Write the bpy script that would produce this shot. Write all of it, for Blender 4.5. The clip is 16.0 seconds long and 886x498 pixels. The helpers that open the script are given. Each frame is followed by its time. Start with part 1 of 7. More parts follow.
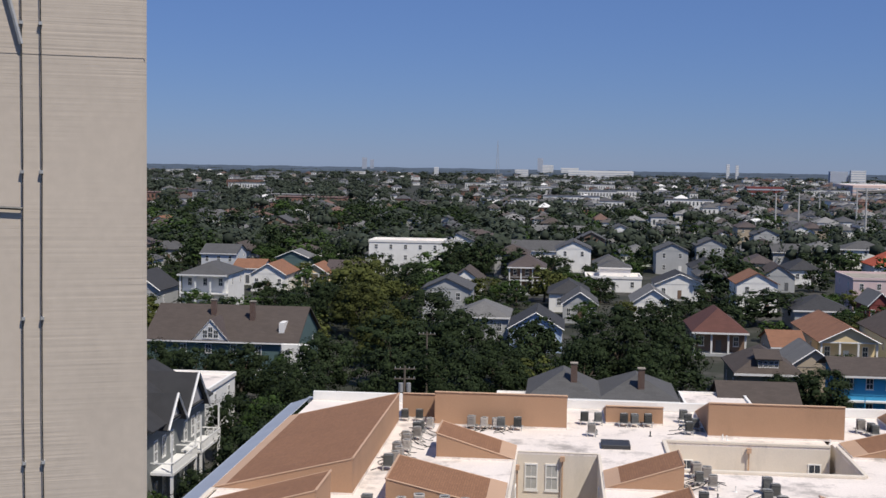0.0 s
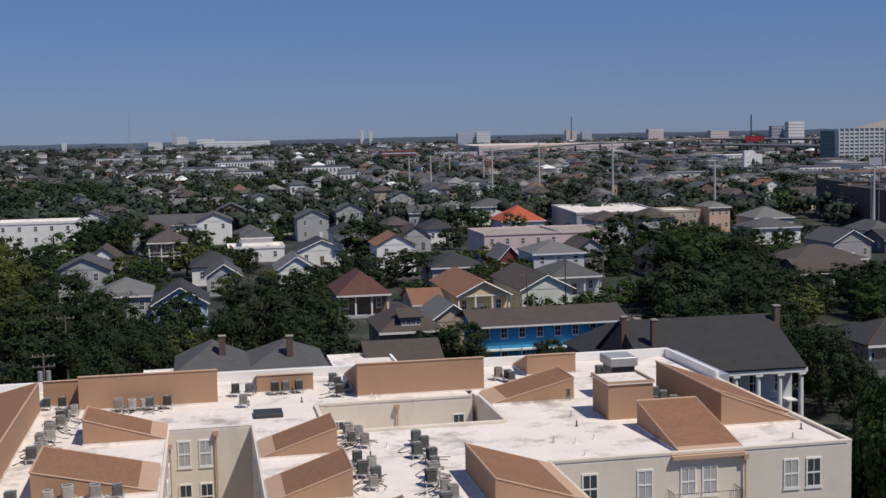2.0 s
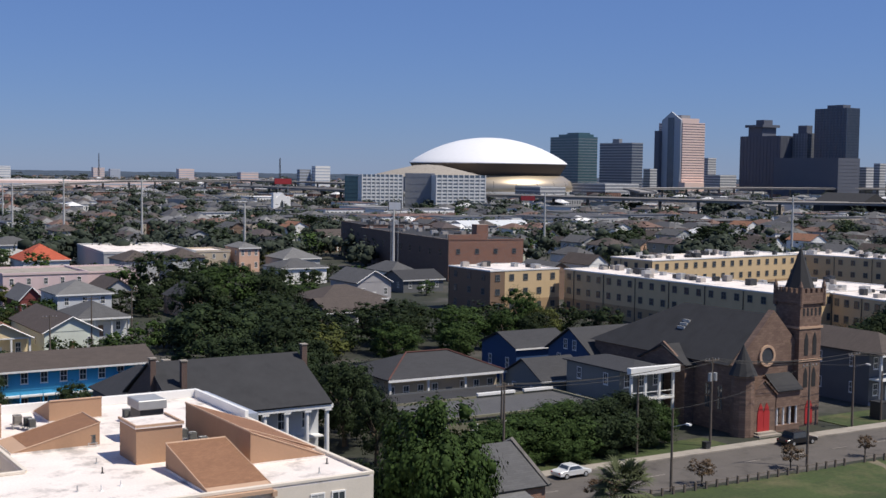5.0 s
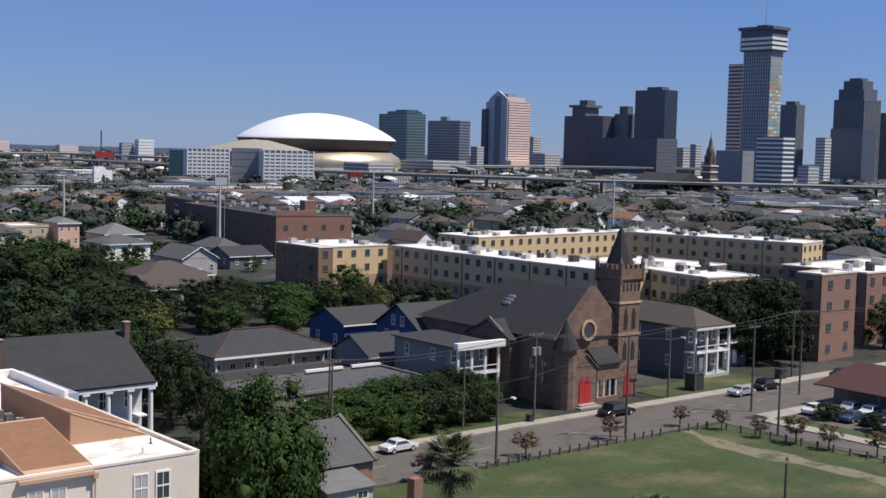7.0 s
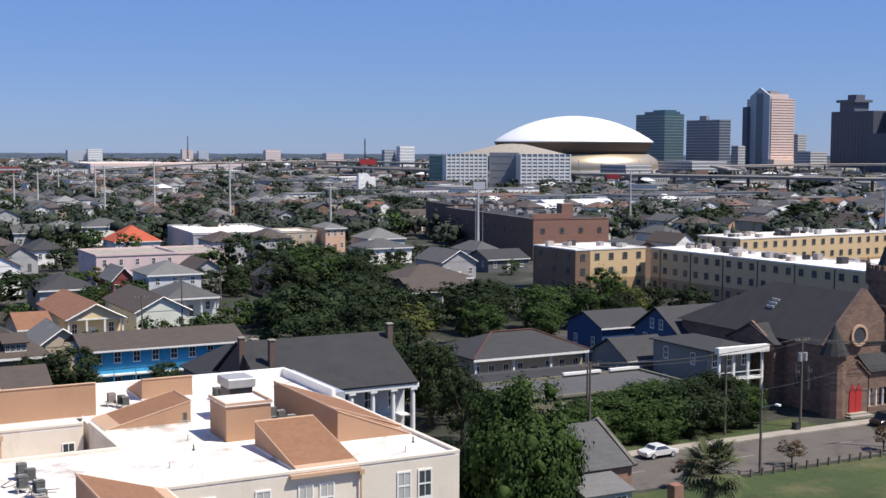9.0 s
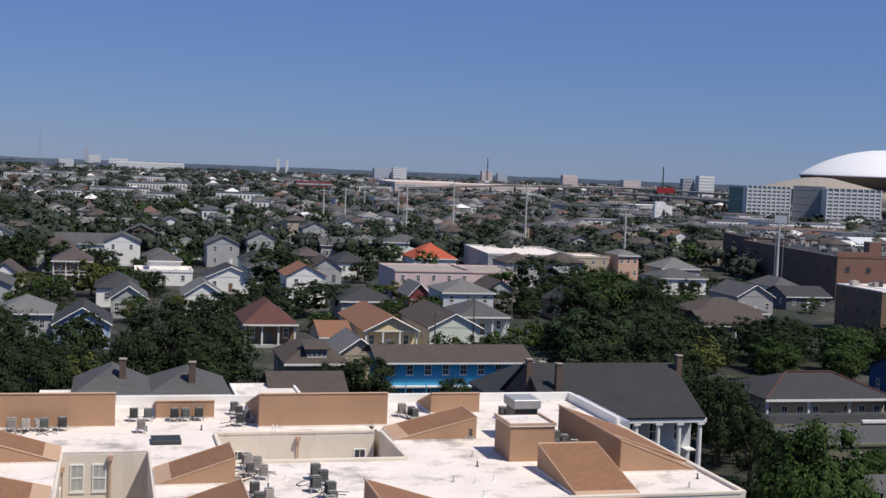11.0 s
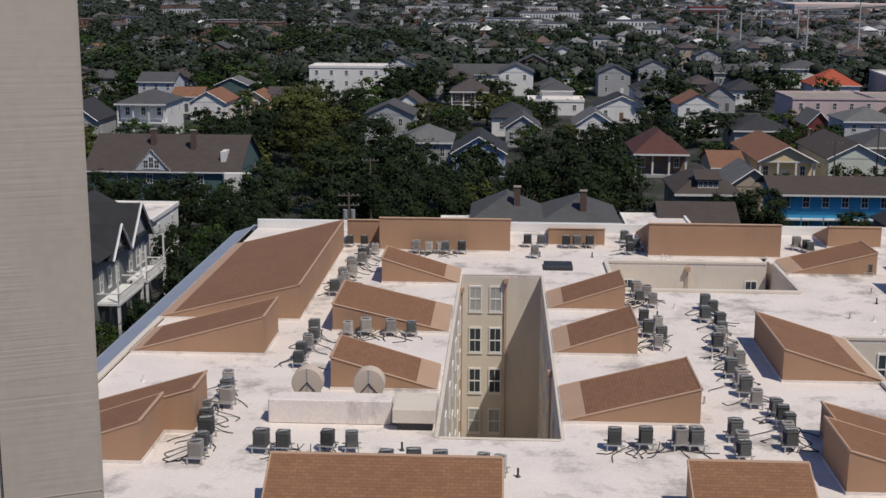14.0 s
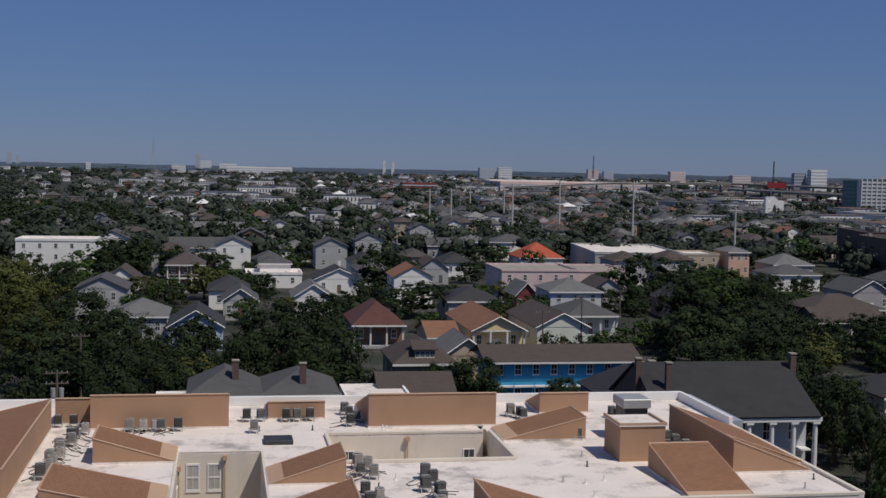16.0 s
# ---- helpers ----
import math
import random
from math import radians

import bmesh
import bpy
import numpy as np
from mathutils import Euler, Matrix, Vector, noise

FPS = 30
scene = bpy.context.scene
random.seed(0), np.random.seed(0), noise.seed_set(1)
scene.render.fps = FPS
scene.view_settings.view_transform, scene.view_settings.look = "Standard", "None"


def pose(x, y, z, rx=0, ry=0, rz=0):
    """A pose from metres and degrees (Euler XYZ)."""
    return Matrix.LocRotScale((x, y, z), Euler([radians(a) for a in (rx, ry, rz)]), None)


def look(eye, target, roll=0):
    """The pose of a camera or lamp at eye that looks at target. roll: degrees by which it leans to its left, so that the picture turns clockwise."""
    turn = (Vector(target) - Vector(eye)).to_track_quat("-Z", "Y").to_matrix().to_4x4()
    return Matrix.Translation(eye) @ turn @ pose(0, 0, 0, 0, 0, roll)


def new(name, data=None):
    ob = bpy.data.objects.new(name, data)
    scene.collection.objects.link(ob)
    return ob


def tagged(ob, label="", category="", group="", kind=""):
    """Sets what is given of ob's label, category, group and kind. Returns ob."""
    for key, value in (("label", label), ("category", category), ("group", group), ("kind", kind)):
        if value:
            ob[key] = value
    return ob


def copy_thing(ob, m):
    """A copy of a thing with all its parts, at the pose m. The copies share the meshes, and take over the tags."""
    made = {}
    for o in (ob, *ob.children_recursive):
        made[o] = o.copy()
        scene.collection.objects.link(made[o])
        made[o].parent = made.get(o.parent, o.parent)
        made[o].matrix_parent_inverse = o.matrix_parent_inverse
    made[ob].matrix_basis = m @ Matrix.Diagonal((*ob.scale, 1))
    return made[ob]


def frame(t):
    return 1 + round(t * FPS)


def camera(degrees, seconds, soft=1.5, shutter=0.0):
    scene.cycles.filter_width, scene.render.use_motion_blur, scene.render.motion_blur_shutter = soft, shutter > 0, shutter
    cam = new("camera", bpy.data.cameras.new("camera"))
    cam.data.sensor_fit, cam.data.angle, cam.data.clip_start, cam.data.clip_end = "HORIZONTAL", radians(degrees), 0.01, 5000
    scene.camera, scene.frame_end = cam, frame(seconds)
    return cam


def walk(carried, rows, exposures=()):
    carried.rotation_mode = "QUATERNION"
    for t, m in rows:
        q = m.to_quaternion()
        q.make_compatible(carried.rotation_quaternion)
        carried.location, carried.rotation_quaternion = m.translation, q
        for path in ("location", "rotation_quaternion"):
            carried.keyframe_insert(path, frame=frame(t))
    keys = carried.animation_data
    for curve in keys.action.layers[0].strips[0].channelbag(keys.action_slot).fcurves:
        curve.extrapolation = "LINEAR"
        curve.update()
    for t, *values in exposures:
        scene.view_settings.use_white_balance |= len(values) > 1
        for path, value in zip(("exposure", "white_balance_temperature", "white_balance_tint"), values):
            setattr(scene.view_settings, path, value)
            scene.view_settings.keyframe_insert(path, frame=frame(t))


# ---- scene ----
import itertools

cam = camera(39.1, 16.0)
EYE = (0.0, 0.0, 34.0)
# seconds, yaw, pitch, roll
ROWS = [
    (0.0, 5.50, -3.95, -0.90),
    (0.2, 3.88, -3.93, -0.94),
    (0.5, 0.82, -4.07, -0.35),
    (0.7, -1.26, -4.13, -0.08),
    (1.0, -4.33, -4.16, 0.12),
    (1.2, -5.73, -4.71, 0.85),
    (1.5, -4.75, -6.69, 1.38),
    (1.7, -7.69, -6.73, 1.21),
    (2.0, -11.05, -5.39, 1.16),
    (2.2, -13.24, -4.28, 0.66),
    (2.5, -16.65, -3.94, 0.82),
    (2.7, -18.79, -3.54, 0.75),
    (3.0, -21.69, -3.21, 0.17),
    (3.2, -23.37, -3.06, 0.00),
    (3.5, -24.94, -3.04, 0.12),
    (4.0, -27.74, -3.23, -0.27),
    (4.5, -29.93, -3.42, -0.39),
    (5.0, -32.29, -3.62, -0.75),
    (7.3, -40.59, -4.58, -1.55),
    (7.5, -40.89, -4.58, -1.62),
    (7.8, -41.74, -4.63, -1.69),
    (8.0, -41.14, -4.75, -1.54),
    (8.2, -38.32, -4.92, -1.21),
    (8.5, -35.13, -4.65, -1.26),
    (8.7, -33.33, -4.54, -1.21),
    (9.0, -28.43, -4.59, -0.20),
    (9.2, -25.97, -4.28, -0.80),
    (9.5, -24.33, -4.12, -0.90),
    (9.7, -22.78, -3.98, -0.90),
    (10.0, -20.30, -3.86, -0.57),
    (10.2, -18.96, -3.65, -0.68),
    (12.3, -9.38, -5.71, -1.73),
    (12.5, -8.54, -6.74, -1.03),
    (12.7, -7.55, -8.79, -1.25),
    (13.0, -4.53, -10.61, -0.81),
    (13.2, -3.15, -10.21, -0.75),
    (13.5, -0.82, -11.23, -0.38),
    (13.7, 0.96, -11.79, -0.32),
    (14.0, 2.79, -11.92, -0.29),
    (14.2, 1.99, -9.92, -0.71),
    (14.5, 1.80, -8.25, -0.64),
    (14.7, 1.29, -7.21, -0.88),
    (15.0, -1.85, -6.08, -1.51),
    (15.2, -3.44, -5.66, -1.33),
    (15.5, -5.92, -4.50, -1.67),
    (15.7, -7.60, -4.02, -1.56),
    (16.0, -10.04, -3.86, -1.15),
]
walk(cam, [(t, pose(*EYE, 90 + pitch, roll, yaw)) for t, yaw, pitch, roll in ROWS],
     [(0.0, -0.1), (1.5, -0.1), (2.0, -0.32), (2.5, -0.32), (3.5, -0.3), (5.0, 0.05), (7.5, 0.25), (8.5, 0.38), (9.5, 0.45), (10.0, 0.24), (12.5, -0.3), (13.5, -0.58), (14.0, -0.6), (14.5, -0.66), (15.0, -0.66), (16.0, -0.66)])

# ---- light ----
SUN = Vector((0.43, -0.45, 1.0)).normalized()
world = bpy.data.worlds.new("world")
scene.world = world
world.use_nodes = True
sky = world.node_tree.nodes.new("ShaderNodeTexSky")
sky.sky_type = "NISHITA"
sky.sun_disc = False
sky.sun_elevation = math.asin(SUN.z)
sky.sun_rotation = math.atan2(SUN.x, SUN.y)
sky.altitude, sky.air_density, sky.dust_density, sky.ozone_density = 0, 1.0, 0.0, 4.0
back = world.node_tree.nodes["Background"]
back.inputs["Strength"].default_value = 0.050
tone = world.node_tree.nodes.new("ShaderNodeMix")
tone.data_type, tone.blend_type = "RGBA", "MULTIPLY"
tone.inputs["Factor"].default_value = 1.0
tone.inputs["B"].default_value = (0.74, 0.93, 1.57, 1)
world.node_tree.links.new(sky.outputs[0], tone.inputs["A"])
even = world.node_tree.nodes.new("ShaderNodeMix")
even.data_type = "RGBA"
even.inputs["Factor"].default_value = 0.38
even.inputs["B"].default_value = (3.0, 5.2, 10.3, 1)
world.node_tree.links.new(tone.outputs["Result"], even.inputs["A"])
world.node_tree.links.new(even.outputs["Result"], back.inputs["Color"])
sun = new("sun", bpy.data.lights.new("sun", "SUN"))
sun.data.energy, sun.data.angle, sun.data.color = 4.7, radians(0.5), (1.0, 0.93, 0.83)
sun.matrix_world = look((0, 0, 200), Vector((0, 0, 200)) - SUN)

# ---- materials ----
def mat(name, rgb, rough=0.8, scale=1.0, var=0.15, bump=0.2, metal=0.0, rand=0.0, island=0.0, stain=0.0):
    """Base colour with grain at two scales, optional variation per object or per island, streaky stains, fine relief."""
    m = bpy.data.materials.new(name)
    m.use_nodes = True
    n, l = m.node_tree.nodes, m.node_tree.links
    b = n["Principled BSDF"]
    b.inputs["Roughness"].default_value, b.inputs["Metallic"].default_value = rough, metal
    co = n.new("ShaderNodeTexCoord")
    fine, wide = n.new("ShaderNodeTexNoise"), n.new("ShaderNodeTexNoise")
    fine.inputs["Scale"].default_value, wide.inputs["Scale"].default_value = 9 * scale, 0.45 * scale
    fine.inputs["Detail"].default_value, wide.inputs["Detail"].default_value = 4, 5
    for t in (fine, wide):
        l.new(co.outputs["Object"], t.inputs["Vector"])
    add = n.new("ShaderNodeMath"); add.operation = "ADD"
    l.new(fine.outputs["Fac"], add.inputs[0]); l.new(wide.outputs["Fac"], add.inputs[1])
    val = n.new("ShaderNodeMapRange")
    val.inputs["From Min"].default_value, val.inputs["From Max"].default_value = 0.6, 1.4
    val.inputs["To Min"].default_value, val.inputs["To Max"].default_value = 1 - var, 1 + var
    l.new(add.outputs[0], val.inputs["Value"])
    last = val.outputs[0]
    for amount, node, out in ((rand, "ShaderNodeObjectInfo", "Random"), (island, "ShaderNodeNewGeometry", "Random Per Island")):
        if amount:
            src, mr, mu = n.new(node), n.new("ShaderNodeMapRange"), n.new("ShaderNodeMath")
            mr.inputs["To Min"].default_value, mr.inputs["To Max"].default_value = 1 - amount, 1 + amount
            mu.operation = "MULTIPLY"
            l.new(src.outputs[out], mr.inputs["Value"]); l.new(last, mu.inputs[0]); l.new(mr.outputs[0], mu.inputs[1])
            last = mu.outputs[0]
    if stain:
        st, mr, mu, mp = n.new("ShaderNodeTexNoise"), n.new("ShaderNodeMapRange"), n.new("ShaderNodeMath"), n.new("ShaderNodeMapping")
        mp.inputs["Scale"].default_value = (1.0, 1.0, 0.35)
        st.inputs["Scale"].default_value, st.inputs["Detail"].default_value, st.inputs["Roughness"].default_value = 0.35, 8, 0.7
        mr.inputs["From Min"].default_value, mr.inputs["From Max"].default_value = 0.52, 0.68
        mr.inputs["To Min"].default_value, mr.inputs["To Max"].default_value = 1.0, 1 - stain
        mu.operation = "MULTIPLY"
        l.new(co.outputs["Object"], mp.inputs["Vector"]); l.new(mp.outputs[0], st.inputs["Vector"])
        l.new(st.outputs["Fac"], mr.inputs["Value"]); l.new(last, mu.inputs[0]); l.new(mr.outputs[0], mu.inputs[1])
        last = mu.outputs[0]
    mix = n.new("ShaderNodeVectorMath"); mix.operation = "SCALE"
    mix.inputs[0].default_value = rgb
    l.new(last, mix.inputs["Scale"]); l.new(mix.outputs[0], b.inputs["Base Color"])
    if bump:
        bp = n.new("ShaderNodeBump")
        bp.inputs["Strength"].default_value, bp.inputs["Distance"].default_value = bump, 0.02
        l.new(fine.outputs["Fac"], bp.inputs["Height"]); l.new(bp.outputs[0], b.inputs["Normal"])
    return m


def tiled(name, rgb, rgb2, joint, w, h, axes, rough=0.85, gap=0.012, bump=0.5):
    """Courses of shingles or bricks; axes says which two of the object's axes run along and across the courses."""
    m = mat(name, rgb, rough, 1.0, 0.12, 0)
    n, l = m.node_tree.nodes, m.node_tree.links
    b = n["Principled BSDF"]
    co, sp, cb = n.new("ShaderNodeTexCoord"), n.new("ShaderNodeSeparateXYZ"), n.new("ShaderNodeCombineXYZ")
    l.new(co.outputs["Object"], sp.inputs[0])
    if axes == "walls":
        ad = n.new("ShaderNodeMath"); ad.operation = "ADD"
        l.new(sp.outputs["X"], ad.inputs[0]); l.new(sp.outputs["Y"], ad.inputs[1])
        l.new(ad.outputs[0], cb.inputs["X"]); l.new(sp.outputs["Z"], cb.inputs["Y"])
    else:
        l.new(sp.outputs[axes[0].upper()], cb.inputs["X"]); l.new(sp.outputs[axes[1].upper()], cb.inputs["Y"])
    br = n.new("ShaderNodeTexBrick")
    br.inputs["Scale"].default_value = 1.0
    br.inputs["Brick Width"].default_value, br.inputs["Row Height"].default_value, br.inputs["Mortar Size"].default_value = w, h, gap
    br.inputs["Color1"].default_value, br.inputs["Color2"].default_value, br.inputs["Mortar"].default_value = (*rgb, 1), (*rgb2, 1), (*joint, 1)
    l.new(cb.outputs[0], br.inputs["Vector"])
    sc = [x for x in n if x.type == "VECT_MATH"][0]
    keep = sc.inputs["Scale"].links[0].from_socket
    l.new(br.outputs["Color"], sc.inputs[0])
    l.new(keep, sc.inputs["Scale"])
    bp = n.new("ShaderNodeBump"); bp.invert = True
    bp.inputs["Strength"].default_value, bp.inputs["Distance"].default_value = bump, 0.02
    l.new(br.outputs["Fac"], bp.inputs["Height"]); l.new(bp.outputs[0], b.inputs["Normal"])
    return m


def glass(name, rgb, rough=0.08):
    m = mat(name, rgb, rough, 0.3, 0.2, 0)
    m.node_tree.nodes["Principled BSDF"].inputs["Specular IOR Level"].default_value = 0.8
    return m


STUCCO = mat("cream_stucco", (0.69, 0.62, 0.525), 0.9, 1, 0.06, 0.3, stain=0.12)
TAN = mat("brown_stucco", (0.405, 0.245, 0.15), 0.9, 1, 0.07, 0.3, stain=0.1)
TRIM_TAN = mat("tan_flashing", (0.50, 0.33, 0.22), 0.7, 1, 0.08, 0.1)
MEMBRANE = mat("white_roof_membrane", (0.785, 0.71, 0.65), 0.75, 0.8, 0.13, 0.25, stain=0.5)
SHINGLE_X = tiled("brown_shingles_along_x", (0.285, 0.145, 0.076), (0.235, 0.116, 0.06), (0.18, 0.09, 0.048), 0.34, 0.15, "xy")
SHINGLE_Y = tiled("brown_shingles_along_y", (0.285, 0.145, 0.076), (0.235, 0.116, 0.06), (0.18, 0.09, 0.048), 0.34, 0.15, "yx")
METAL = mat("galvanised_metal", (0.45, 0.45, 0.44), 0.5, 2, 0.15, 0.1, metal=0.4)
EAVE = mat("blue_grey_metal_eave", (0.42, 0.45, 0.50), 0.45, 1, 0.12, 0.1, metal=0.3)
DARK = mat("dark_metal", (0.035, 0.037, 0.04), 0.5, 2, 0.3, 0.2)
BLACK = mat("black_rubber", (0.02, 0.02, 0.02), 0.7, 2, 0.3, 0.2)
AC_LIGHT = mat("beige_painted_metal", (0.36, 0.33, 0.30), 0.55, 3, 0.12, 0.2, rand=0.35)
AC_DARK = mat("dark_grey_painted_metal", (0.085, 0.088, 0.086), 0.55, 3, 0.15, 0.2, rand=0.5)
WHITE = mat("white_paint", (0.78, 0.77, 0.74), 0.6, 1, 0.06, 0.1)
PANE = glass("window_glass", (0.05, 0.06, 0.07))
BLIND = mat("window_blind", (0.42, 0.42, 0.40), 0.35, 2, 0.15, 0.1)
ASPHALT = mat("asphalt", (0.105, 0.092, 0.08), 0.9, 0.6, 0.2, 0.4, stain=0.42)
PAVE = mat("concrete_pavement", (0.32, 0.285, 0.24), 0.9, 0.8, 0.16, 0.3, stain=0.35)
LAWN = mat("mown_grass", (0.040, 0.060, 0.014), 0.95, 0.25, 0.35, 0.8, stain=0.2)


def dry_patches(m, rgb, scale, lo, hi):
    """Worn, dry patches of another colour in a ground material."""
    n, l = m.node_tree.nodes, m.node_tree.links
    co, ns, mr, mx = n.new("ShaderNodeTexCoord"), n.new("ShaderNodeTexNoise"), n.new("ShaderNodeMapRange"), n.new("ShaderNodeMix")
    ns.inputs["Scale"].default_value, ns.inputs["Detail"].default_value, ns.inputs["Roughness"].default_value = scale, 9, 0.65
    mr.inputs["From Min"].default_value, mr.inputs["From Max"].default_value = lo, hi
    mx.data_type = "RGBA"
    sc = [x for x in n if x.type == "VECT_MATH"][0]
    mx.inputs["A"].default_value, mx.inputs["B"].default_value = (*sc.inputs[0].default_value, 1), (*rgb, 1)
    l.new(co.outputs["Object"], ns.inputs["Vector"]); l.new(ns.outputs["Fac"], mr.inputs["Value"])
    l.new(mr.outputs[0], mx.inputs["Factor"]); l.new(mx.outputs["Result"], sc.inputs[0])


dry_patches(LAWN, (0.12, 0.105, 0.048), 0.09, 0.50, 0.70)
SOIL = mat("bare_earth_path", (0.17, 0.145, 0.095), 0.95, 0.6, 0.25, 0.6)
dry_patches(SOIL, (0.055, 0.07, 0.022), 0.35, 0.5, 0.62)
GROUND = mat("ground_cover", (0.024, 0.027, 0.016), 0.95, 0.06, 0.45, 0.5)
dry_patches(GROUND, (0.065, 0.06, 0.052), 0.05, 0.5, 0.62)
BARK = mat("bark", (0.09, 0.07, 0.05), 0.95, 2, 0.3, 0.6)
WOODPOLE = mat("weathered_pole_wood", (0.13, 0.105, 0.085), 0.9, 2, 0.25, 0.4)
BRICK = tiled("red_brown_brick", (0.30, 0.13, 0.078), (0.23, 0.098, 0.06), (0.30, 0.25, 0.21), 0.23, 0.075, "walls")
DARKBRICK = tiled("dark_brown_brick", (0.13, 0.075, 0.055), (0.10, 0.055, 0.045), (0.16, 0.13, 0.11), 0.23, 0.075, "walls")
STONE = tiled("brown_rough_stone", (0.225, 0.145, 0.105), (0.155, 0.095, 0.07), (0.13, 0.09, 0.07), 0.7, 0.32, "walls", gap=0.02, bump=0.9)
SLATE = mat("dark_slate_roof", (0.032, 0.032, 0.034), 0.92, 1.5, 0.22, 0.4, stain=0.2)
REDDOOR = mat("red_door_paint", (0.42, 0.03, 0.03), 0.5, 1, 0.08, 0.1)


def leaves(name, rgb, rgb2):
    m = mat(name, rgb, 0.7, 0.2, 0.25, 0, rand=0.2, island=0.25)
    n, l = m.node_tree.nodes, m.node_tree.links
    b = n["Principled BSDF"]
    geo, ramp = n.new("ShaderNodeNewGeometry"), n.new("ShaderNodeMix")
    ramp.data_type = "RGBA"
    ramp.inputs["A"].default_value, ramp.inputs["B"].default_value = (*rgb, 1), (*rgb2, 1)
    l.new(geo.outputs["Random Per Island"], ramp.inputs["Factor"])
    sc = [x for x in n if x.type == "VECT_MATH"][0]
    l.new(ramp.outputs["Result"], sc.inputs[0])
    b.inputs["Specular IOR Level"].default_value = 0.08
    return m


LEAF = leaves("dark_green_leaves", (0.017, 0.027, 0.012), (0.027, 0.040, 0.016))
LEAF_Y = leaves("yellow_green_leaves", (0.050, 0.060, 0.017), (0.074, 0.082, 0.024))
LEAF_B = leaves("bright_green_leaves", (0.025, 0.045, 0.012), (0.040, 0.066, 0.018))
# haze of distance is put into this leaf colour: paler and greyer
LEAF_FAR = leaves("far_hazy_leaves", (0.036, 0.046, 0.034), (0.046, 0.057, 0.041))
LEAF_R = leaves("dull_reddish_leaves", (0.085, 0.055, 0.038), (0.12, 0.085, 0.05))


# ---- building blocks ----
def box(bm, x0, x1, y0, y1, z0, z1):
    v = [bm.verts.new(p) for p in ((x0, y0, z0), (x1, y0, z0), (x1, y1, z0), (x0, y1, z0), (x0, y0, z1), (x1, y0, z1), (x1, y1, z1), (x0, y1, z1))]
    for f in ((3, 2, 1, 0), (4, 5, 6, 7), (0, 1, 5, 4), (1, 2, 6, 5), (2, 3, 7, 6), (3, 0, 4, 7)):
        bm.faces.new([v[i] for i in f])
    return v


def solid(bm, pts, faces):
    v = [bm.verts.new(p) for p in pts]
    for f in faces:
        bm.faces.new([v[i] for i in f])


def slab(bm, a, b, c, d, t):
    """A sloping plate over the quad a b c d (counter-clockwise from above), t thick."""
    n = (Vector(b) - Vector(a)).cross(Vector(d) - Vector(a)).normalized() * t
    top = [Vector(p) + n for p in (a, b, c, d)]
    solid(bm, [*map(Vector, (a, b, c, d)), *top], ((3, 2, 1, 0), (4, 5, 6, 7), (0, 1, 5, 4), (1, 2, 6, 5), (2, 3, 7, 6), (3, 0, 4, 7)))


def tube(bm, x, y, z0, z1, r0, r1=None, n=10, cap=True):
    r1 = r0 if r1 is None else r1
    a = [2 * math.pi * i / n for i in range(n)]
    lo = [bm.verts.new((x + r0 * math.cos(t), y + r0 * math.sin(t), z0)) for t in a]
    hi = [bm.verts.new((x + r1 * math.cos(t), y + r1 * math.sin(t), z1)) for t in a]
    for i in range(n):
        bm.faces.new((lo[i], lo[(i + 1) % n], hi[(i + 1) % n], hi[i]))
    if cap:
        bm.faces.new(hi), bm.faces.new(lo[::-1])


def rod(bm, p, q, r, n=6, r1=None):
    """A round bar from p to q."""
    p, q = Vector(p), Vector(q)
    m = (q - p).to_track_quat("Z", "Y").to_matrix()
    r1 = r if r1 is None else r1
    a = [2 * math.pi * i / n for i in range(n)]
    lo = [bm.verts.new(p + m @ Vector((r * math.cos(t), r * math.sin(t), 0))) for t in a]
    hi = [bm.verts.new(q + m @ Vector((r1 * math.cos(t), r1 * math.sin(t), 0))) for t in a]
    for i in range(n):
        bm.faces.new((lo[i], lo[(i + 1) % n], hi[(i + 1) % n], hi[i]))
    bm.faces.new(hi), bm.faces.new(lo[::-1])


def smooth_line(bm, pts, r, n=5):
    """One unbroken round line through the given points."""
    rings = []
    for i, p in enumerate(pts):
        m = (pts[min(i + 1, len(pts) - 1)] - pts[max(i - 1, 0)]).to_track_quat("Z", "Y").to_matrix()
        rings.append([bm.verts.new(p + m @ Vector((r * math.cos(6.2832 * k / n), r * math.sin(6.2832 * k / n), 0))) for k in range(n)])
    for a, b in zip(rings, rings[1:]):
        for k in range(n):
            bm.faces.new((a[k], a[(k + 1) % n], b[(k + 1) % n], b[k]))
    bm.faces.new(rings[-1]), bm.faces.new(rings[0][::-1])


# the street and what stands along it lie a little askew to the near building
STRAIGHT, ASKEW = Matrix.Identity(4), pose(0, 0, 0, 0, 0, -0.7)
LIE = [STRAIGHT]


def part(name, bm, material, parent=None, label="", bevel=0.0):
    if bevel:
        bmesh.ops.bevel(bm, geom=bm.edges[:], offset=bevel, segments=1, affect="EDGES")
    me = bpy.data.meshes.new(name)
    bm.to_mesh(me)
    bm.free()
    me.materials.append(material)
    ob = new(name, me)
    ob.parent = parent
    if parent is None:
        ob.matrix_world = LIE[0].copy()
    return tagged(ob, label)


def boxes(name, items, material, parent=None, label="", bevel=0.0):
    bm = bmesh.new()
    for it in items:
        box(bm, *it)
    return part(name, bm, material, parent, label, bevel)


def thing(name, m, label, category, group="", kind=""):
    ob = new(name)
    ob.matrix_world = LIE[0] @ m
    return tagged(ob, label, category, group, kind)


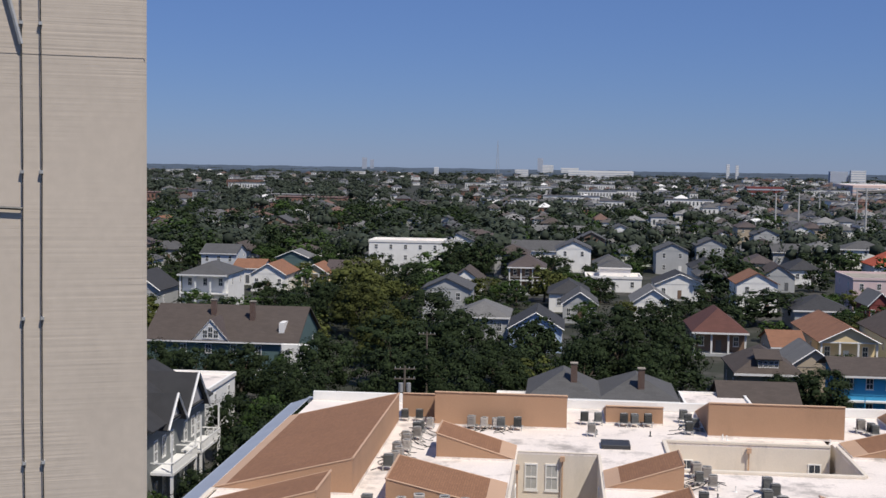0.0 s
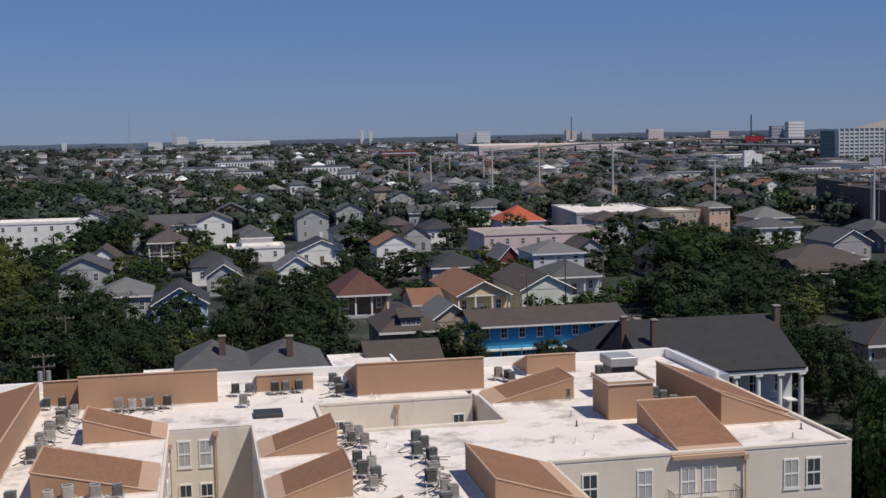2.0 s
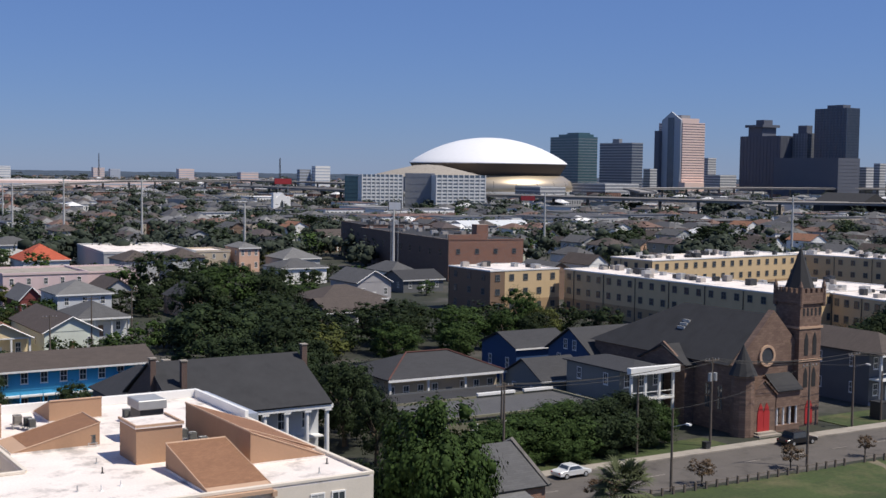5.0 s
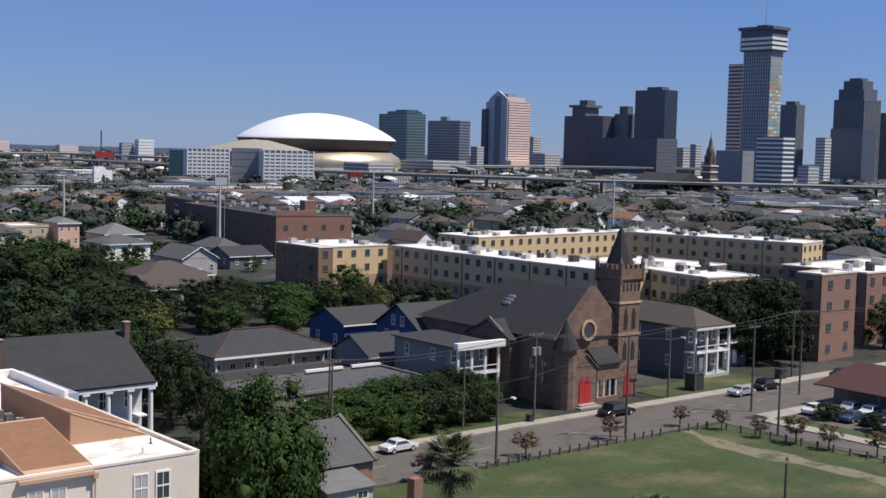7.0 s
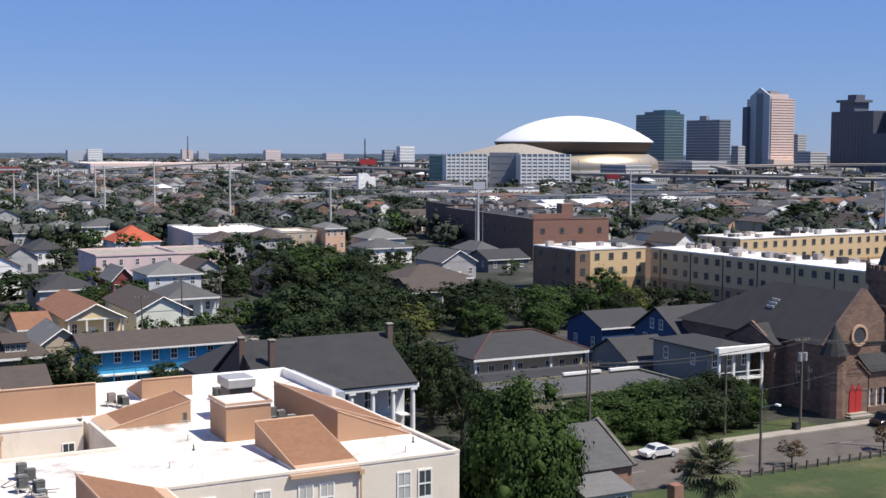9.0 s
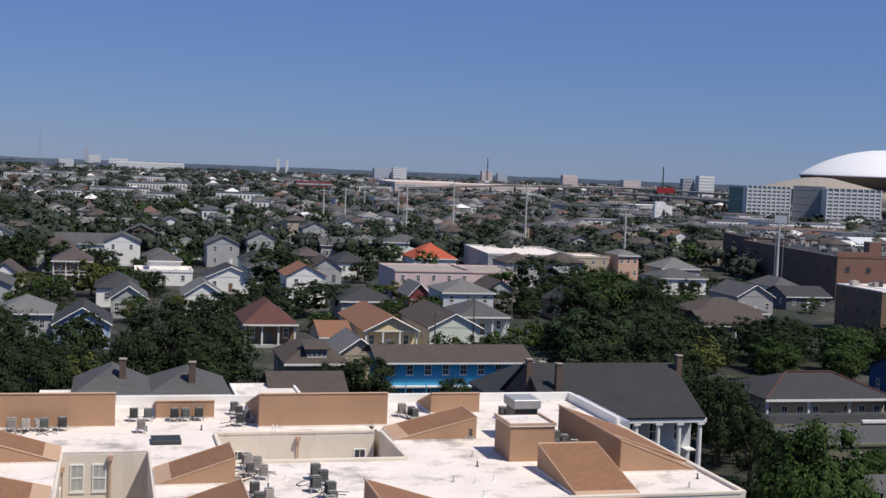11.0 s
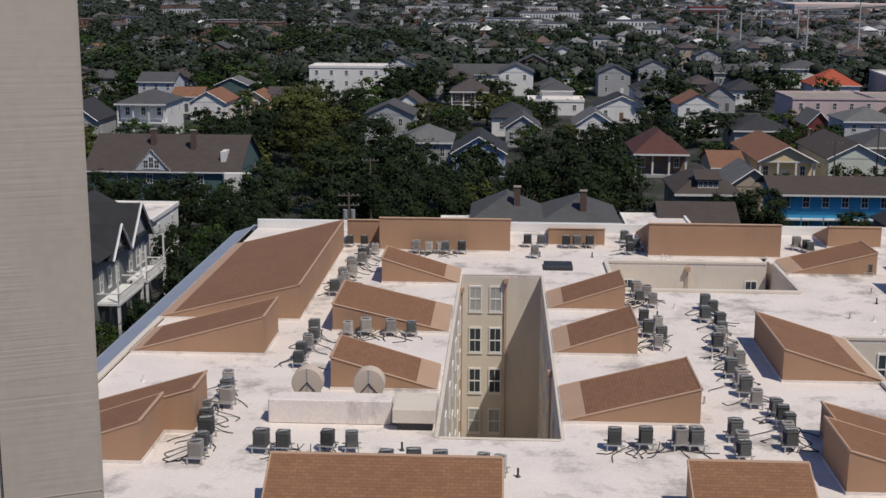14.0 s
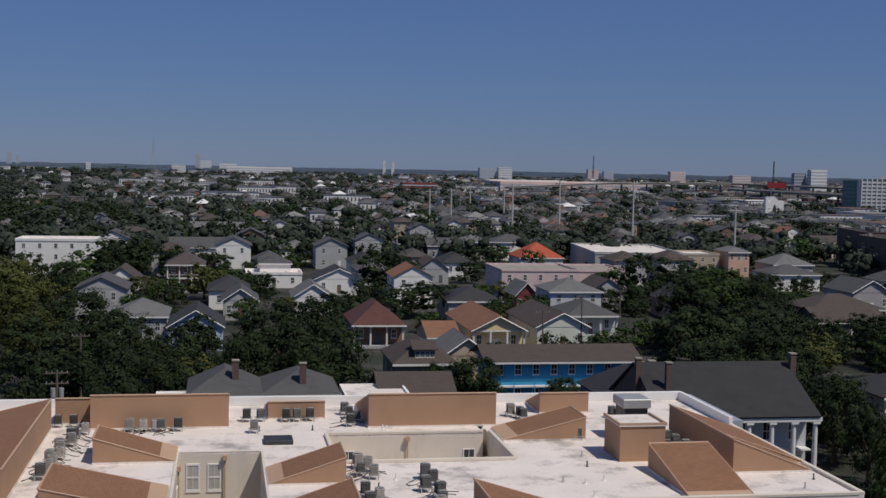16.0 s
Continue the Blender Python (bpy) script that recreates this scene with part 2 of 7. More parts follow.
# shared window meshes: unit wide, unit high, facing -y, foot of the frame at z = 0
def lattice(bm, xs, zs, solid_at, y0, y1):
    """One connected plate of the cells that solid_at(i, j) picks, y0 (front) to y1 thick."""
    v = {}

    def vert(i, j, y):
        if (i, j, y) not in v:
            v[i, j, y] = bm.verts.new((xs[i], y, zs[j]))
        return v[i, j, y]
    for i in range(len(xs) - 1):
        for j in range(len(zs) - 1):
            if not solid_at(i, j):
                continue
            c = ((i, j), (i + 1, j), (i + 1, j + 1), (i, j + 1))
            bm.faces.new([vert(*k, y0) for k in c])
            for (a, b), (di, dj) in zip(((c[0], c[1]), (c[1], c[2]), (c[2], c[3]), (c[3], c[0])), ((0, -1), (1, 0), (0, 1), (-1, 0))):
                ni, nj = i + di, j + dj
                if not (0 <= ni < len(xs) - 1 and 0 <= nj < len(zs) - 1 and solid_at(ni, nj)):
                    bm.faces.new((vert(*b, y0), vert(*a, y0), vert(*a, y1), vert(*b, y1)))


def unit_meshes():
    bm = bmesh.new()
    xs, zs = (-0.56, -0.5, -0.41, -0.02, 0.02, 0.41, 0.5, 0.56), (-0.05, 0.0, 0.06, 0.47, 0.52, 0.94, 1.0)
    lattice(bm, xs, zs, lambda i, j: j == 0 or (1 <= i <= 5 and (i in (1, 3, 5) or j in (1, 3, 5))), -0.06, 0.02)
    fr = bpy.data.meshes.new("window_frame"); bm.to_mesh(fr); bm.free()
    bm = bmesh.new()
    box(bm, -0.41, 0.41, -0.025, 0.02, 0.06, 0.94)
    pa = bpy.data.meshes.new("pane"); bm.to_mesh(pa); bm.free()
    return fr, pa


FRAME_MESH, PANE_MESH = unit_meshes()
UNITS = {}


def unit(base, material):
    key = (base.name, material.name)
    if key not in UNITS:
        me = base.copy()
        me.materials.append(material)
        UNITS[key] = me
    return UNITS[key]


def window(parent, x, y, z, w, h, facing=0, frame_mat=None, pane_mat=None):
    """facing: degrees; 0 looks to -y, 90 to +x, -90 to -x, in the parent's axes."""
    o = new("window", unit(FRAME_MESH, frame_mat or WHITE))
    o.parent = parent
    o.matrix_local = pose(x, y, z, 0, 0, facing) @ Matrix.Diagonal((w, 1, h, 1))
    p = new("pane", unit(PANE_MESH, pane_mat or PANE))
    p.parent = o
    return o


# ---- ground, street, lawn ----
bm = bmesh.new()
box(bm, -4990, 4990, -4990, 4990, -1.0, 0.0)
tagged(part("ground", bm, GROUND), "ground of grass, earth and paving between houses", "ground", kind="structure")
LIE[0] = ASKEW
tagged(boxes("road", [(48, 480, 99.2, 110.6, 0.004, 0.02), (128.6, 133.4, -60, 99.2, 0.004, 0.02)], ASPHALT), "worn grey asphalt street with patches", "road", kind="structure")
tagged(boxes("pavement", [(60, 124.5, 110.6, 112.6, 0.0, 0.16), (124.5, 150, 110.6, 112.8, 0.0, 0.16), (150, 330, 110.6, 113.2, 0.0, 0.16), (133.4, 136.0, -60, 97.0, 0.0, 0.15),
    (136.0, 170, 96.2, 99.0, 0.0, 0.15)], PAVE), "concrete pavement with a raised kerb", "pavement", kind="structure")
tagged(boxes("lawn", [(40, 127.8, -40, 98.2, 0.0, 0.06)], LAWN), "wide mown lawn with dry patches", "lawn", kind="structure")
tagged(boxes("verge", [(60, 112, 112.6, 117.5, 0.0, 0.1), (134.5, 160, 113.2, 120.0, 0.0, 0.1), (136.0, 139.0, -50, 96.2, 0.0, 0.12)], LAWN), "strip of grass beside the pavement", "verge", kind="structure")
tagged(boxes("parking_lot", [(139.0, 152, 40, 96.0, 0.0, 0.03)], ASPHALT), "asphalt parking lot", "parking lot", kind="structure")
for k in range(30):
    tagged(boxes("lane_mark", [(62 + k * 7.5, 64.6 + k * 7.5, 105.0, 105.12, 0.024, 0.028)], PAVE), "worn pale lane dash on the asphalt", "lane mark", "lane marks", "structure")
bm = bmesh.new()
prev = None
for i in range(41):
    y = 98 - i * 2.6
    cx, w = 118.9 + 0.9 * math.sin(y * 0.11) + max(0, y - 90) * 0.35, 1.5 + 0.5 * math.sin(y * 0.31) + 0.45 * math.sin(y * 0.77) + 0.3 * math.sin(y * 2.3)
    cur = (bm.verts.new((cx - w, y, 0.066)), bm.verts.new((cx + w, y, 0.066)))
    if prev:
        bm.faces.new((prev[0], cur[0], cur[1], prev[1]))
    prev = cur
tagged(part("path", bm, SOIL), "bare earth footpath worn across the lawn", "path", kind="structure")

LIE[0] = STRAIGHT

# ---- near concrete tower ----
def board_concrete():
    m = mat("board_marked_concrete", (0.52, 0.455, 0.385), 0.9, 1.2, 0.08, 0.0, stain=0.10)
    n, l = m.node_tree.nodes, m.node_tree.links
    co, mp, ns, bp = n.new("ShaderNodeTexCoord"), n.new("ShaderNodeMapping"), n.new("ShaderNodeTexNoise"), n.new("ShaderNodeBump")
    mp.inputs["Scale"].default_value = (0.35, 0.35, 30)
    ns.inputs["Scale"].default_value, ns.inputs["Detail"].default_value = 1.0, 3
    bp.inputs["Strength"].default_value, bp.inputs["Distance"].default_value = 0.5, 0.012
    l.new(co.outputs["Object"], mp.inputs["Vector"]); l.new(mp.outputs[0], ns.inputs["Vector"])
    # board marks come and go in patches
    pt, mr, mu = n.new("ShaderNodeTexNoise"), n.new("ShaderNodeMapRange"), n.new("ShaderNodeMath")
    pt.inputs["Scale"].default_value = 0.9
    mr.inputs["From Min"].default_value, mr.inputs["From Max"].default_value = 0.42, 0.62
    mu.operation = "MULTIPLY"
    l.new(co.outputs["Object"], pt.inputs["Vector"]); l.new(pt.outputs["Fac"], mr.inputs["Value"])
    l.new(ns.outputs["Fac"], mu.inputs[0]); l.new(mr.outputs[0], mu.inputs[1])
    l.new(mu.outputs[0], bp.inputs["Height"]); l.new(bp.outputs[0], n["Principled BSDF"].inputs["Normal"])
    return m


CONCRETE = board_concrete()
tower = thing("concrete_tower", pose(-3.27, 9.6, 0, 0, 0, 24), "tall board-marked grey concrete tower wall with conductor cables", "tower")
boxes("wall", [(-4.2, 0, 0, 5, 0, 60)], CONCRETE, tower, "", 0.03)
for i in range(12):
    boxes("formwork_joint", [(-4.2, -0.01, -0.004, 0.0, 5.38 + i * 4.9, 5.39 + i * 4.9)], CONCRETE, tower)
for x in (-0.795, -0.935):
    bm = bmesh.new()
    rings = [[bm.verts.new((x + 0.006 * math.sin(k * 1.7) + 0.0048 * math.cos(j * math.pi / 3), -0.03 + 0.0048 * math.sin(j * math.pi / 3), k * 1.0)) for j in range(6)] for k in range(61)]
    for r0, r1 in zip(rings, rings[1:]):
        for j in range(6):
            bm.faces.new((r0[j], r0[(j + 1) % 6], r1[(j + 1) % 6], r1[j]))
    cable = part("cable", bm, BLACK, tower, "thin dark conductor cable")
    for k in range(52):
        boxes("clip", [(x - 0.014, x + 0.014, -0.04, 0.0, 1.1 + k * 1.13, 1.125 + k * 1.13)], METAL, cable)
bm = bmesh.new()
rod(bm, (-0.935, -0.035, 34.85), (-1.1, -0.04, 35.5), 0.018)
rod(bm, (-1.1, -0.04, 35.5), (-1.32, -0.04, 37.0), 0.018)
part("conduit", bm, METAL, tower, "grey conduit branching off")
bm = bmesh.new()
rod(bm, (-0.935, -0.035, 33.6), (-1.3, -0.035, 33.62), 0.014)
part("conduit", bm, DARK, tower)

# ---- near apartment building ----
RZ = 13.5
apt = thing("apartment_building", pose(0, 0, 0), "cream stucco apartment building, white flat roof, brown shingled wedges", "building")
for b in ((-21, -2.8, 44, 105), (-2.8, 2.9, 44, 54.7), (-2.8, 2.9, 88, 105), (2.9, 8, 44, 105), (8, 20.4, 44, 84), (8, 20, 92.8, 105), (20.4, 40.6, 72.5, 105)):
    boxes("wing", [(*b, 0, RZ - 0.15)], STUCCO, apt)
    boxes("roof", [(*b, RZ - 0.15, RZ)], MEMBRANE, apt, "stained white membrane roof")
boxes("terrace", [(8, 20.4, 84, 92.8, 0, 9.2)], MEMBRANE, apt)
boxes("court_floor", [(-2.8, 2.9, 54.7, 88, 0, 0.1)], PAVE, apt)
# kerbs and parapets
K = 0.22
kerbs = [(-21.0, 40.6, 104.7, 105.05, RZ, RZ + 0.75), (40.3, 40.65, 93.5, 104.7, RZ, RZ + 0.75), (40.3, 40.65, 72.5, 93.5, RZ, RZ + K),
    (20.4, 40.3, 72.45, 72.75, RZ, RZ + K), (20.1, 20.45, 44, 72.45, RZ, RZ + K), (-21.35, -21.05, 44, 74.5, RZ, RZ + K),
    (-3.0, -2.78, 54.7, 88, RZ, RZ + 0.07), (2.88, 3.1, 54.7, 88, RZ, RZ + 0.07), (-2.78, 2.88, 54.5, 54.72, RZ, RZ + 0.07), (-2.78, 2.88, 87.98, 88.2, RZ, RZ + 0.07),
    (8, 20, 92.75, 93.05, RZ, RZ + K), (7.75, 8.05, 84, 92.75, RZ, RZ + K), (8.05, 20.4, 83.75, 84.05, RZ, RZ + K), (20.35, 20.65, 84.05, 92.75, RZ, RZ + K)]
for k in kerbs:
    boxes("parapet", [k], WHITE if k[5] - k[4] > 0.5 else STUCCO, apt, "", 0.03)
boxes("cornice", [(-21.6, 41.3, 105.05, 105.9, RZ - 0.35, RZ + 0.05)], EAVE, apt)
boxes("cornice", [(40.65, 41.5, 93.5, 105.05, RZ - 0.35, RZ + 0.45)], EAVE, apt)
bm = bmesh.new()
slab(bm, (-22.8, 60, RZ - 0.45), (-21.35, 60, RZ + 0.05), (-21.35, 105, RZ + 0.05), (-22.8, 105, RZ - 0.45), 0.08)
box(bm, -22.95, -22.8, 60, 105, RZ - 0.6, RZ - 0.38)
part("gutter", bm, EAVE, apt, "blue-grey sheet metal eave and gutter")


def wedge(x0, x1, y0, y1, h, high, lip=0.9):
    """A shed-shaped roof form: stucco sides, shingled slope falling from its high side to a lip on the low side."""
    z, t = RZ, RZ + h
    c = {"W": ((x0, y0), (x0, y1), (x1, y1), (x1, y0)), "E": ((x1, y1), (x1, y0), (x0, y0), (x0, y1)),
         "S": ((x1, y0), (x0, y0), (x0, y1), (x1, y1)), "N": ((x0, y1), (x1, y1), (x1, y0), (x0, y0))}[high]
    (a, b, cc, d) = c  # a, b: high side; cc, d: low side below b and a
    bm = bmesh.new()
    solid(bm, [(*a, z), (*b, z), (*cc, z), (*d, z), (*a, t), (*b, t), (*cc, z + 0.12), (*d, z + 0.12)],
          ((3, 2, 1, 0), (4, 5, 6, 7), (0, 1, 5, 4), (1, 2, 6, 5), (2, 3, 7, 6), (3, 0, 4, 7)))
    bmesh.ops.recalc_face_normals(bm, faces=bm.faces[:])
    body = part("roof_wedge", bm, TAN, apt, "brown stucco roof wedge")
    A, B, C, D = Vector((*a, t)), Vector((*b, t)), Vector((*cc, z + 0.12)), Vector((*d, z + 0.12))
    run = (D - A).normalized()
    low = min(0.2, lip * 1.25 / max((D - A).length, 0.1))
    bm = bmesh.new()
    E1, E2 = D - (D - A) * low, C - (C - B) * low
    slab(bm, A - run * 0.05, E1, E2, B - run * 0.05, 0.05) if (E1 - A).cross(B - A).z > 0 else slab(bm, B - run * 0.05, E2, E1, A - run * 0.05, 0.05)
    part("shingles", bm, SHINGLE_Y if high in "WE" else SHINGLE_X, body, "brown asphalt shingles")
    bm = bmesh.new()
    slab(bm, E1, D, C, E2, 0.04) if (D - E1).cross(E2 - E1).z > 0 else slab(bm, E2, C, D, E1, 0.04)
    part("eave_flashing", bm, TRIM_TAN, body)
    bm = bmesh.new()
    rod(bm, A + Vector((0, 0, 0.04)), B + Vector((0, 0, 0.04)), 0.075, 6)
    rod(bm, A + Vector((0, 0, 0.03)), D + Vector((0, 0, 0.03)), 0.05, 6)
    rod(bm, B + Vector((0, 0, 0.03)), C + Vector((0, 0, 0.03)), 0.05, 6)
    part("edge_trim", bm, TRIM_TAN, body)
    bm = bmesh.new()
    x_0, x_1, y_0, y_1 = x0 - 0.05, x1 + 0.05, y0 - 0.05, y1 + 0.05
    box(bm, x_0, x_1, y_0, y_0 + 0.04, RZ, RZ + 0.14); box(bm, x_0, x_1, y_1 - 0.04, y_1, RZ, RZ + 0.14)
    box(bm, x_0, x_0 + 0.04, y_0 + 0.04, y_1 - 0.04, RZ, RZ + 0.14); box(bm, x_1 - 0.04, x_1, y_0 + 0.04, y_1 - 0.04, RZ, RZ + 0.14)
    part("base_flashing", bm, MEMBRANE, body)


wedge(-21.3, -12.5, 74.7, 96.8, 2.25, "E", 0.7)
wedge(-20.9, -13.3, 67.2, 71.8, 2.2, "E", 0.5)
wedge(-20.9, -15.6, 50.7, 54.6, 1.9, "E", 0.5)
wedge(-20.9, -14.2, 54.6, 57.4, 2.1, "E", 0.5)
wedge(-8.35, -2.9, 85.1, 89.3, 1.75, "W")
wedge(-10.1, -3.1, 72.4, 78.5, 1.7, "W")
wedge(-8.7, -3.2, 61.4, 65.6, 1.7, "W")
wedge(3.1, 8.0, 78.4, 82.7, 1.7, "E")
wedge(3.1, 7.8, 68.4, 73.1, 1.7, "E")
wedge(3.1, 9.6, 57.0, 62.2, 1.8, "E")
wedge(15.0, 20.5, 64.1, 71.9, 1.8, "W")
wedge(14.4, 20.5, 49.1, 53.2, 1.9, "W")
wedge(15.0, 20.5, 53.2, 56.1, 1.6, "W")
wedge(-9.2, 0.2, 44.0, 47.4, 1.9, "N")
wedge(7.6, 12.4, 44.0, 47.6, 1.9, "N")
wedge(28.9, 33.2, 72.6, 80.4, 1.75, "N", 0.6)
wedge(34.3, 40.6, 80.8, 91.0, 2.3, "W", 0.5)
wedge(34.3, 40.0, 78.6, 80.8, 2.3, "W", 0.5)
wedge(20.9, 27.2, 89.6, 94.0, 1.7, "E")
wedge(-9.6, 0.7, 96.1, 104.4, 2.6, "S", 0.5)
wedge(11.4, 21.5, 95.2, 104.4, 2.6, "S", 0.5)
wedge(3.8, 8.3, 98.9, 104.4, 1.4, "S", 0.4)
wedge(26.2, 30.4, 99.6, 104.4, 1.7, "S", 0.4)
wedge(-12.4, -9.7, 98.2, 104.4, 2.0, "S", 0.4)
# stair box with hood, bulkhead, hatch
stair = boxes("stair_box", [(27.6, 30.9, 82.6, 86.2, RZ, RZ + 2.5)], TAN, apt, "brown stucco stair housing")
boxes("cap", [(27.5, 31.0, 82.5, 86.3, RZ + 2.5, RZ + 2.58)], MEMBRANE, stair)
boxes("curb", [(27.5, 31.0, 82.5, 82.62, RZ + 2.58, RZ + 2.75), (27.5, 27.62, 82.62, 86.3, RZ + 2.58, RZ + 2.75), (30.88, 31.0, 82.62, 86.3, RZ + 2.58, RZ + 2.75)], TRIM_TAN, stair)
hood = boxes("vent_hood", [(29.9, 32.1, 89.0, 91.6, RZ + 2.45, RZ + 3.15)], METAL, apt, "grey metal vent hood", 0.06)
boxes("base", [(30.1, 31.9, 89.2, 91.4, RZ, RZ + 2.45)], DARK, hood)
boxes("bulkhead", [(-11.0, -5.1, 56.2, 57.4, RZ, RZ + 1.2)], MEMBRANE, apt, "low white roof bulkhead", 0.05)
vent = boxes("exhaust_box", [(-5.0, -2.95, 55.4, 57.9, RZ + 0.4, RZ + 1.1)], STUCCO, apt, "cream exhaust box on a dark curb", 0.04)
boxes("curb", [(-4.75, -3.1, 55.6, 57.7, RZ, RZ + 0.4)], DARK, vent)
HOOD = mat("faded_cream_paint", (0.60, 0.50, 0.40), 0.7, 1, 0.08, 0.1)
for x in (-9.45, -6.4):
    f = thing("exhaust_fan", pose(x, 58.7, RZ + 0.35), "round cream exhaust fan hood on the roof", "exhaust fan", "roof exhaust fans")
    bm = bmesh.new()
    bmesh.ops.create_cone(bm, cap_ends=True, segments=28, radius1=0.78, radius2=0.78, depth=0.7, matrix=pose(0, 0, 0.95, 90, 0, 0))
    part("hood", bm, HOOD, f, "", 0.03)
    boxes("rib", [(-0.03, 0.03, -0.37, -0.35, 0.25, 1.7)], METAL, f)
    bm = bmesh.new()
    rod(bm, (-0.5, -0.37, 0.4), (0, -0.37, 1.0), 0.03); rod(bm, (0.5, -0.37, 0.4), (0, -0.37, 1.0), 0.03)
    part("brace", bm, DARK, f)
    boxes("base", [(-0.6, 0.6, -0.35, 0.35, -0.35, 0.3)], METAL, f)
boxes("roof_hatch", [(3.2, 5.3, 89.9, 91.9, RZ, RZ + 0.3)], DARK, apt, "dark roof hatch", 0.03)
# windows of the courts and fronts
zs = (10.3, 7.2, 4.1, 1.0)
for z in zs:
    for x in (-1.81, -0.34):
        window(apt, x, 87.99, z + 0.48, 0.92, 1.94, 0, WHITE, BLIND if z > 10 or z < 2 else PANE)
    for y in (58, 62, 67, 71, 76, 80, 84):
        window(apt, -2.79, y, z, 1.1, 1.8, 90, WHITE, random.choice((BLIND, PANE)))
        window(apt, 2.89, y, z, 1.1, 1.8, -90, WHITE, random.choice((BLIND, PANE)))
for x in (9.6, 18.9):
    window(apt, x, 92.79, 10.9, 0.95, 1.4, 0, WHITE, PANE)
for z in zs:
    for x in (22.98, 26.56, 29.42, 30.87, 36.4, 37.95):
        window(apt, x, 72.49, z + 0.48, 1.05, 1.95, 0, WHITE, PANE if x in (22.98, 37.95) else BLIND)
    for y in (48, 53, 58, 63, 68):
        window(apt, 20.41, y, z - 0.2, 1.05, 1.9, 90, WHITE, random.choice((BLIND, PANE)))
    for y in (76, 82, 88, 94, 100):
        window(apt, 40.61, y, z - 0.2, 1.05, 1.9, 90, WHITE, random.choice((BLIND, PANE)))
        window(apt, -21.01, y - 14, z - 0.2, 1.05, 1.9, -90, WHITE, random.choice((BLIND, PANE)))
for x in (-14, -10, -6, 6, 10, 14, 18):
    for z in zs:
        window(apt, x, 43.99, z - 0.2, 1.1, 1.9, 0, WHITE, random.choice((BLIND, PANE)))


def balcony(x0, x1, y, z):
    bal = boxes("balcony", [(x0, x1, y - 1.3, y, z - 0.18, z)], STUCCO, apt, "small balcony with black iron railing")
    bm = bmesh.new()
    for zz in (z + 0.08, z + 1.0):
        rod(bm, (x0 + 0.05, y - 1.25, zz), (x1 - 0.05, y - 1.25, zz), 0.02)
        for xx in (x0 + 0.05, x1 - 0.05):
            rod(bm, (xx, y - 1.25, zz), (xx, y, zz), 0.02)
    n = int((x1 - x0) / 0.13)
    for i in range(n + 1):
        xx = x0 + 0.05 + (x1 - x0 - 0.1) * i / n
        rod(bm, (xx, y - 1.25, z + 0.08), (xx, y - 1.25, z + 1.0), 0.01, 4)
    for i in range(10):
        for xx in (x0 + 0.05, x1 - 0.05):
            rod(bm, (xx, y - 1.2 + i * 0.12, z + 0.08), (xx, y - 1.2 + i * 0.12, z + 1.0), 0.01, 4)
    part("railing", bm, DARK, bal)


for z in (10.0, 6.9, 3.8):
    balcony(28.0, 32.6, 72.5, z + 0.35)
for x, y in ((33.2, 72.4), (14.1, 92.7), (0.4, 87.9), (20.3, 71.0), (-2.7, 84.9), (2.8, 66.0)):
    bm = bmesh.new()
    rod(bm, (x, y - 0.08, 0.2), (x, y - 0.08, RZ - 0.5), 0.06, 8)
    box(bm, x - 0.16, x + 0.16, y - 0.28, y + 0.02, RZ - 0.5, RZ - 0.15)
    part("downspout", bm, TRIM_TAN, apt)
boxes("ledge", [(28.3, 33.1, 72.15, 72.5, RZ - 0.25, RZ - 0.02)], TRIM_TAN, apt)


def ac_unit(material):
    u = thing("air_conditioner", pose(0, 0, -60), "square outdoor air conditioner with a round fan grille", "air conditioner", "roof air conditioners")
    bm = bmesh.new()
    # ribbed sheet-metal shell: rings that step in and out between a plain foot and a plain head
    levels = [(0.2, 0.38), (0.29, 0.38)] + [(0.29 + 0.03 * k, 0.345 if k % 2 else 0.38) for k in range(1, 20)] + [(0.92, 0.38), (1.0, 0.38), (1.03, 0.355)]
    shell = []
    for z, r in levels:
        c = r - 0.07
        shell.append([bm.verts.new((x, y, z)) for x, y in ((c, -r), (r, -c), (r, c), (c, r), (-c, r), (-r, c), (-r, -c), (-c, -r))])
    for lo, hi in zip(shell, shell[1:]):
        for k in range(8):
            bm.faces.new((lo[k], lo[(k + 1) % 8], hi[(k + 1) % 8], hi[k]))
    bm.faces.new(shell[-1]), bm.faces.new(shell[0][::-1])
    part("cabinet", bm, material, u)
    bm = bmesh.new()
    tube(bm, 0, 0, 1.02, 1.06, 0.31, 0.29, 14)
    part("fan_opening", bm, BLACK, u)
    bm = bmesh.new()
    for k in range(6):
        a = math.pi * k / 6
        rod(bm, (-0.33 * math.cos(a), -0.33 * math.sin(a), 1.07), (0.33 * math.cos(a), 0.33 * math.sin(a), 1.07), 0.012, 4)
    tube(bm, 0, 0, 1.06, 1.09, 0.1, 0.1, 10)
    part("fan_grille", bm, METAL, u)
    bm = bmesh.new()
    lattice(bm, (-0.58, -0.42, -0.34, 0.34, 0.42, 0.58), (-0.2, 0.13, 0.2), lambda i, j: j == 1 or i in (1, 3), -0.42, -0.36)
    part("stand", bm, METAL, u, "galvanised steel stand rail")
    bm = bmesh.new()
    lattice(bm, (-0.58, -0.42, -0.34, 0.34, 0.42, 0.58), (-0.2, 0.13, 0.2), lambda i, j: j == 1 or i in (1, 3), 0.36, 0.42)
    part("stand", bm, METAL, u, "galvanised steel stand rail")
    return u


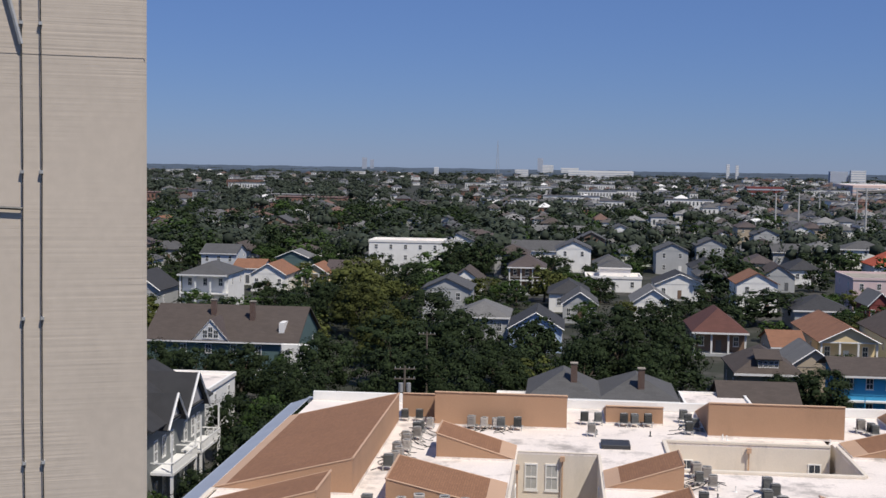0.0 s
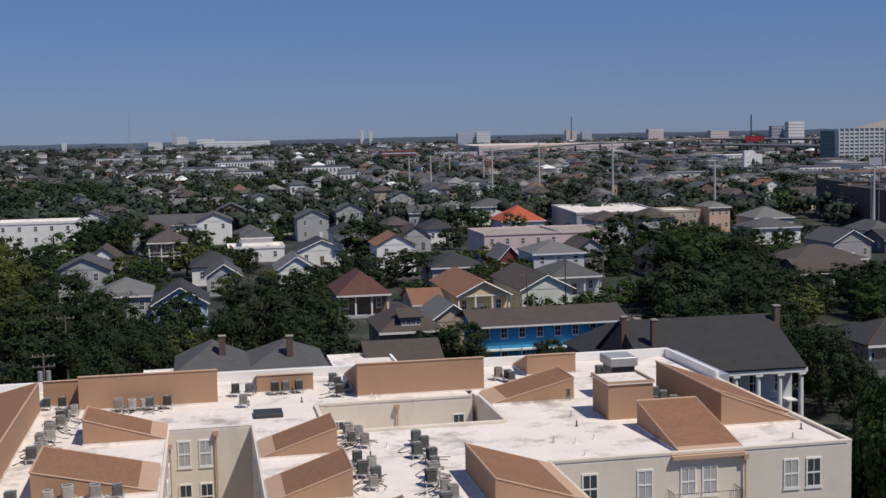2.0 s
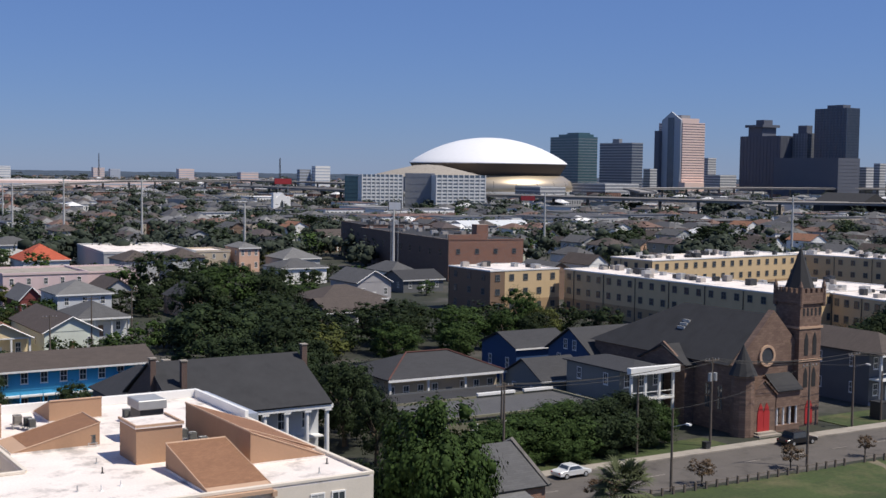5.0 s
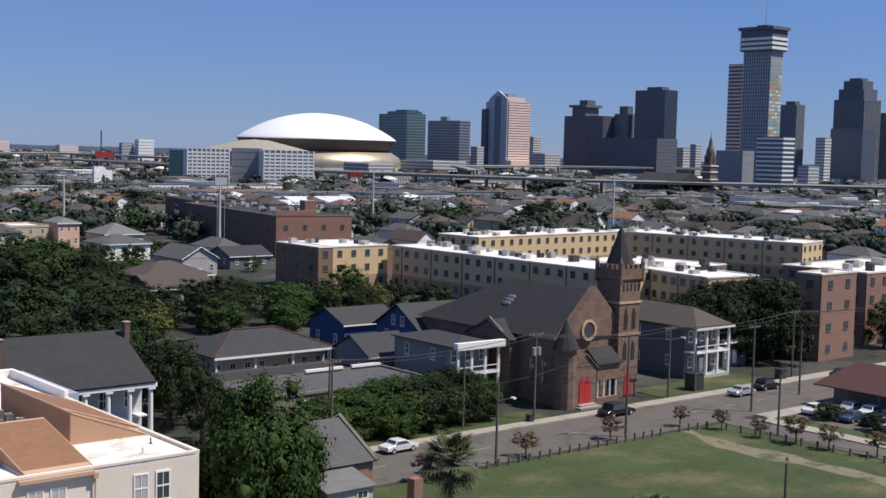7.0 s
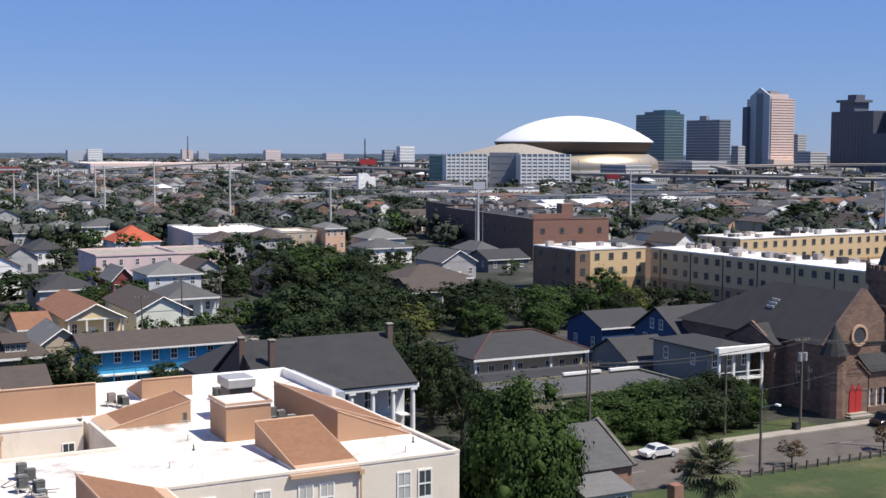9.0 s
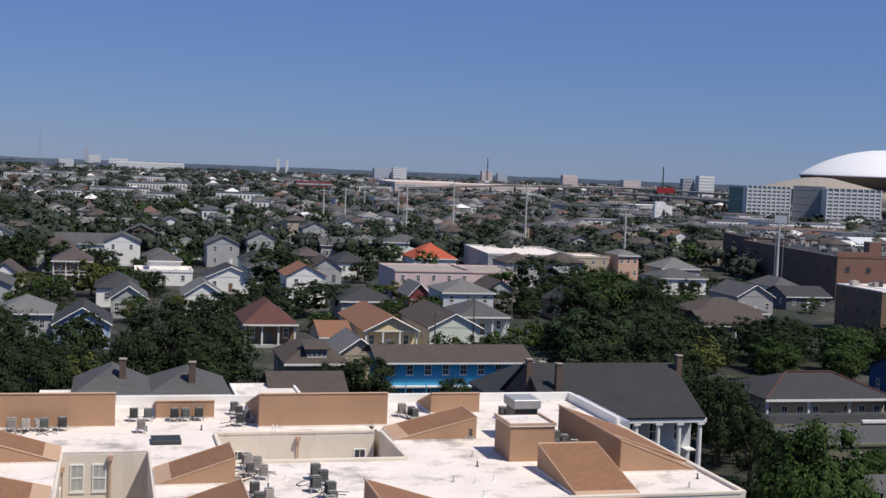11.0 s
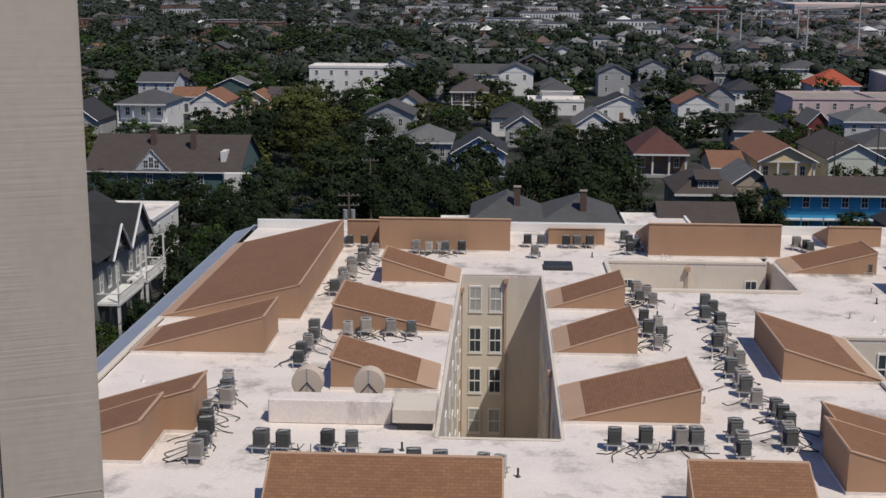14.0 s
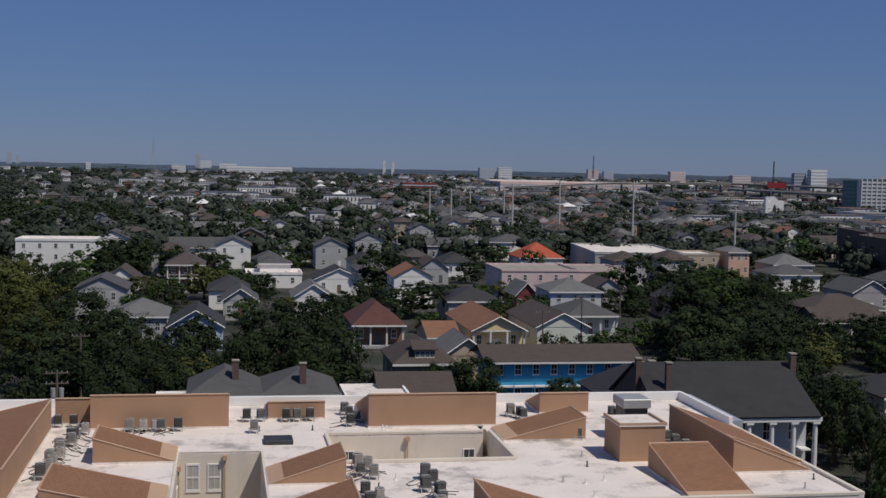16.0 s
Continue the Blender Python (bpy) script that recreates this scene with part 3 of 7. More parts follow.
protos = [ac_unit(AC_LIGHT), ac_unit(AC_DARK)]
runs = ((-12.0, 97.3, -10.9, 97.3, 2, 1), (-10.1, 94.6, -11.3, 81.5, 11, 0), (-6.8, 95.3, -3.4, 95.4, 5, 0), (-9.4, 71.6, -5.4, 71.7, 4, 0), (-10.6, 71.4, -10.9, 65.2, 5, 1),
        (-14.0, 61.2, -13.4, 50.9, 8, 1), (-10.5, 52.5, -6.9, 52.7, 4, 1), (-4.8, 50.3, 0.5, 50.4, 5, 1), (5.4, 53.8, 9.2, 53.9, 4, 0), (10.8, 55.2, 11.0, 52.6, 3, 1),
        (13.2, 58.8, 13.5, 54.2, 5, 1), (13.2, 79.2, 12.6, 60.0, 13, 1), (9.3, 82.6, 9.6, 79.6, 4, 0), (9.2, 75.0, 9.2, 69.9, 5, 0), (10.4, 100.4, 10.2, 96.0, 4, 1),
        (2.0, 98.4, 3.2, 98.4, 2, 0), (2.6, 94.0, 2.6, 94.0, 1, 0), (5.2, 98.2, 7.2, 98.2, 3, 1), (23.6, 98.6, 24.3, 97.4, 3, 1), (31.6, 83.4, 33.2, 84.4, 2, 1), (31.8, 97.5, 32.2, 95.8, 3, 1), (32.6, 91.2, 33.6, 86.6, 4, 1), (26.2, 92.6, 26.6, 89.8, 2, 1))
for x0, y0, x1, y1, n, k in runs:
    for i in range(n):
        f = i / max(n - 1, 1)
        copy_thing(protos[k if random.random() < (0.75 if k else 0.7) else 1 - k], pose(x0 + (x1 - x0) * f + random.uniform(-0.45, 0.45) * (1 if n > 3 else 0.4), y0 + (y1 - y0) * f + random.uniform(-0.15, 0.15), RZ + 0.165, 0, 0, random.uniform(-8, 8)) @ Matrix.Scale(random.uniform(0.70, 0.88), 4))
for p in protos:
    for o in (*p.children_recursive, p):
        bpy.data.objects.remove(o)
# loose cables by the units
for x0, y0, x1, y1, n, k in runs:
    if n < 4:
        continue
    for c in range(n * 3):
        bm = bmesh.new()
        f = c / (n * 3)
        p = Vector((x0 + (x1 - x0) * f, y0 + (y1 - y0) * f, RZ + 0.35))
        side = Vector((random.choice((-1, 1)) * random.uniform(0.5, 1.2), random.uniform(-0.9, -0.1), -0.31))
        end = p + side + Vector((random.uniform(-0.8, 0.8), random.uniform(-1.0, 0.3), 0))
        line_, bow = [p], Vector((random.uniform(-0.5, 0.5), random.uniform(-0.5, 0.5), 0))
        for j in range(1, 8):
            q = j / 7
            cur = p.lerp(p + side, min(1, q * 1.7)).lerp(end, q * q) + bow * math.sin(q * math.pi)
            cur.z = max(RZ + 0.03, p.z - 0.5 * q ** 0.6)
            line_.append(cur)
        smooth_line(bm, line_, 0.024)
        tagged(part("refrigerant_line", bm, BLACK), "black insulated line lying on the roof", "cable", "roof cables")
for k in range(26):
    x, y = random.choice(((random.uniform(-13, 2), random.uniform(49, 53)), (random.uniform(21, 27.5), random.uniform(73.5, 88)), (random.uniform(33.5, 40), random.uniform(73.5, 78)), (random.uniform(8.5, 12), random.uniform(56, 83)), (random.uniform(-19, -12), random.uniform(59, 66)), (random.uniform(1, 24), random.uniform(94.0, 94.9))))
    bm = bmesh.new()
    tube(bm, 0, 0, 0, 0.08, 0.13, 0.07, 8); tube(bm, 0, 0, 0.08, 0.4, 0.05, 0.05, 8)
    v = part("vent_pipe", bm, random.choice((WHITE, METAL, DARK)))
    v.location = (x, y, RZ)
    tagged(v, "short plumbing vent pipe on the white roof", "vent pipe", "roof vent pipes")

# ---- houses ----
PAINT = {k: mat("siding_" + k, c, 0.75, 1, 0.08, 0.15, stain=0.08) for k, c in {
    "white": (0.84, 0.825, 0.78), "grey": (0.42, 0.425, 0.42), "teal": (0.085, 0.14, 0.14), "blue": (0.46, 0.58, 0.80), "cream": (0.80, 0.63, 0.37), "palegreen": (0.66, 0.70, 0.61),
    "bluegrey": (0.56, 0.575, 0.59), "royal": (0.022, 0.062, 0.155), "turq": (0.045, 0.33, 0.60), "brown": (0.20, 0.13, 0.09), "pink": (0.66, 0.51, 0.50), "peach": (0.66, 0.42, 0.30),
    "tan": (0.46, 0.38, 0.28), "olive": (0.20, 0.19, 0.13), "darkgrey": (0.12, 0.125, 0.13), "lilac": (0.38, 0.365, 0.37), "slategrey": (0.19, 0.20, 0.195), "maroon": (0.20, 0.05, 0.045)}.items()}
ROOF = {k: tiled("roofing_" + k, c, tuple(v * 0.82 for v in c), tuple(v * 0.6 for v in c), 0.9, 0.28, "xy", bump=0.4) for k, c in {
    "grey": (0.092, 0.091, 0.092), "light": (0.165, 0.163, 0.16), "dark": (0.042, 0.042, 0.045), "brown": (0.082, 0.064, 0.054), "orange": (0.26, 0.125, 0.07), "red": (0.115, 0.045, 0.035),
    "mauve": (0.09, 0.07, 0.066), "vermilion": (0.46, 0.095, 0.045), "green": (0.13, 0.16, 0.09)}.items()}
TAKEN = []


def roof_shape(bm, w, d, z, rh, kind, over, t=0.16):
    """kind: front (ridge runs back, gable to the front), side (ridge runs along the front), hip."""
    o = over
    if kind == "front":
        s = rh / (w / 2)
        slab(bm, (-o, -o, z - s * o), (w / 2, -o, z + rh), (w / 2, d + o, z + rh), (-o, d + o, z - s * o), t)
        slab(bm, (w / 2, -o, z + rh), (w + o, -o, z - s * o), (w + o, d + o, z - s * o), (w / 2, d + o, z + rh), t)
    elif kind == "side":
        s = rh / (d / 2)
        slab(bm, (-o, -o, z - s * o), (w + o, -o, z - s * o), (w + o, d / 2, z + rh), (-o, d / 2, z + rh), t)
        slab(bm, (-o, d / 2, z + rh), (w + o, d / 2, z + rh), (w + o, d + o, z - s * o), (-o, d + o, z - s * o), t)
    else:
        k = min(w, d) / 2
        r0, r1 = ((w / 2, k), (w / 2, d - k)) if d >= w else ((k, d / 2), (w - k, d / 2))
        pts = [(-o, -o, z), (w + o, -o, z), (w + o, d + o, z), (-o, d + o, z), (r0[0], r0[1] - 0.01, z + rh), (r1[0], r1[1] + 0.01, z + rh)] if d >= w else \
              [(-o, -o, z), (w + o, -o, z), (w + o, d + o, z), (-o, d + o, z), (r0[0] - 0.01, r0[1], z + rh), (r1[0] + 0.01, r1[1], z + rh)]
        low = [(p[0], p[1], p[2] - t) for p in pts[:4]]
        f = ((0, 1, 4), (1, 2, 5, 4), (2, 3, 5), (3, 0, 4, 5)) if d >= w else ((0, 1, 5, 4), (1, 2, 5), (2, 3, 4, 5), (3, 0, 4))
        solid(bm, pts + low, (*f, (6, 7, 1, 0), (7, 8, 2, 1), (8, 9, 3, 2), (9, 6, 0, 3), (9, 8, 7, 6)))


def chimney(parent, x, y, z0, z1, s=0.8):
    c = boxes("chimney", [(x - s / 2, x + s / 2, y - s / 2, y + s / 2, z0, z1)], DARKBRICK, parent, "brick chimney")
    boxes("cap", [(x - s / 2 - 0.08, x + s / 2 + 0.08, y - s / 2 - 0.08, y + s / 2 + 0.08, z1, z1 + 0.14)], PAVE, c)


def house(x, y, w, d, z, rh, kind, wall, roof, label, rz=0, porch=0.0, storeys=1, nw=3, chim=(), gable=None, over=0.45, trim=True, lite=False, name="house", cat="house", group=""):
    """Front left corner at x, y; front looks to -y."""
    if len(label.split()) < 4:
        label += " with small windows"
    h = thing(name, pose(x, y, 0, 0, 0, rz), label, cat, group)
    TAKEN.append((x + w / 2, y + d / 2, max(w, d) / 2 + 2))
    lite = lite or y > 215
    wm, rm = PAINT.get(wall, wall), ROOF.get(roof, roof)
    bm = bmesh.new()
    p = porch
    box(bm, 0, w, p, d, 0, z)
    part("wall", bm, wm, h)
    if kind == "front":
        for yy, face in ((p if not porch else 0.12, 1), (d, -1)):
            bm = bmesh.new()
            solid(bm, [(0, yy - 0.06 * face, z), (w, yy - 0.06 * face, z), (w / 2, yy - 0.06 * face, z + rh), (0, yy + 0.1 * face, z), (w, yy + 0.1 * face, z), (w / 2, yy + 0.1 * face, z + rh)],
                  ((0, 1, 2), (5, 4, 3), (0, 3, 4, 1), (1, 4, 5, 2), (2, 5, 3, 0)))
            bmesh.ops.recalc_face_normals(bm, faces=bm.faces[:])
            part("gable", bm, PAINT.get(gable, wm), h)
    if kind == "side":
        for xx in (0.0, w - 0.16):
            bm = bmesh.new()
            solid(bm, [(xx, p, z), (xx, d, z), (xx, d / 2, z + rh * 0.97), (xx + 0.16, p, z), (xx + 0.16, d, z), (xx + 0.16, d / 2, z + rh * 0.97)], ((0, 1, 2), (5, 4, 3), (0, 3, 4, 1), (1, 4, 5, 2), (2, 5, 3, 0)))
            bmesh.ops.recalc_face_normals(bm, faces=bm.faces[:])
            part("gable", bm, wm, h)
    if kind == "flat":
        boxes("roof", [(-0.15, w + 0.15, -0.15 + p, d + 0.15, z, z + 0.12)], rm, h)
        boxes("parapet", [(-0.15, w + 0.15, p - 0.15, p + 0.15, z + 0.12, z + rh), (-0.15, 0.15, p + 0.15, d, z + 0.12, z + rh), (w - 0.15, w + 0.15, p + 0.15, d, z + 0.12, z + rh), (-0.15, w + 0.15, d, d + 0.15, z + 0.12, z + rh)], wm, h)
    else:
        bm = bmesh.new()
        roof_shape(bm, w, d, z, rh, kind, over)
        r = part("roof", bm, rm, h)
        if trim and kind == "front":
            bm = bmesh.new()
            s = rh / (w / 2)
            rod(bm, (-over, -over - 0.02, z - s * over + 0.05), (w / 2, -over - 0.02, z + rh + 0.05), 0.11, 4); rod(bm, (w / 2, -over - 0.02, z + rh + 0.05), (w + over, -over - 0.02, z - s * over + 0.05), 0.11, 4)
            part("fascia", bm, WHITE, r)
        elif trim:
            boxes("fascia", [(-over, w + over, -over - 0.06, -over, z - 0.34, z - 0.02)] if kind == "hip" else [(-over, w + over, -over - 0.06, -over, z - rh / (d / 2) * over - 0.12, z - rh / (d / 2) * over + 0.14)], WHITE, r)
    if porch:
        for k in range(4):
            xx = 0.15 + (w - 0.3) * k / 3
            boxes("post", [(xx - 0.16, xx + 0.16, 0.05, 0.37, 0.5, z)], WHITE, h)
        boxes("porch_floor", [(0, w, 0, porch, 0, 0.5)], PAINT["grey"], h)
        boxes("porch_ceiling", [(0, w, 0, porch, z - 0.25, z - 0.02)], WHITE, h)
        if storeys > 1:
            boxes("gallery_floor", [(0, w, 0, porch, z / 2 - 0.1, z / 2 + 0.12)], WHITE, h)
            boxes("railing", [(0, w, 0.08, 0.16, z / 2 + 0.95, z / 2 + 1.05), (0, w, 0.08, 0.16, z / 2 + 0.3, z / 2 + 0.36)], WHITE, h)
    hh = z / storeys
    for s in range(storeys):
        for i in range(nw):
            xx = w * (i + 0.5) / nw
            if s == 0 and i == nw // 2 and nw > 1:
                o = boxes("door", [(xx - 0.5, xx + 0.5, p - 0.06, p + 0.02, 0.5, 2.7)], random.choice((WHITE, PAINT["brown"], PAINT["darkgrey"])), h)
            else:
                window(h, xx, p - 0.005, s * hh + hh * 0.36, 1.0, min(1.8, hh * 0.45), 0)
        sides = 2 if lite else max(2, int(d / 6))
        for k in range(sides if not lite or s else 1):
            yy = p + (d - p) * (k + 0.5) / sides
            window(h, -0.005, yy, s * hh + hh * 0.38, 0.95, min(1.7, hh * 0.42), -90)
            if -200 < x < 20:
                window(h, w + 0.005, yy, s * hh + hh * 0.38, 0.95, min(1.7, hh * 0.42), 90)
    for cx, cy in chim:
        chimney(h, cx, cy, z, z + rh + 1.1)
    return h


house(-84, 268, 10.5, 16, 8.6, 2.4, "hip", "white", "grey", "two-storey white wooden house with a double gallery", porch=2.2, storeys=2)
house(-98, 266, 10, 14, 5.2, 3.6, "front", "grey", "dark", "grey gabled wooden house among trees")
q = house(-63.5, 186, 23.5, 17, 6.3, 4.4, "side", "teal", "brown", "large Victorian house with brown shingle roof and dormers", chim=((9, 6), (15.5, 5)), nw=6, storeys=2)
TEALW = PAINT["teal"]
for gx, gw in ((10.2, 5.4),):
    bm = bmesh.new()
    solid(bm, [(gx - gw / 2, -0.3, 6.3), (gx + gw / 2, -0.3, 6.3), (gx, -0.3, 9.4), (gx - gw / 2, 5, 6.3), (gx + gw / 2, 5, 6.3), (gx, 5.6, 9.4)], ((0, 1, 2), (2, 1, 4, 5), (0, 2, 5, 3)))
    part("dormer_gable", bm, PAINT["bluegrey"], q)
    bm = bmesh.new()
    rod(bm, (gx - gw / 2 - 0.2, -0.4, 6.2), (gx, -0.4, 9.5), 0.12, 4); rod(bm, (gx, -0.4, 9.5), (gx + gw / 2 + 0.2, -0.4, 6.2), 0.12, 4)
    part("bargeboard", bm, WHITE, q)
    bm = bmesh.new()
    slab(bm, (gx - gw / 2 - 0.3, -0.5, 6.1), (gx, -0.5, 9.5), (gx, 5.8, 9.5), (gx - gw / 2 - 0.3, 5.2, 6.1), 0.1)
    slab(bm, (gx, -0.5, 9.5), (gx + gw / 2 + 0.3, -0.5, 6.1), (gx + gw / 2 + 0.3, 5.2, 6.1), (gx, 5.8, 9.5), 0.1)
    part("dormer_roof", bm, ROOF["mauve"], q)
    for k in (-0.85, 0, 0.85):
        window(q, gx + k, -0.31, 6.6, 0.8, 1.3 + (0.5 if k == 0 else 0), 0)
boxes("dormer", [(20.4, 21.2, 1.8, 4.6, 7.1, 9.0)], WHITE, q)
boxes("bay", [(21.5, 25.5, -1.2, 0.2, 0.4, 6.1)], PAINT["white"], q)
for k in (22.5, 24.5):
    window(q, k, -1.21, 3.4, 0.9, 2.0, 0)
house(-102, 346, 10, 12, 7.4, 2.2, "side", "bluegrey", "grey", "two-storey blue-grey wooden house", storeys=2)
house(-80, 316, 9, 16, 4.6, 2.6, "front", "white", "orange", "small white house with an orange shingle roof")
house(-89, 332, 8, 12, 4.6, 2.0, "side", "white", "orange", "small white house with an orange shingle roof")
house(-85, 367, 9.5, 11, 5, 2.0, "front", "teal", "light", "teal wooden house with a light roof")
house(-68, 322, 7, 13, 4.6, 2.2, "front", "cream", "orange", "narrow cream house with an orange roof", porch=1.6)
house(-62.5, 328, 9.5, 12, 4.6, 2.6, "side", "white", "mauve", "white house with curved gable walls and mauve roof")
house(-58.5, 376, 22.5, 14, 9.6, 0.7, "flat", "white", MEMBRANE, "white three-storey flat-roofed building with paired windows", storeys=3, nw=5, name="flat_building", cat="building")
house(-41, 452, 19, 14, 6.6, 3.2, "hip", "brown", "mauve", "brown house with a hipped mauve roof")
house(-121, 492, 30, 16, 5.6, 2.6, "hip", "tan", "brown", "long low house with a brown hipped roof", nw=6)
house(-20, 240, 10, 14, 4.4, 2.6, "hip", "grey", "light", "grey cottage with a hipped roof")
house(-9, 225, 9.4, 15, 4.4, 2.8, "front", "blue", "dark", "light blue gabled cottage with a dark roof", gable="blue")
house(-13.5, 324, 9.3, 12, 7.3, 3.0, "hip", "brown", "mauve", "two-storey brown house with columns and hipped roof", porch=1.8, storeys=2)
house(6.7, 337, 14.9, 12, 3.6, 0.7, "flat", "white", MEMBRANE, "low white flat-roofed building", name="flat_building", cat="building")
house(10.5, 343, 8.4, 9, 6.2, 2.0, "hip", "white", "grey", "white house with a grey pyramid roof")
house(24, 319, 12, 14, 4.2, 2.6, "front", "white", "dark", "white gabled house with a dark roof")
house(16, 275, 8.4, 14, 4.3, 2.7, "front", "white", "light", "white gabled cottage")
house(0.6, 268, 7.2, 14, 4.3, 2.4, "front", "grey", "grey", "grey gabled cottage with white trim")
house(-12.7, 533, 24, 14, 5.6, 2.2, "side", "white", "light", "long white house with a pale roof", nw=6)
house(-16.8, 424, 20, 14, 4.8, 3.0, "side", "white", "grey", "long white house with a grey roof", nw=5)
house(24.1, 226.5, 9.3, 16, 4.4, 3.8, "hip", "brown", "red", "brown cottage with a red-brown hipped roof and awning", porch=2.2)
house(36.0, 214, 5.4, 13, 3.8, 2.0, "side", "tan", "orange", "small tan house with an orange roof")
house(44.6, 217.5, 9.6, 26, 4.5, 2.4, "front", "cream", "orange", "cream shotgun house with an orange roof and front porch", porch=2.4, gable="cream")
house(57.6, 222, 9.8, 24, 4.5, 2.5, "front", "palegreen", "brown", "pale green shotgun house with a brown roof", gable="palegreen")
house(70.2, 260, 11.4, 13, 7.2, 2.4, "hip", "bluegrey", "light", "two-storey pale blue house with a hipped roof", storeys=2)
house(68.5, 240, 10.4, 14, 4.4, 2.6, "hip", "bluegrey", "grey", "blue-grey cottage with a hipped roof", porch=1.8)
house(70.5, 309, 20.4, 20, 7.2, 0.6, "flat", "pink", PAVE, "pink flat-roofed corner building with roof clutter", storeys=2, nw=5, name="flat_building", cat="building")
house(91, 322, 18, 22, 6.0, 0.5, "flat", "pink", PAVE, "pink flat-roofed shop building", nw=5, name="flat_building", cat="building")
house(67.5, 280, 5, 12, 4.4, 2.6, "front", "maroon", "light", "small maroon gabled shed")
TAKEN.append((96, 372, 12))
house(94.3, 387, 14.0, 16, 4.9, 4.6, "hip", "white", "vermilion", "white house with a bright orange-red roof")
house(113.5, 369, 28, 44, 7.6, 0.6, "flat", "grey", MEMBRANE, "grey flat-roofed warehouse", rz=-6, nw=6, name="flat_building", cat="building")
house(143.5, 380, 15, 15, 6.6, 0.6, "flat", "tan", MEMBRANE, "beige flat-roofed building", storeys=2, nw=4, name="flat_building", cat="building")
house(160, 376, 7, 12, 8.0, 1.6, "hip", "peach", "light", "peach two-storey building", storeys=2)
house(49, 266, 12, 15, 4.4, 2.6, "hip", "grey", "dark", "grey cottage with a dark hipped roof")
house(84, 436, 11, 12, 6.8, 2.4, "hip", "grey", "light", "two-storey grey house with a pale roof", storeys=2)
house(96, 436, 14.5, 12, 6.8, 2.6, "hip", "white", "grey", "two-storey white house with a grey roof", storeys=2)
house(71, 428, 12.5, 13, 5.8, 2.4, "side", "grey", "grey", "grey house with a grey roof")
house(154, 331, 14.7, 13, 4.8, 2.4, "hip", "white", "grey", "white house with a grey hipped roof")
q = house(150.5, 278, 9.8, 15, 5.2, 2.8, "front", "lilac", "grey", "lilac house with a white-trimmed pediment", gable="lilac")
house(174.1, 295.1, 13, 12, 3.6, 2.2, "side", "darkgrey", "dark", "low house with a dark gabled roof")
house(126, 250, 17, 14, 4.4, 2.8, "hip", "brown", "brown", "low house with a dark brown roof")
house(119, 233, 15, 12, 3.8, 2.4, "side", "darkgrey", "brown", "low dark house with a brown roof")
house(171, 366, 13, 14, 4.8, 3.2, "hip", "grey", "light", "house with a pale hipped roof")
house(229, 452, 13, 14, 6.6, 2.4, "side", "brown", "brown", "brown brick house", storeys=2)
ol = house(25.2, 179, 9.0, 14, 4.9, 2.9, "hip", "olive", "brown", "olive house with a hipped roof and a small dormer", nw=4)
boxes("dormer", [(3.0, 6.0, 0.8, 3.6, 5.3, 6.9)], PAINT["olive"], ol)
bm = bmesh.new()
slab(bm, (2.6, 0.4, 6.75), (6.4, 0.4, 6.75), (6.4, 4.0, 7.7), (2.6, 4.0, 7.7), 0.14)
part("dormer_roof", bm, ROOF["brown"], ol)
for k in range(4):
    window(ol, 3.4 + k * 0.73, 0.79, 5.65, 0.6, 0.95, 0)
house(37.7, 201.4, 4.2, 4.5, 3.3, 0.3, "flat", "white", MEMBRANE, "small white flat-roofed shed between houses", nw=2, name="shed", cat="shed")
house(34, 188, 7.5, 12, 4.6, 2.6, "front", "tan", "light", "tan gabled house with a pale roof")
house(-3.6, 152, 8.4, 12, 5.6, 2.7, "hip", "grey", "grey", "grey slate-roofed house with brick chimneys", chim=((5.5, 2.5),))
house(5.2, 153, 9.2, 12, 5.4, 2.4, "hip", "grey", "grey", "grey slate-roofed house with chimneys", chim=((5.0, 2.0),))
house(-7.5, 147, 5, 8, 5.2, 0.4, "flat", "white", MEMBRANE, "low white flat-roofed extension", nw=2)
house(15.5, 153, 8.0, 8, 4.8, 0.4, "flat", "white", MEMBRANE, "white flat-roofed extension with curved edge", nw=2)
house(20.5, 158, 9.5, 9, 4.4, 2.0, "side", "brown", "brown", "low brown-roofed house", nw=2)

# turquoise motel with an outside gallery
motel = house(37.5, 170, 21, 9, 6.8, 1.4, "side", "turq", "brown", "two-storey turquoise motel with gallery and brown roof", over=1.15, storeys=2, nw=8, name="motel", cat="motel")
boxes("gallery_floor", [(-0.1, 15.5, -1.1, 0, 3.0, 3.15)], WHITE, motel)
boxes("gallery_rail", [(-0.1, 15.5, -1.1, -1.04, 4.05, 4.12), (-0.1, 15.5, -1.1, -1.04, 3.55, 3.6)], PAINT["turq"], motel)
for k in range(6):
    boxes("gallery_post", [(0.1 + k * 3, 0.22 + k * 3, -1.1, -0.98, 0, 4.1)], PAINT["turq"], motel)
bm = bmesh.new()
for k in range(9):
    a0, a1 = math.pi * k / 9, math.pi * (k + 1) / 9
    rod(bm, (18.6 - 1.9 * math.cos(a0), -0.05, 2.6 + 1.3 * math.sin(a0)), (18.6 - 1.9 * math.cos(a1), -0.05, 2.6 + 1.3 * math.sin(a1)), 0.16, 5)
part("arch", bm, PAINT["blue"], motel)
boxes("stair_wall", [(16.2, 21, -0.2, 0.0, 0, 2.6), (16.2, 16.7, -0.2, 0, 2.6, 5.4)], PAINT["turq"], motel)

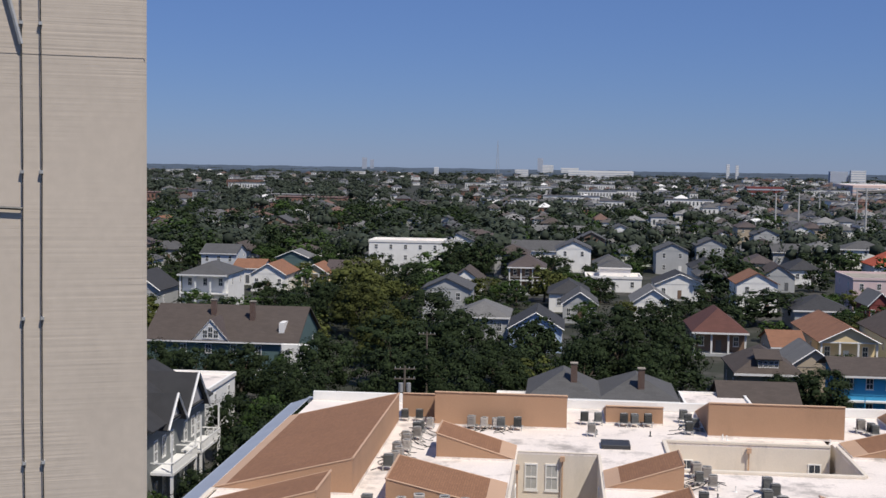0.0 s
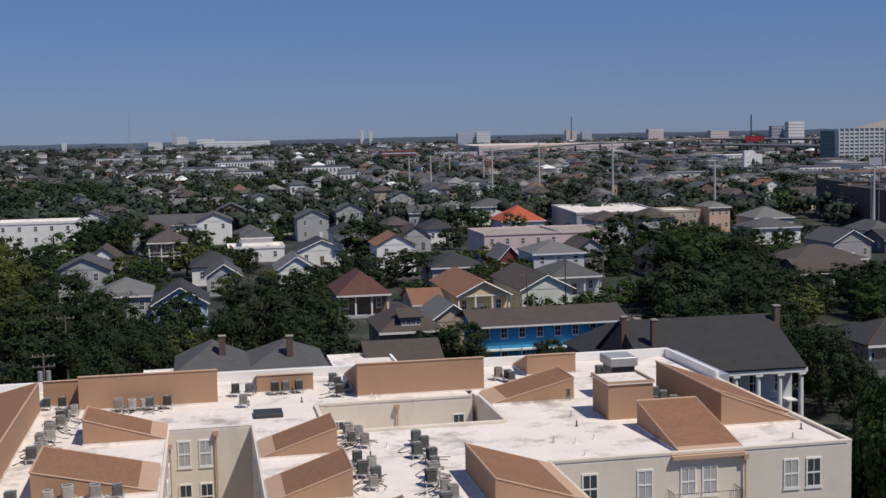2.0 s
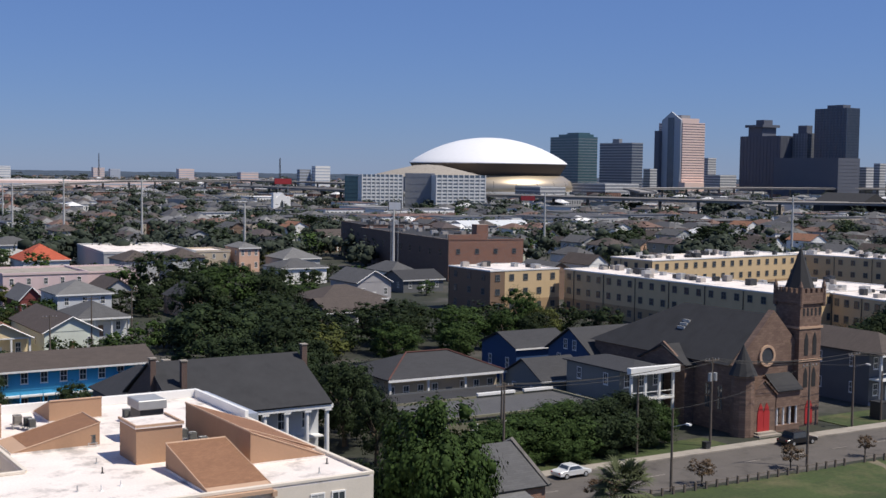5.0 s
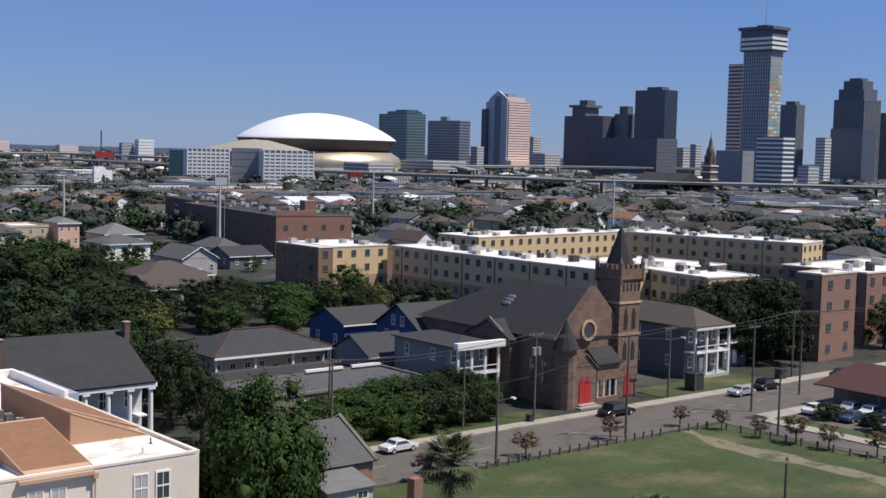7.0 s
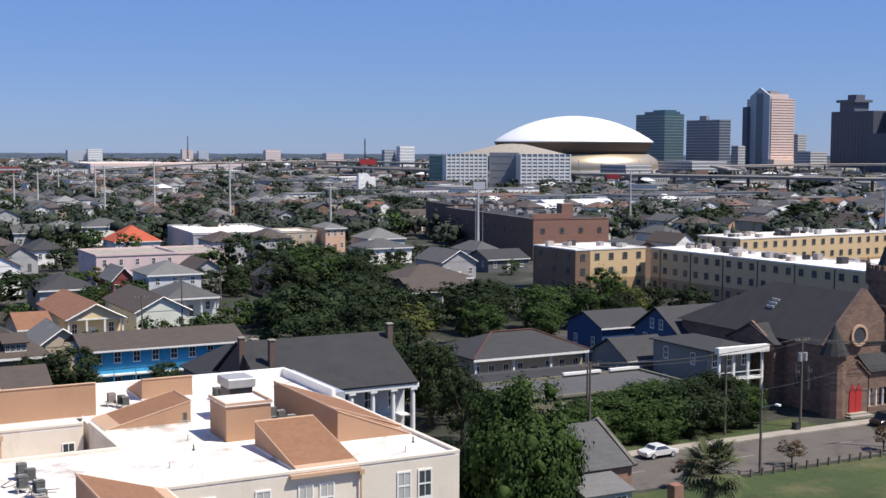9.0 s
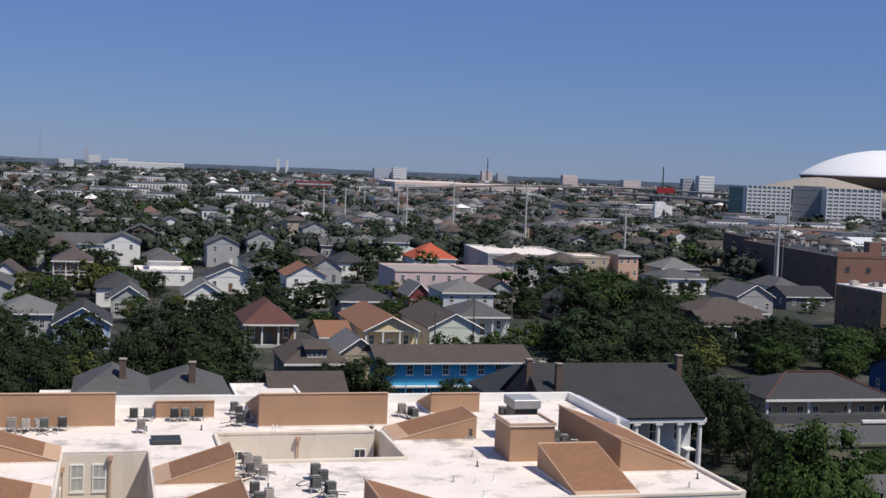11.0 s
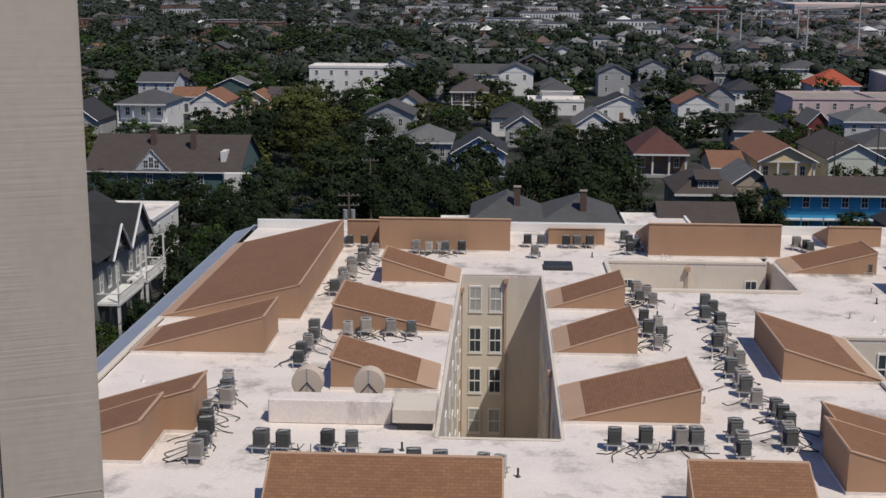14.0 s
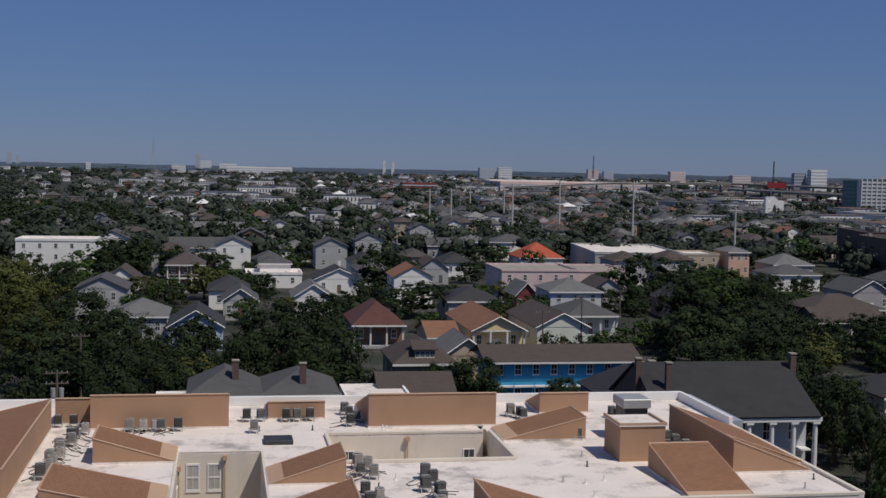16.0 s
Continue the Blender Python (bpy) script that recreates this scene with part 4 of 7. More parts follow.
# column-fronted mansion with a large dark roof
man = thing("mansion", pose(0, 0, 0), "white-columned mansion with a large dark slate roof", "house")
TAKEN.append((55, 134, 16))
boxes("wall", [(46, 63.6, 126.6, 140, 0, 7.6)], PAINT["bluegrey"], man)
for a, b, c, d in (((45.5, 123.4, 7.7), (63.7, 123.4, 7.7), (63.7, 132.5, 12.25), (45.5, 132.5, 12.25)), ((45.5, 132.5, 12.25), (63.7, 132.5, 12.25), (63.7, 141, 7.7), (45.5, 141, 7.7))):
    bm = bmesh.new()
    slab(bm, a, b, c, d, 0.2)
    part("roof", bm, SLATE, man, "dark slate roof slope")
for xx in (45.7, 63.3):
    bm = bmesh.new()
    solid(bm, [(xx, 124, 7.6), (xx, 140.4, 7.6), (xx, 132.5, 12.2), (xx + 0.25, 124, 7.6), (xx + 0.25, 140.4, 7.6), (xx + 0.25, 132.5, 12.2)], ((0, 1, 2), (5, 4, 3), (0, 3, 4, 1), (1, 4, 5, 2), (2, 5, 3, 0)))
    bmesh.ops.recalc_face_normals(bm, faces=bm.faces[:])
    part("gable", bm, DARKBRICK, man, "dark brick gable end")
boxes("entablature", [(53.0, 63.9, 123.5, 124.3, 7.25, 7.75), (63.55, 63.9, 124.3, 140, 7.25, 7.75)], WHITE, man)
for cx in (55.7, 58.3, 60.8, 63.3):
    bm = bmesh.new()
    tube(bm, cx, 123.9, 0.9, 7.0, 0.30, 0.25, 14)
    box(bm, cx - 0.4, cx + 0.4, 123.5, 124.3, 6.98, 7.27); box(bm, cx - 0.4, cx + 0.4, 123.5, 124.3, 0.6, 0.95)
    part("column", bm, WHITE, man)
boxes("porch_floor", [(53, 64.2, 123.2, 126.6, 0, 0.6)], PAVE, man)
boxes("balcony", [(53, 63.6, 125.2, 126.6, 3.7, 3.85)], WHITE, man)
for z in (1.2, 4.6):
    for xx in (56, 59, 62):
        window(man, xx, 126.59, z, 1.1, 2.1, 0)
chimney(man, 63.9, 131.2, 7.6, 13.4, 0.65)
chimney(man, 45.4, 130.5, 7.6, 13.1, 0.62)
chimney(man, 48.0, 128.0, 9, 13.0, 0.62)
house(46.5, 142, 9, 14, 6.0, 3.2, "hip", "darkgrey", "dark", "dark-roofed house behind the mansion", chim=((6, 4),))

# houses on the far side of the street
LIE[0] = ASKEW
hh_ = house(84, 150, 19, 12, 4.8, 2.6, "hip", "tan", "dark", "dark hipped-roof house with red ridge and long gallery", porch=1.6, nw=8)
bm = bmesh.new()
for p, q in (((6, 6, 7.5), (13, 6, 7.5)), ((6, 6, 7.5), (-0.4, -0.4, 4.85)), ((13, 6, 7.5), (19.4, -0.4, 4.85)), ((13, 6, 7.5), (19.4, 12.4, 4.85))):
    rod(bm, p, q, 0.12, 6)
part("ridge_tiles", bm, ROOF["red"], hh_, "dull red ridge tiles")
bm_ = house(77, 128, 27, 11, 3.3, 0.4, "flat", "olive", ROOF["grey"], "low flat-roofed building with parapets behind hedges", nw=6, name="flat_building", cat="building")
boxes("coping", [(14.4, 20.5, 10.85, 11.35, 3.71, 4.05), (22.0, 26.9, 10.85, 11.35, 3.71, 4.05)], WHITE, bm_)
house(78, 139.5, 25, 9, 2.7, 0.35, "flat", "darkgrey", SLATE, "low dark flat-roofed building", nw=5, name="flat_building", cat="building")
blue = house(115.7, 145, 15, 11, 6.8, 3.4, "side", "royal", "dark", "deep blue house with a dark gabled roof", storeys=2)
for k in (4.4, 6.6):
    window(blue, -0.02, k, 7.0, 0.9, 1.5, -90)
house(114.5, 163, 11, 10, 5.6, 2.0, "side", "royal", "dark", "deep blue house wing")
house(118, 140, 10, 4, 6.0, 0.5, "flat", "royal", WHITE, "deep blue house wing with white parapet", nw=2)
house(103.5, 141, 8, 9, 4.6, 2.4, "side", "slategrey", "dark", "grey house wing with a dark roof", nw=2)
gal = house(106.8, 125.6, 7.6, 14, 7.7, 0.9, "hip", "slategrey", "dark", "grey two-storey house with a white double gallery", porch=2.4, storeys=2, nw=3)
boxes("cornice", [(-0.5, 8.1, -0.5, 0.3, 7.4, 8.3)], WHITE, gal, "white bracketed cornice")
house(149.8, 120.4, 8.4, 21, 7.9, 2.6, "hip", "darkgrey", "brown", "dark grey two-storey house with a white gallery", porch=2.2, storeys=2, nw=3)
house(162.5, 125, 6.0, 10, 4.2, 1.8, "hip", "darkgrey", "dark", "narrow low dark house with steps")

LIE[0] = STRAIGHT
# ---- left: blue-grey house with gables and balconies, flat building behind ----
lh = thing("gabled_house", pose(-38.2, 112, 0), "blue-grey house with dark roof, white gables and balconies", "house")
TAKEN.append((-45, 122, 14))
boxes("wall", [(-12, 0, 0, 19, 0, 8.6)], PAINT["slategrey"], lh)
bm = bmesh.new()
slab(bm, (0.7, -0.6, 8.4), (0.7, 19.6, 8.4), (-6, 19.6, 12.0), (-6, -0.6, 12.0), 0.2)
slab(bm, (-6, -0.6, 12.0), (-6, 19.6, 12.0), (-12.7, 19.6, 8.4), (-12.7, -0.6, 8.4), 0.2)
part("roof", bm, SLATE, lh, "dark slate roof")
for gy, s in ((6, 2.6), (13, 3.6)):
    bm = bmesh.new()
    solid(bm, [(0.6, gy - s, 8.2), (0.6, gy + s, 8.2), (0.6, gy, 8.4 + s * 0.95), (-4, gy - s, 8.2), (-4, gy + s, 8.2), (-5, gy, 8.4 + s * 0.95)], ((0, 1, 2), (2, 1, 4, 5), (0, 2, 5, 3)))
    bmesh.ops.recalc_face_normals(bm, faces=bm.faces[:])
    part("gable", bm, PAINT["lilac"], lh)
    bm = bmesh.new()
    slab(bm, (1.1, gy - s - 0.4, 8.0), (1.1, gy, 8.55 + s * 0.95), (-5, gy, 8.55 + s * 0.95), (-4, gy - s - 0.4, 8.0), -0.14)
    slab(bm, (1.1, gy, 8.55 + s * 0.95), (1.1, gy + s + 0.4, 8.0), (-4, gy + s + 0.4, 8.0), (-5, gy, 8.55 + s * 0.95), -0.14)
    bmesh.ops.recalc_face_normals(bm, faces=bm.faces[:])
    part("gable_roof", bm, SLATE, lh)
    bm = bmesh.new()
    rod(bm, (1.15, gy - s - 0.4, 8.0), (1.15, gy, 8.6 + s * 0.95), 0.13, 4); rod(bm, (1.15, gy, 8.6 + s * 0.95), (1.15, gy + s + 0.4, 8.0), 0.13, 4)
    part("bargeboard", bm, WHITE, lh)
for y0, y1 in ((1.0, 9.0), (10.5, 17.5)):
    bal = boxes("balcony", [(0, 2.2, y0, y1, 4.1, 4.35)], WHITE, lh)
    boxes("rail", [(2.1, 2.2, y0, y1, 5.2, 5.3), (0, 2.2, y0, y0 + 0.1, 5.2, 5.3), (0, 2.2, y1 - 0.1, y1, 5.2, 5.3)], WHITE, bal)
    n = int((y1 - y0) / 0.3)
    boxes("balusters", [(2.12, 2.18, y0 + (y1 - y0) * k / n - 0.03, y0 + (y1 - y0) * k / n + 0.03, 4.35, 5.2) for k in range(n + 1)], WHITE, bal)
    for yy in (y0 + 0.2, y1 - 0.2):
        boxes("post", [(1.9, 2.15, yy - 0.12, yy + 0.12, 0, 4.1), (1.95, 2.1, yy - 0.08, yy + 0.08, 4.35, 8.0)], WHITE, bal)
for z in (1.0, 5.0):
    for yy in (2.5, 5, 7.5, 12, 14.5, 16.5):
        window(lh, 0.01, yy, z, 1.0, 2.1, 90)
    for xx in (-10, -7, -4, -1.8):
        window(lh, xx, -0.01, z, 1.0, 1.9, 0)
house(-50, 142, 9, 12, 6.6, 0.5, "flat", "white", MEMBRANE, "white flat-roofed building behind the gabled house", nw=3, storeys=2, name="flat_building", cat="building")

LIE[0] = ASKEW
# ---- brick shed near the lawn ----
sh = thing("brick_outbuilding", pose(0, 0, 0), "red brick outbuilding with grey roof and white gable coping", "building")
TAKEN.append((71, 102, 6))
boxes("wall", [(63.5, 71.5, 96.5, 108.5, 0, 3.6)], BRICK, sh)
bm = bmesh.new()
slab(bm, (63.2, 96.2, 3.5), (71.7, 96.2, 3.5), (71.7, 102.5, 6.6), (63.2, 102.5, 6.6), 0.15)
slab(bm, (63.2, 102.5, 6.6), (71.7, 102.5, 6.6), (71.7, 108.8, 3.5), (63.2, 108.8, 3.5), 0.15)
part("roof", bm, ROOF["grey"], sh)
bm = bmesh.new()
rod(bm, (71.7, 96.0, 3.7), (71.7, 102.5, 6.95), 0.2, 4); rod(bm, (71.7, 102.5, 6.95), (71.7, 109, 3.7), 0.2, 4)
part("coping", bm, PAVE, sh)
bm = bmesh.new()
solid(bm, [(71.4, 96.5, 3.6), (71.4, 108.5, 3.6), (71.4, 102.5, 6.6), (71.0, 96.5, 3.6), (71.0, 108.5, 3.6), (71.0, 102.5, 6.6)], ((0, 1, 2), (5, 4, 3), (0, 3, 4, 1), (1, 4, 5, 2), (2, 5, 3, 0)))
part("gable", bm, BRICK, sh)
boxes("lean_to", [(63.5, 68.6, 92.5, 96.5, 0, 2.4)], PAINT["grey"], sh)
bm = bmesh.new()
slab(bm, (63.2, 92.2, 2.4), (68.9, 92.2, 2.4), (68.9, 96.4, 3.3), (63.2, 96.4, 3.3), 0.1)
part("lean_to_roof", bm, ROOF["light"], sh)
window(sh, 67.4, 92.49, 0.7, 1.3, 1.4, 0)
pil = boxes("brick_pillar", [(72.6, 73.7, 91.3, 92.4, 0, 2.6)], BRICK, None, "", 0.02)
tagged(pil, "square red brick pillar beside the outbuilding", "pillar")

# ---- church ----
ch = thing("church", pose(0, 0, 0), "brown stone church with slate roof, corner tower and red doors", "church")
TAKEN.append((124, 133, 16))
boxes("nave", [(117.3, 130.9, 117.6, 146.5, 0, 9.0)], STONE, ch)
bm = bmesh.new()
solid(bm, [(116.8, 118.2, 8.95), (131.4, 118.2, 8.95), (131.4, 147.2, 8.95), (116.8, 147.2, 8.95), (124.1, 118.2, 15.4), (124.1, 134.5, 15.4)], ((0, 1, 4), (1, 2, 5, 4), (2, 3, 5), (3, 0, 4, 5), (3, 2, 1, 0)))
bmesh.ops.recalc_face_normals(bm, faces=bm.faces[:])
part("roof", bm, SLATE, ch, "dark slate church roof")
bm = bmesh.new()
solid(bm, [(117.2, 117.3, 9.0), (131, 117.3, 9.0), (124.1, 117.3, 16.0), (117.2, 118.3, 9.0), (131, 118.3, 9.0), (124.1, 118.3, 16.0)], ((0, 1, 2), (5, 4, 3), (0, 3, 4, 1), (1, 4, 5, 2), (2, 5, 3, 0)))
bmesh.ops.recalc_face_normals(bm, faces=bm.faces[:])
part("front_gable", bm, STONE, ch)
boxes("transept", [(115.6, 118, 125, 134, 0, 8.2)], STONE, ch)
bm = bmesh.new()
slab(bm, (115.3, 124.6, 8.0), (117.6, 124.6, 8.0), (120.5, 129.5, 10.3), (115.3, 129.5, 10.3), 0.2)
slab(bm, (115.3, 129.5, 10.3), (120.5, 129.5, 10.3), (117.6, 134.4, 8.0), (115.3, 134.4, 8.0), 0.2)
part("transept_roof", bm, SLATE, ch)
bm = bmesh.new()
solid(bm, [(115.55, 125, 8.2), (115.55, 134, 8.2), (115.55, 129.5, 10.9), (115.9, 125, 8.2), (115.9, 134, 8.2), (115.9, 129.5, 10.9)], ((0, 2, 1), (3, 4, 5), (0, 1, 4, 3), (1, 2, 5, 4), (2, 0, 3, 5)))
part("transept_gable", bm, STONE, ch)
for yy in (120, 122.3, 136, 139, 142):
    window(ch, 117.29, yy, 2.6, 1.1, 3.6, -90, PAINT["brown"])
for yy in (127.3, 129.5, 131.7):
    window(ch, 115.54, yy, 3.0, 1.2, 4.4, -90, PAINT["brown"])
# rose window
bm = bmesh.new()
n = 24
ring = [[bm.verts.new((122.9 + r * math.cos(2 * math.pi * i / n), yy, 10.0 + r * math.sin(2 * math.pi * i / n))) for i in range(n)] for r, yy in ((1.45, 117.25), (1.45, 117.05), (1.1, 117.05), (1.1, 117.25))]
for a in range(3):
    for i in range(n):
        bm.faces.new((ring[a][i], ring[a][(i + 1) % n], ring[a + 1][(i + 1) % n], ring[a + 1][i]))
bmesh.ops.recalc_face_normals(bm, faces=bm.faces[:])
part("rose_window_ring", bm, TRIM_TAN, ch)
bm = bmesh.new()
bmesh.ops.create_cone(bm, cap_ends=True, segments=24, radius1=1.1, radius2=1.1, depth=0.1, matrix=pose(122.9, 117.22, 10.0, 90, 0, 0))
part("rose_window_glass", bm, PANE, ch)
# round entrance turret
bm = bmesh.new()
tube(bm, 117.6, 116.2, 0, 8.0, 1.6, 1.5, 12)
tur = part("turret", bm, STONE, ch)
bm = bmesh.new()
tube(bm, 117.6, 116.2, 8.0, 11.9, 1.9, 0.05, 12)
part("turret_roof", bm, SLATE, tur)
boxes("porch", [(118.2, 122.6, 115.2, 117.3, 0, 5.2)], STONE, ch)
bm = bmesh.new()
slab(bm, (118.0, 115.0, 5.1), (120.4, 115.0, 7.2), (120.4, 117.4, 7.2), (118.0, 117.4, 5.1), 0.15)
slab(bm, (120.4, 115.0, 7.2), (122.8, 115.0, 5.1), (122.8, 117.4, 5.1), (120.4, 117.4, 7.2), 0.15)
solid(bm, [(118.2, 115.2, 5.1), (122.6, 115.2, 5.1), (120.4, 115.2, 7.0)], ((0, 1, 2),))
part("porch_roof", bm, STONE, ch)


def arched(bm, x, y, z, w, h, t):
    """A pointed-arch leaf facing -y."""
    out = [(x - w / 2, z), (x + w / 2, z), (x + w / 2, z + h * 0.65), (x + w * 0.28, z + h * 0.86), (x, z + h), (x - w * 0.28, z + h * 0.86), (x - w / 2, z + h * 0.65)]
    a, b = [bm.verts.new((p[0], y, p[1])) for p in out], [bm.verts.new((p[0], y + t, p[1])) for p in out]
    bm.faces.new(a), bm.faces.new(b[::-1])
    for i in range(7):
        bm.faces.new((a[i], b[i], b[(i + 1) % 7], a[(i + 1) % 7]))
    bmesh.ops.recalc_face_normals(bm, faces=bm.faces[:])


for x, w, h in ((119.85, 1.05, 3.7), (120.95, 1.05, 3.7)):
    bm = bmesh.new()
    arched(bm, x, 115.1, 0.5, w, h, 0.12)
    part("door", bm, REDDOOR, ch, "red arched door leaf")
boxes("step", [(118.4, 122.4, 113.8, 115.2, 0, 0.25), (118.8, 122.0, 114.4, 115.2, 0.25, 0.5)], PAVE, ch)
# open arcade between turret and tower
boxes("arcade", [(123.0, 127.4, 115.4, 116.0, 3.3, 5.4)], STONE, ch)
for k in range(4):
    bm = bmesh.new()
    tube(bm, 123.4 + k * 1.2, 115.7, 0.9, 3.3, 0.16, 0.14, 10)
    part("arcade_column", bm, WHITE, ch)
boxes("arcade_wall", [(123.0, 127.4, 115.4, 116.0, 0, 0.9)], STONE, ch)
bm = bmesh.new()
slab(bm, (122.8, 115.1, 5.4), (127.6, 115.1, 5.4), (127.6, 117.5, 7.4), (122.8, 117.5, 7.4), 0.15)
part("arcade_roof", bm, SLATE, ch)
# tower
tow = boxes("tower", [(127.2, 132.4, 116.6, 122.0, 0, 17.2)], STONE, ch, "square stone bell tower")
tow.location, tow.scale = (132.4 * 0.2, 116.6 * 0.2, 0), (0.8, 0.8, 1.03)
boxes("string_course", [(127.05, 132.75, 116.45, 116.6, 8.6, 8.9), (127.05, 127.2, 116.6, 122.0, 8.6, 8.9)], TRIM_TAN, tow)
boxes("string_course", [(127.05, 132.75, 116.45, 116.6, 12.9, 13.2), (127.05, 127.2, 116.6, 122.0, 12.9, 13.2)], TRIM_TAN, tow)
boxes("parapet", [(126.9, 132.9, 116.3, 116.8, 16.2, 17.6), (126.9, 127.4, 116.8, 121.8, 16.2, 17.6), (132.4, 132.9, 116.8, 121.8, 16.2, 17.6), (126.9, 132.9, 121.8, 122.3, 16.2, 17.6)], STONE, tow)
for k in range(5):
    xx = 127.2 + k * 1.25
    boxes("merlon", [(xx, xx + 0.7, 116.3, 116.8, 17.6, 18.2)], STONE, tow)
    yy = 117.4 + k * 1.1
    boxes("merlon", [(126.9, 127.4, yy, yy + 0.6, 17.6, 18.2)], STONE, tow)
for cx, cy in ((127.1, 116.5), (132.7, 116.5), (127.1, 122.1), (132.7, 122.1)):
    bm = bmesh.new()
    tube(bm, cx, cy, 15.8, 18.4, 0.4, 0.36, 10); tube(bm, cx, cy, 18.4, 19.2, 0.42, 0.04, 10)
    part("pinnacle", bm, STONE, tow)
bm = bmesh.new()
tube(bm, 129.9, 119.3, 17.2, 23.4, 2.9, 0.05, 8)
part("spire", bm, SLATE, tow, "dark slate spire")
for k in range(5):
    boxes("slit", [(127.9 + k * 0.95, 128.3 + k * 0.95, 116.56, 116.62, 14.6, 15.6)], BLACK, tow)
for x in (128.9, 130.9):
    for z, h in ((9.4, 3.0), (5.2, 2.6)):
        bm = bmesh.new()
        arched(bm, x, 116.55, z, 0.95, h, 0.08)
        part("louvred_opening", bm, BLACK, tow)
for y in (118.3, 120.3):
    boxes("slit", [(127.15, 127.22, y - 0.4, y + 0.4, 9.4, 12.2)], BLACK, tow)
bm = bmesh.new()
arched(bm, 129.9, 116.5, 0.3, 1.7, 3.4, 0.12)
part("door", bm, REDDOOR, tow, "red arched tower door")
for k in range(3):
    boxes("skylight", [(120.4 + k * 0.5, 120.7 + k * 0.5, 130.6, 132.0, 12.05 + k * 0.44, 12.5 + k * 0.44)], METAL, ch)

# ---- tan apartment complex ----
ATAN = mat("tan_stucco", (0.62, 0.455, 0.26), 0.9, 1, 0.07, 0.2, stain=0.08)


LOWTAN = mat("brown_tan_render", (0.40, 0.27, 0.15), 0.9, 1, 0.08, 0.2)
BROWNWALL = mat("brown_render", (0.20, 0.13, 0.085), 0.85, 1, 0.08, 0.2)


def flats(x, y, w, d, rz, h, wall, label, front=0, left=0, storeys=3, band=None):
    a = thing("apartment_block", pose(x, y, 0, 0, 0, rz), label, "building")
    TAKEN.append((x + w / 2, y + d / 2, max(w, d) / 2 + 4))
    boxes("wall", [(0, w, 0, d, 0, h)], wall, a)
    boxes("roof", [(0.3, w - 0.3, 0.3, d - 0.3, h, h + 0.1)], SLATE if band in (BRICK, DARKBRICK) else MEMBRANE, a)
    boxes("parapet", [(-0.1, w + 0.1, -0.1, 0.3, h, h + 0.3), (-0.1, 0.3, 0.3, d, h, h + 0.3), (w - 0.3, w + 0.1, 0.3, d, h, h + 0.3), (-0.1, w + 0.1, d, d + 0.3, h, h + 0.3)], WHITE if band is None else band, a)
    boxes("base_course", [(-0.06, w + 0.06, -0.06, 0, 0, h / storeys), (-0.06, 0, 0, d, 0, h / storeys)], LOWTAN if wall is ATAN else wall, a)
    sh_ = h / storeys
    for s in range(storeys):
        z = s * sh_ + sh_ * 0.35
        for i in range(front):
            window(a, w * (i + 0.5) / front, -0.07, z, 1.3, 1.45, 0, PAINT["darkgrey"])
        for i in range(left):
            window(a, -0.07, d * (i + 0.5) / left, z, 1.3, 1.45, -90, PAINT["darkgrey"])
    for i in range(0, left + 1, 3):
        boxes("downspout", [(-0.16, -0.06, d * i / max(left, 1) - 0.08, d * i / max(left, 1) + 0.08, 0, h)], DARK, a)
    for k in range(min(26, int(w * d / 38))):
        ux, uy = random.uniform(1.5, w - 2.5), random.uniform(1.5, d - 2.5)
        boxes("roof_unit", [(ux, ux + random.uniform(0.9, 2.2), uy, uy + random.uniform(0.9, 1.8), h + 0.1, h + random.uniform(0.8, 1.5))], random.choice((METAL, DARK, AC_LIGHT)), a)
    return a


LIE[0] = STRAIGHT
flats(166.4, 241.8, 4.2, 18, 0, 10.2, BROWNWALL, "brown end of the apartment building with white parapet", 1, 3)
flats(170.7, 242.0, 16.3, 17.8, 0, 10.2, ATAN, "tan three-storey apartment block with white parapet", 4, 0)
flats(198.8, 153.6, 14, 20.2, -9.7, 9.9, ATAN, "tan end wing of the apartment building", 4, 7)
flats(188.3, 171, 15, 69, 1, 10.2, ATAN, "long tan three-storey apartment wing with dark downspouts", 4, 19)
LIE[0] = ASKEW
flats(224, 256, 60, 16, 4, 10.2, ATAN, "tan apartment wing at the back", 16, 4)
flats(300, 205, 16, 62, 14, 10.2, ATAN, "tan apartment wing with white roof edge", 4, 16)
flats(205, 176, 30, 26, 9, 9.0, BRICK, "brick and white inner apartment block", 6, 6)
flats(181.6, 120.0, 11.0, 4.4, 2, 14.6, BRICK, "four-storey red brick apartment building", 2, 1, 4, STUCCO)
flats(205.6, 126.4, 30, 18, 2, 13.2, BRICK, "red brick apartment building with white bands", 7, 4, 4, STUCCO)
flats(250, 128, 36, 20, 0, 13.0, ATAN, "brick and tan apartment building", 8, 4, 4, STUCCO)
LIE[0] = STRAIGHT
flats(222, 404, 26, 34, -12, 13.2, DARKBRICK, "dark brown brick warehouse with few windows", 0, 5, 2, DARKBRICK)
wh = flats(204.6, 320, 25.5, 80, -9, 12.6, BRICK, "red brick warehouse with a stepped parapet wall", 4, 0, 2, BRICK)
boxes("side_wall", [(-0.16, -0.07, 0.05, 79.9, 0, 12.9)], DARKBRICK, wh, "side wall in darker brick than the front")
for k in range(9):
    window(wh, -0.165, 6 + k * 8.4, 7.4, 1.5, 2.2, -90, PAINT["brown"])
boxes("stepped_parapet", [(-0.12, 13, -0.12, 0.32, 12.9, 14.4)], BRICK, wh)
boxes("stair_house", [(15, 19, 12, 16, 12.7, 16.8)], BRICK, wh)
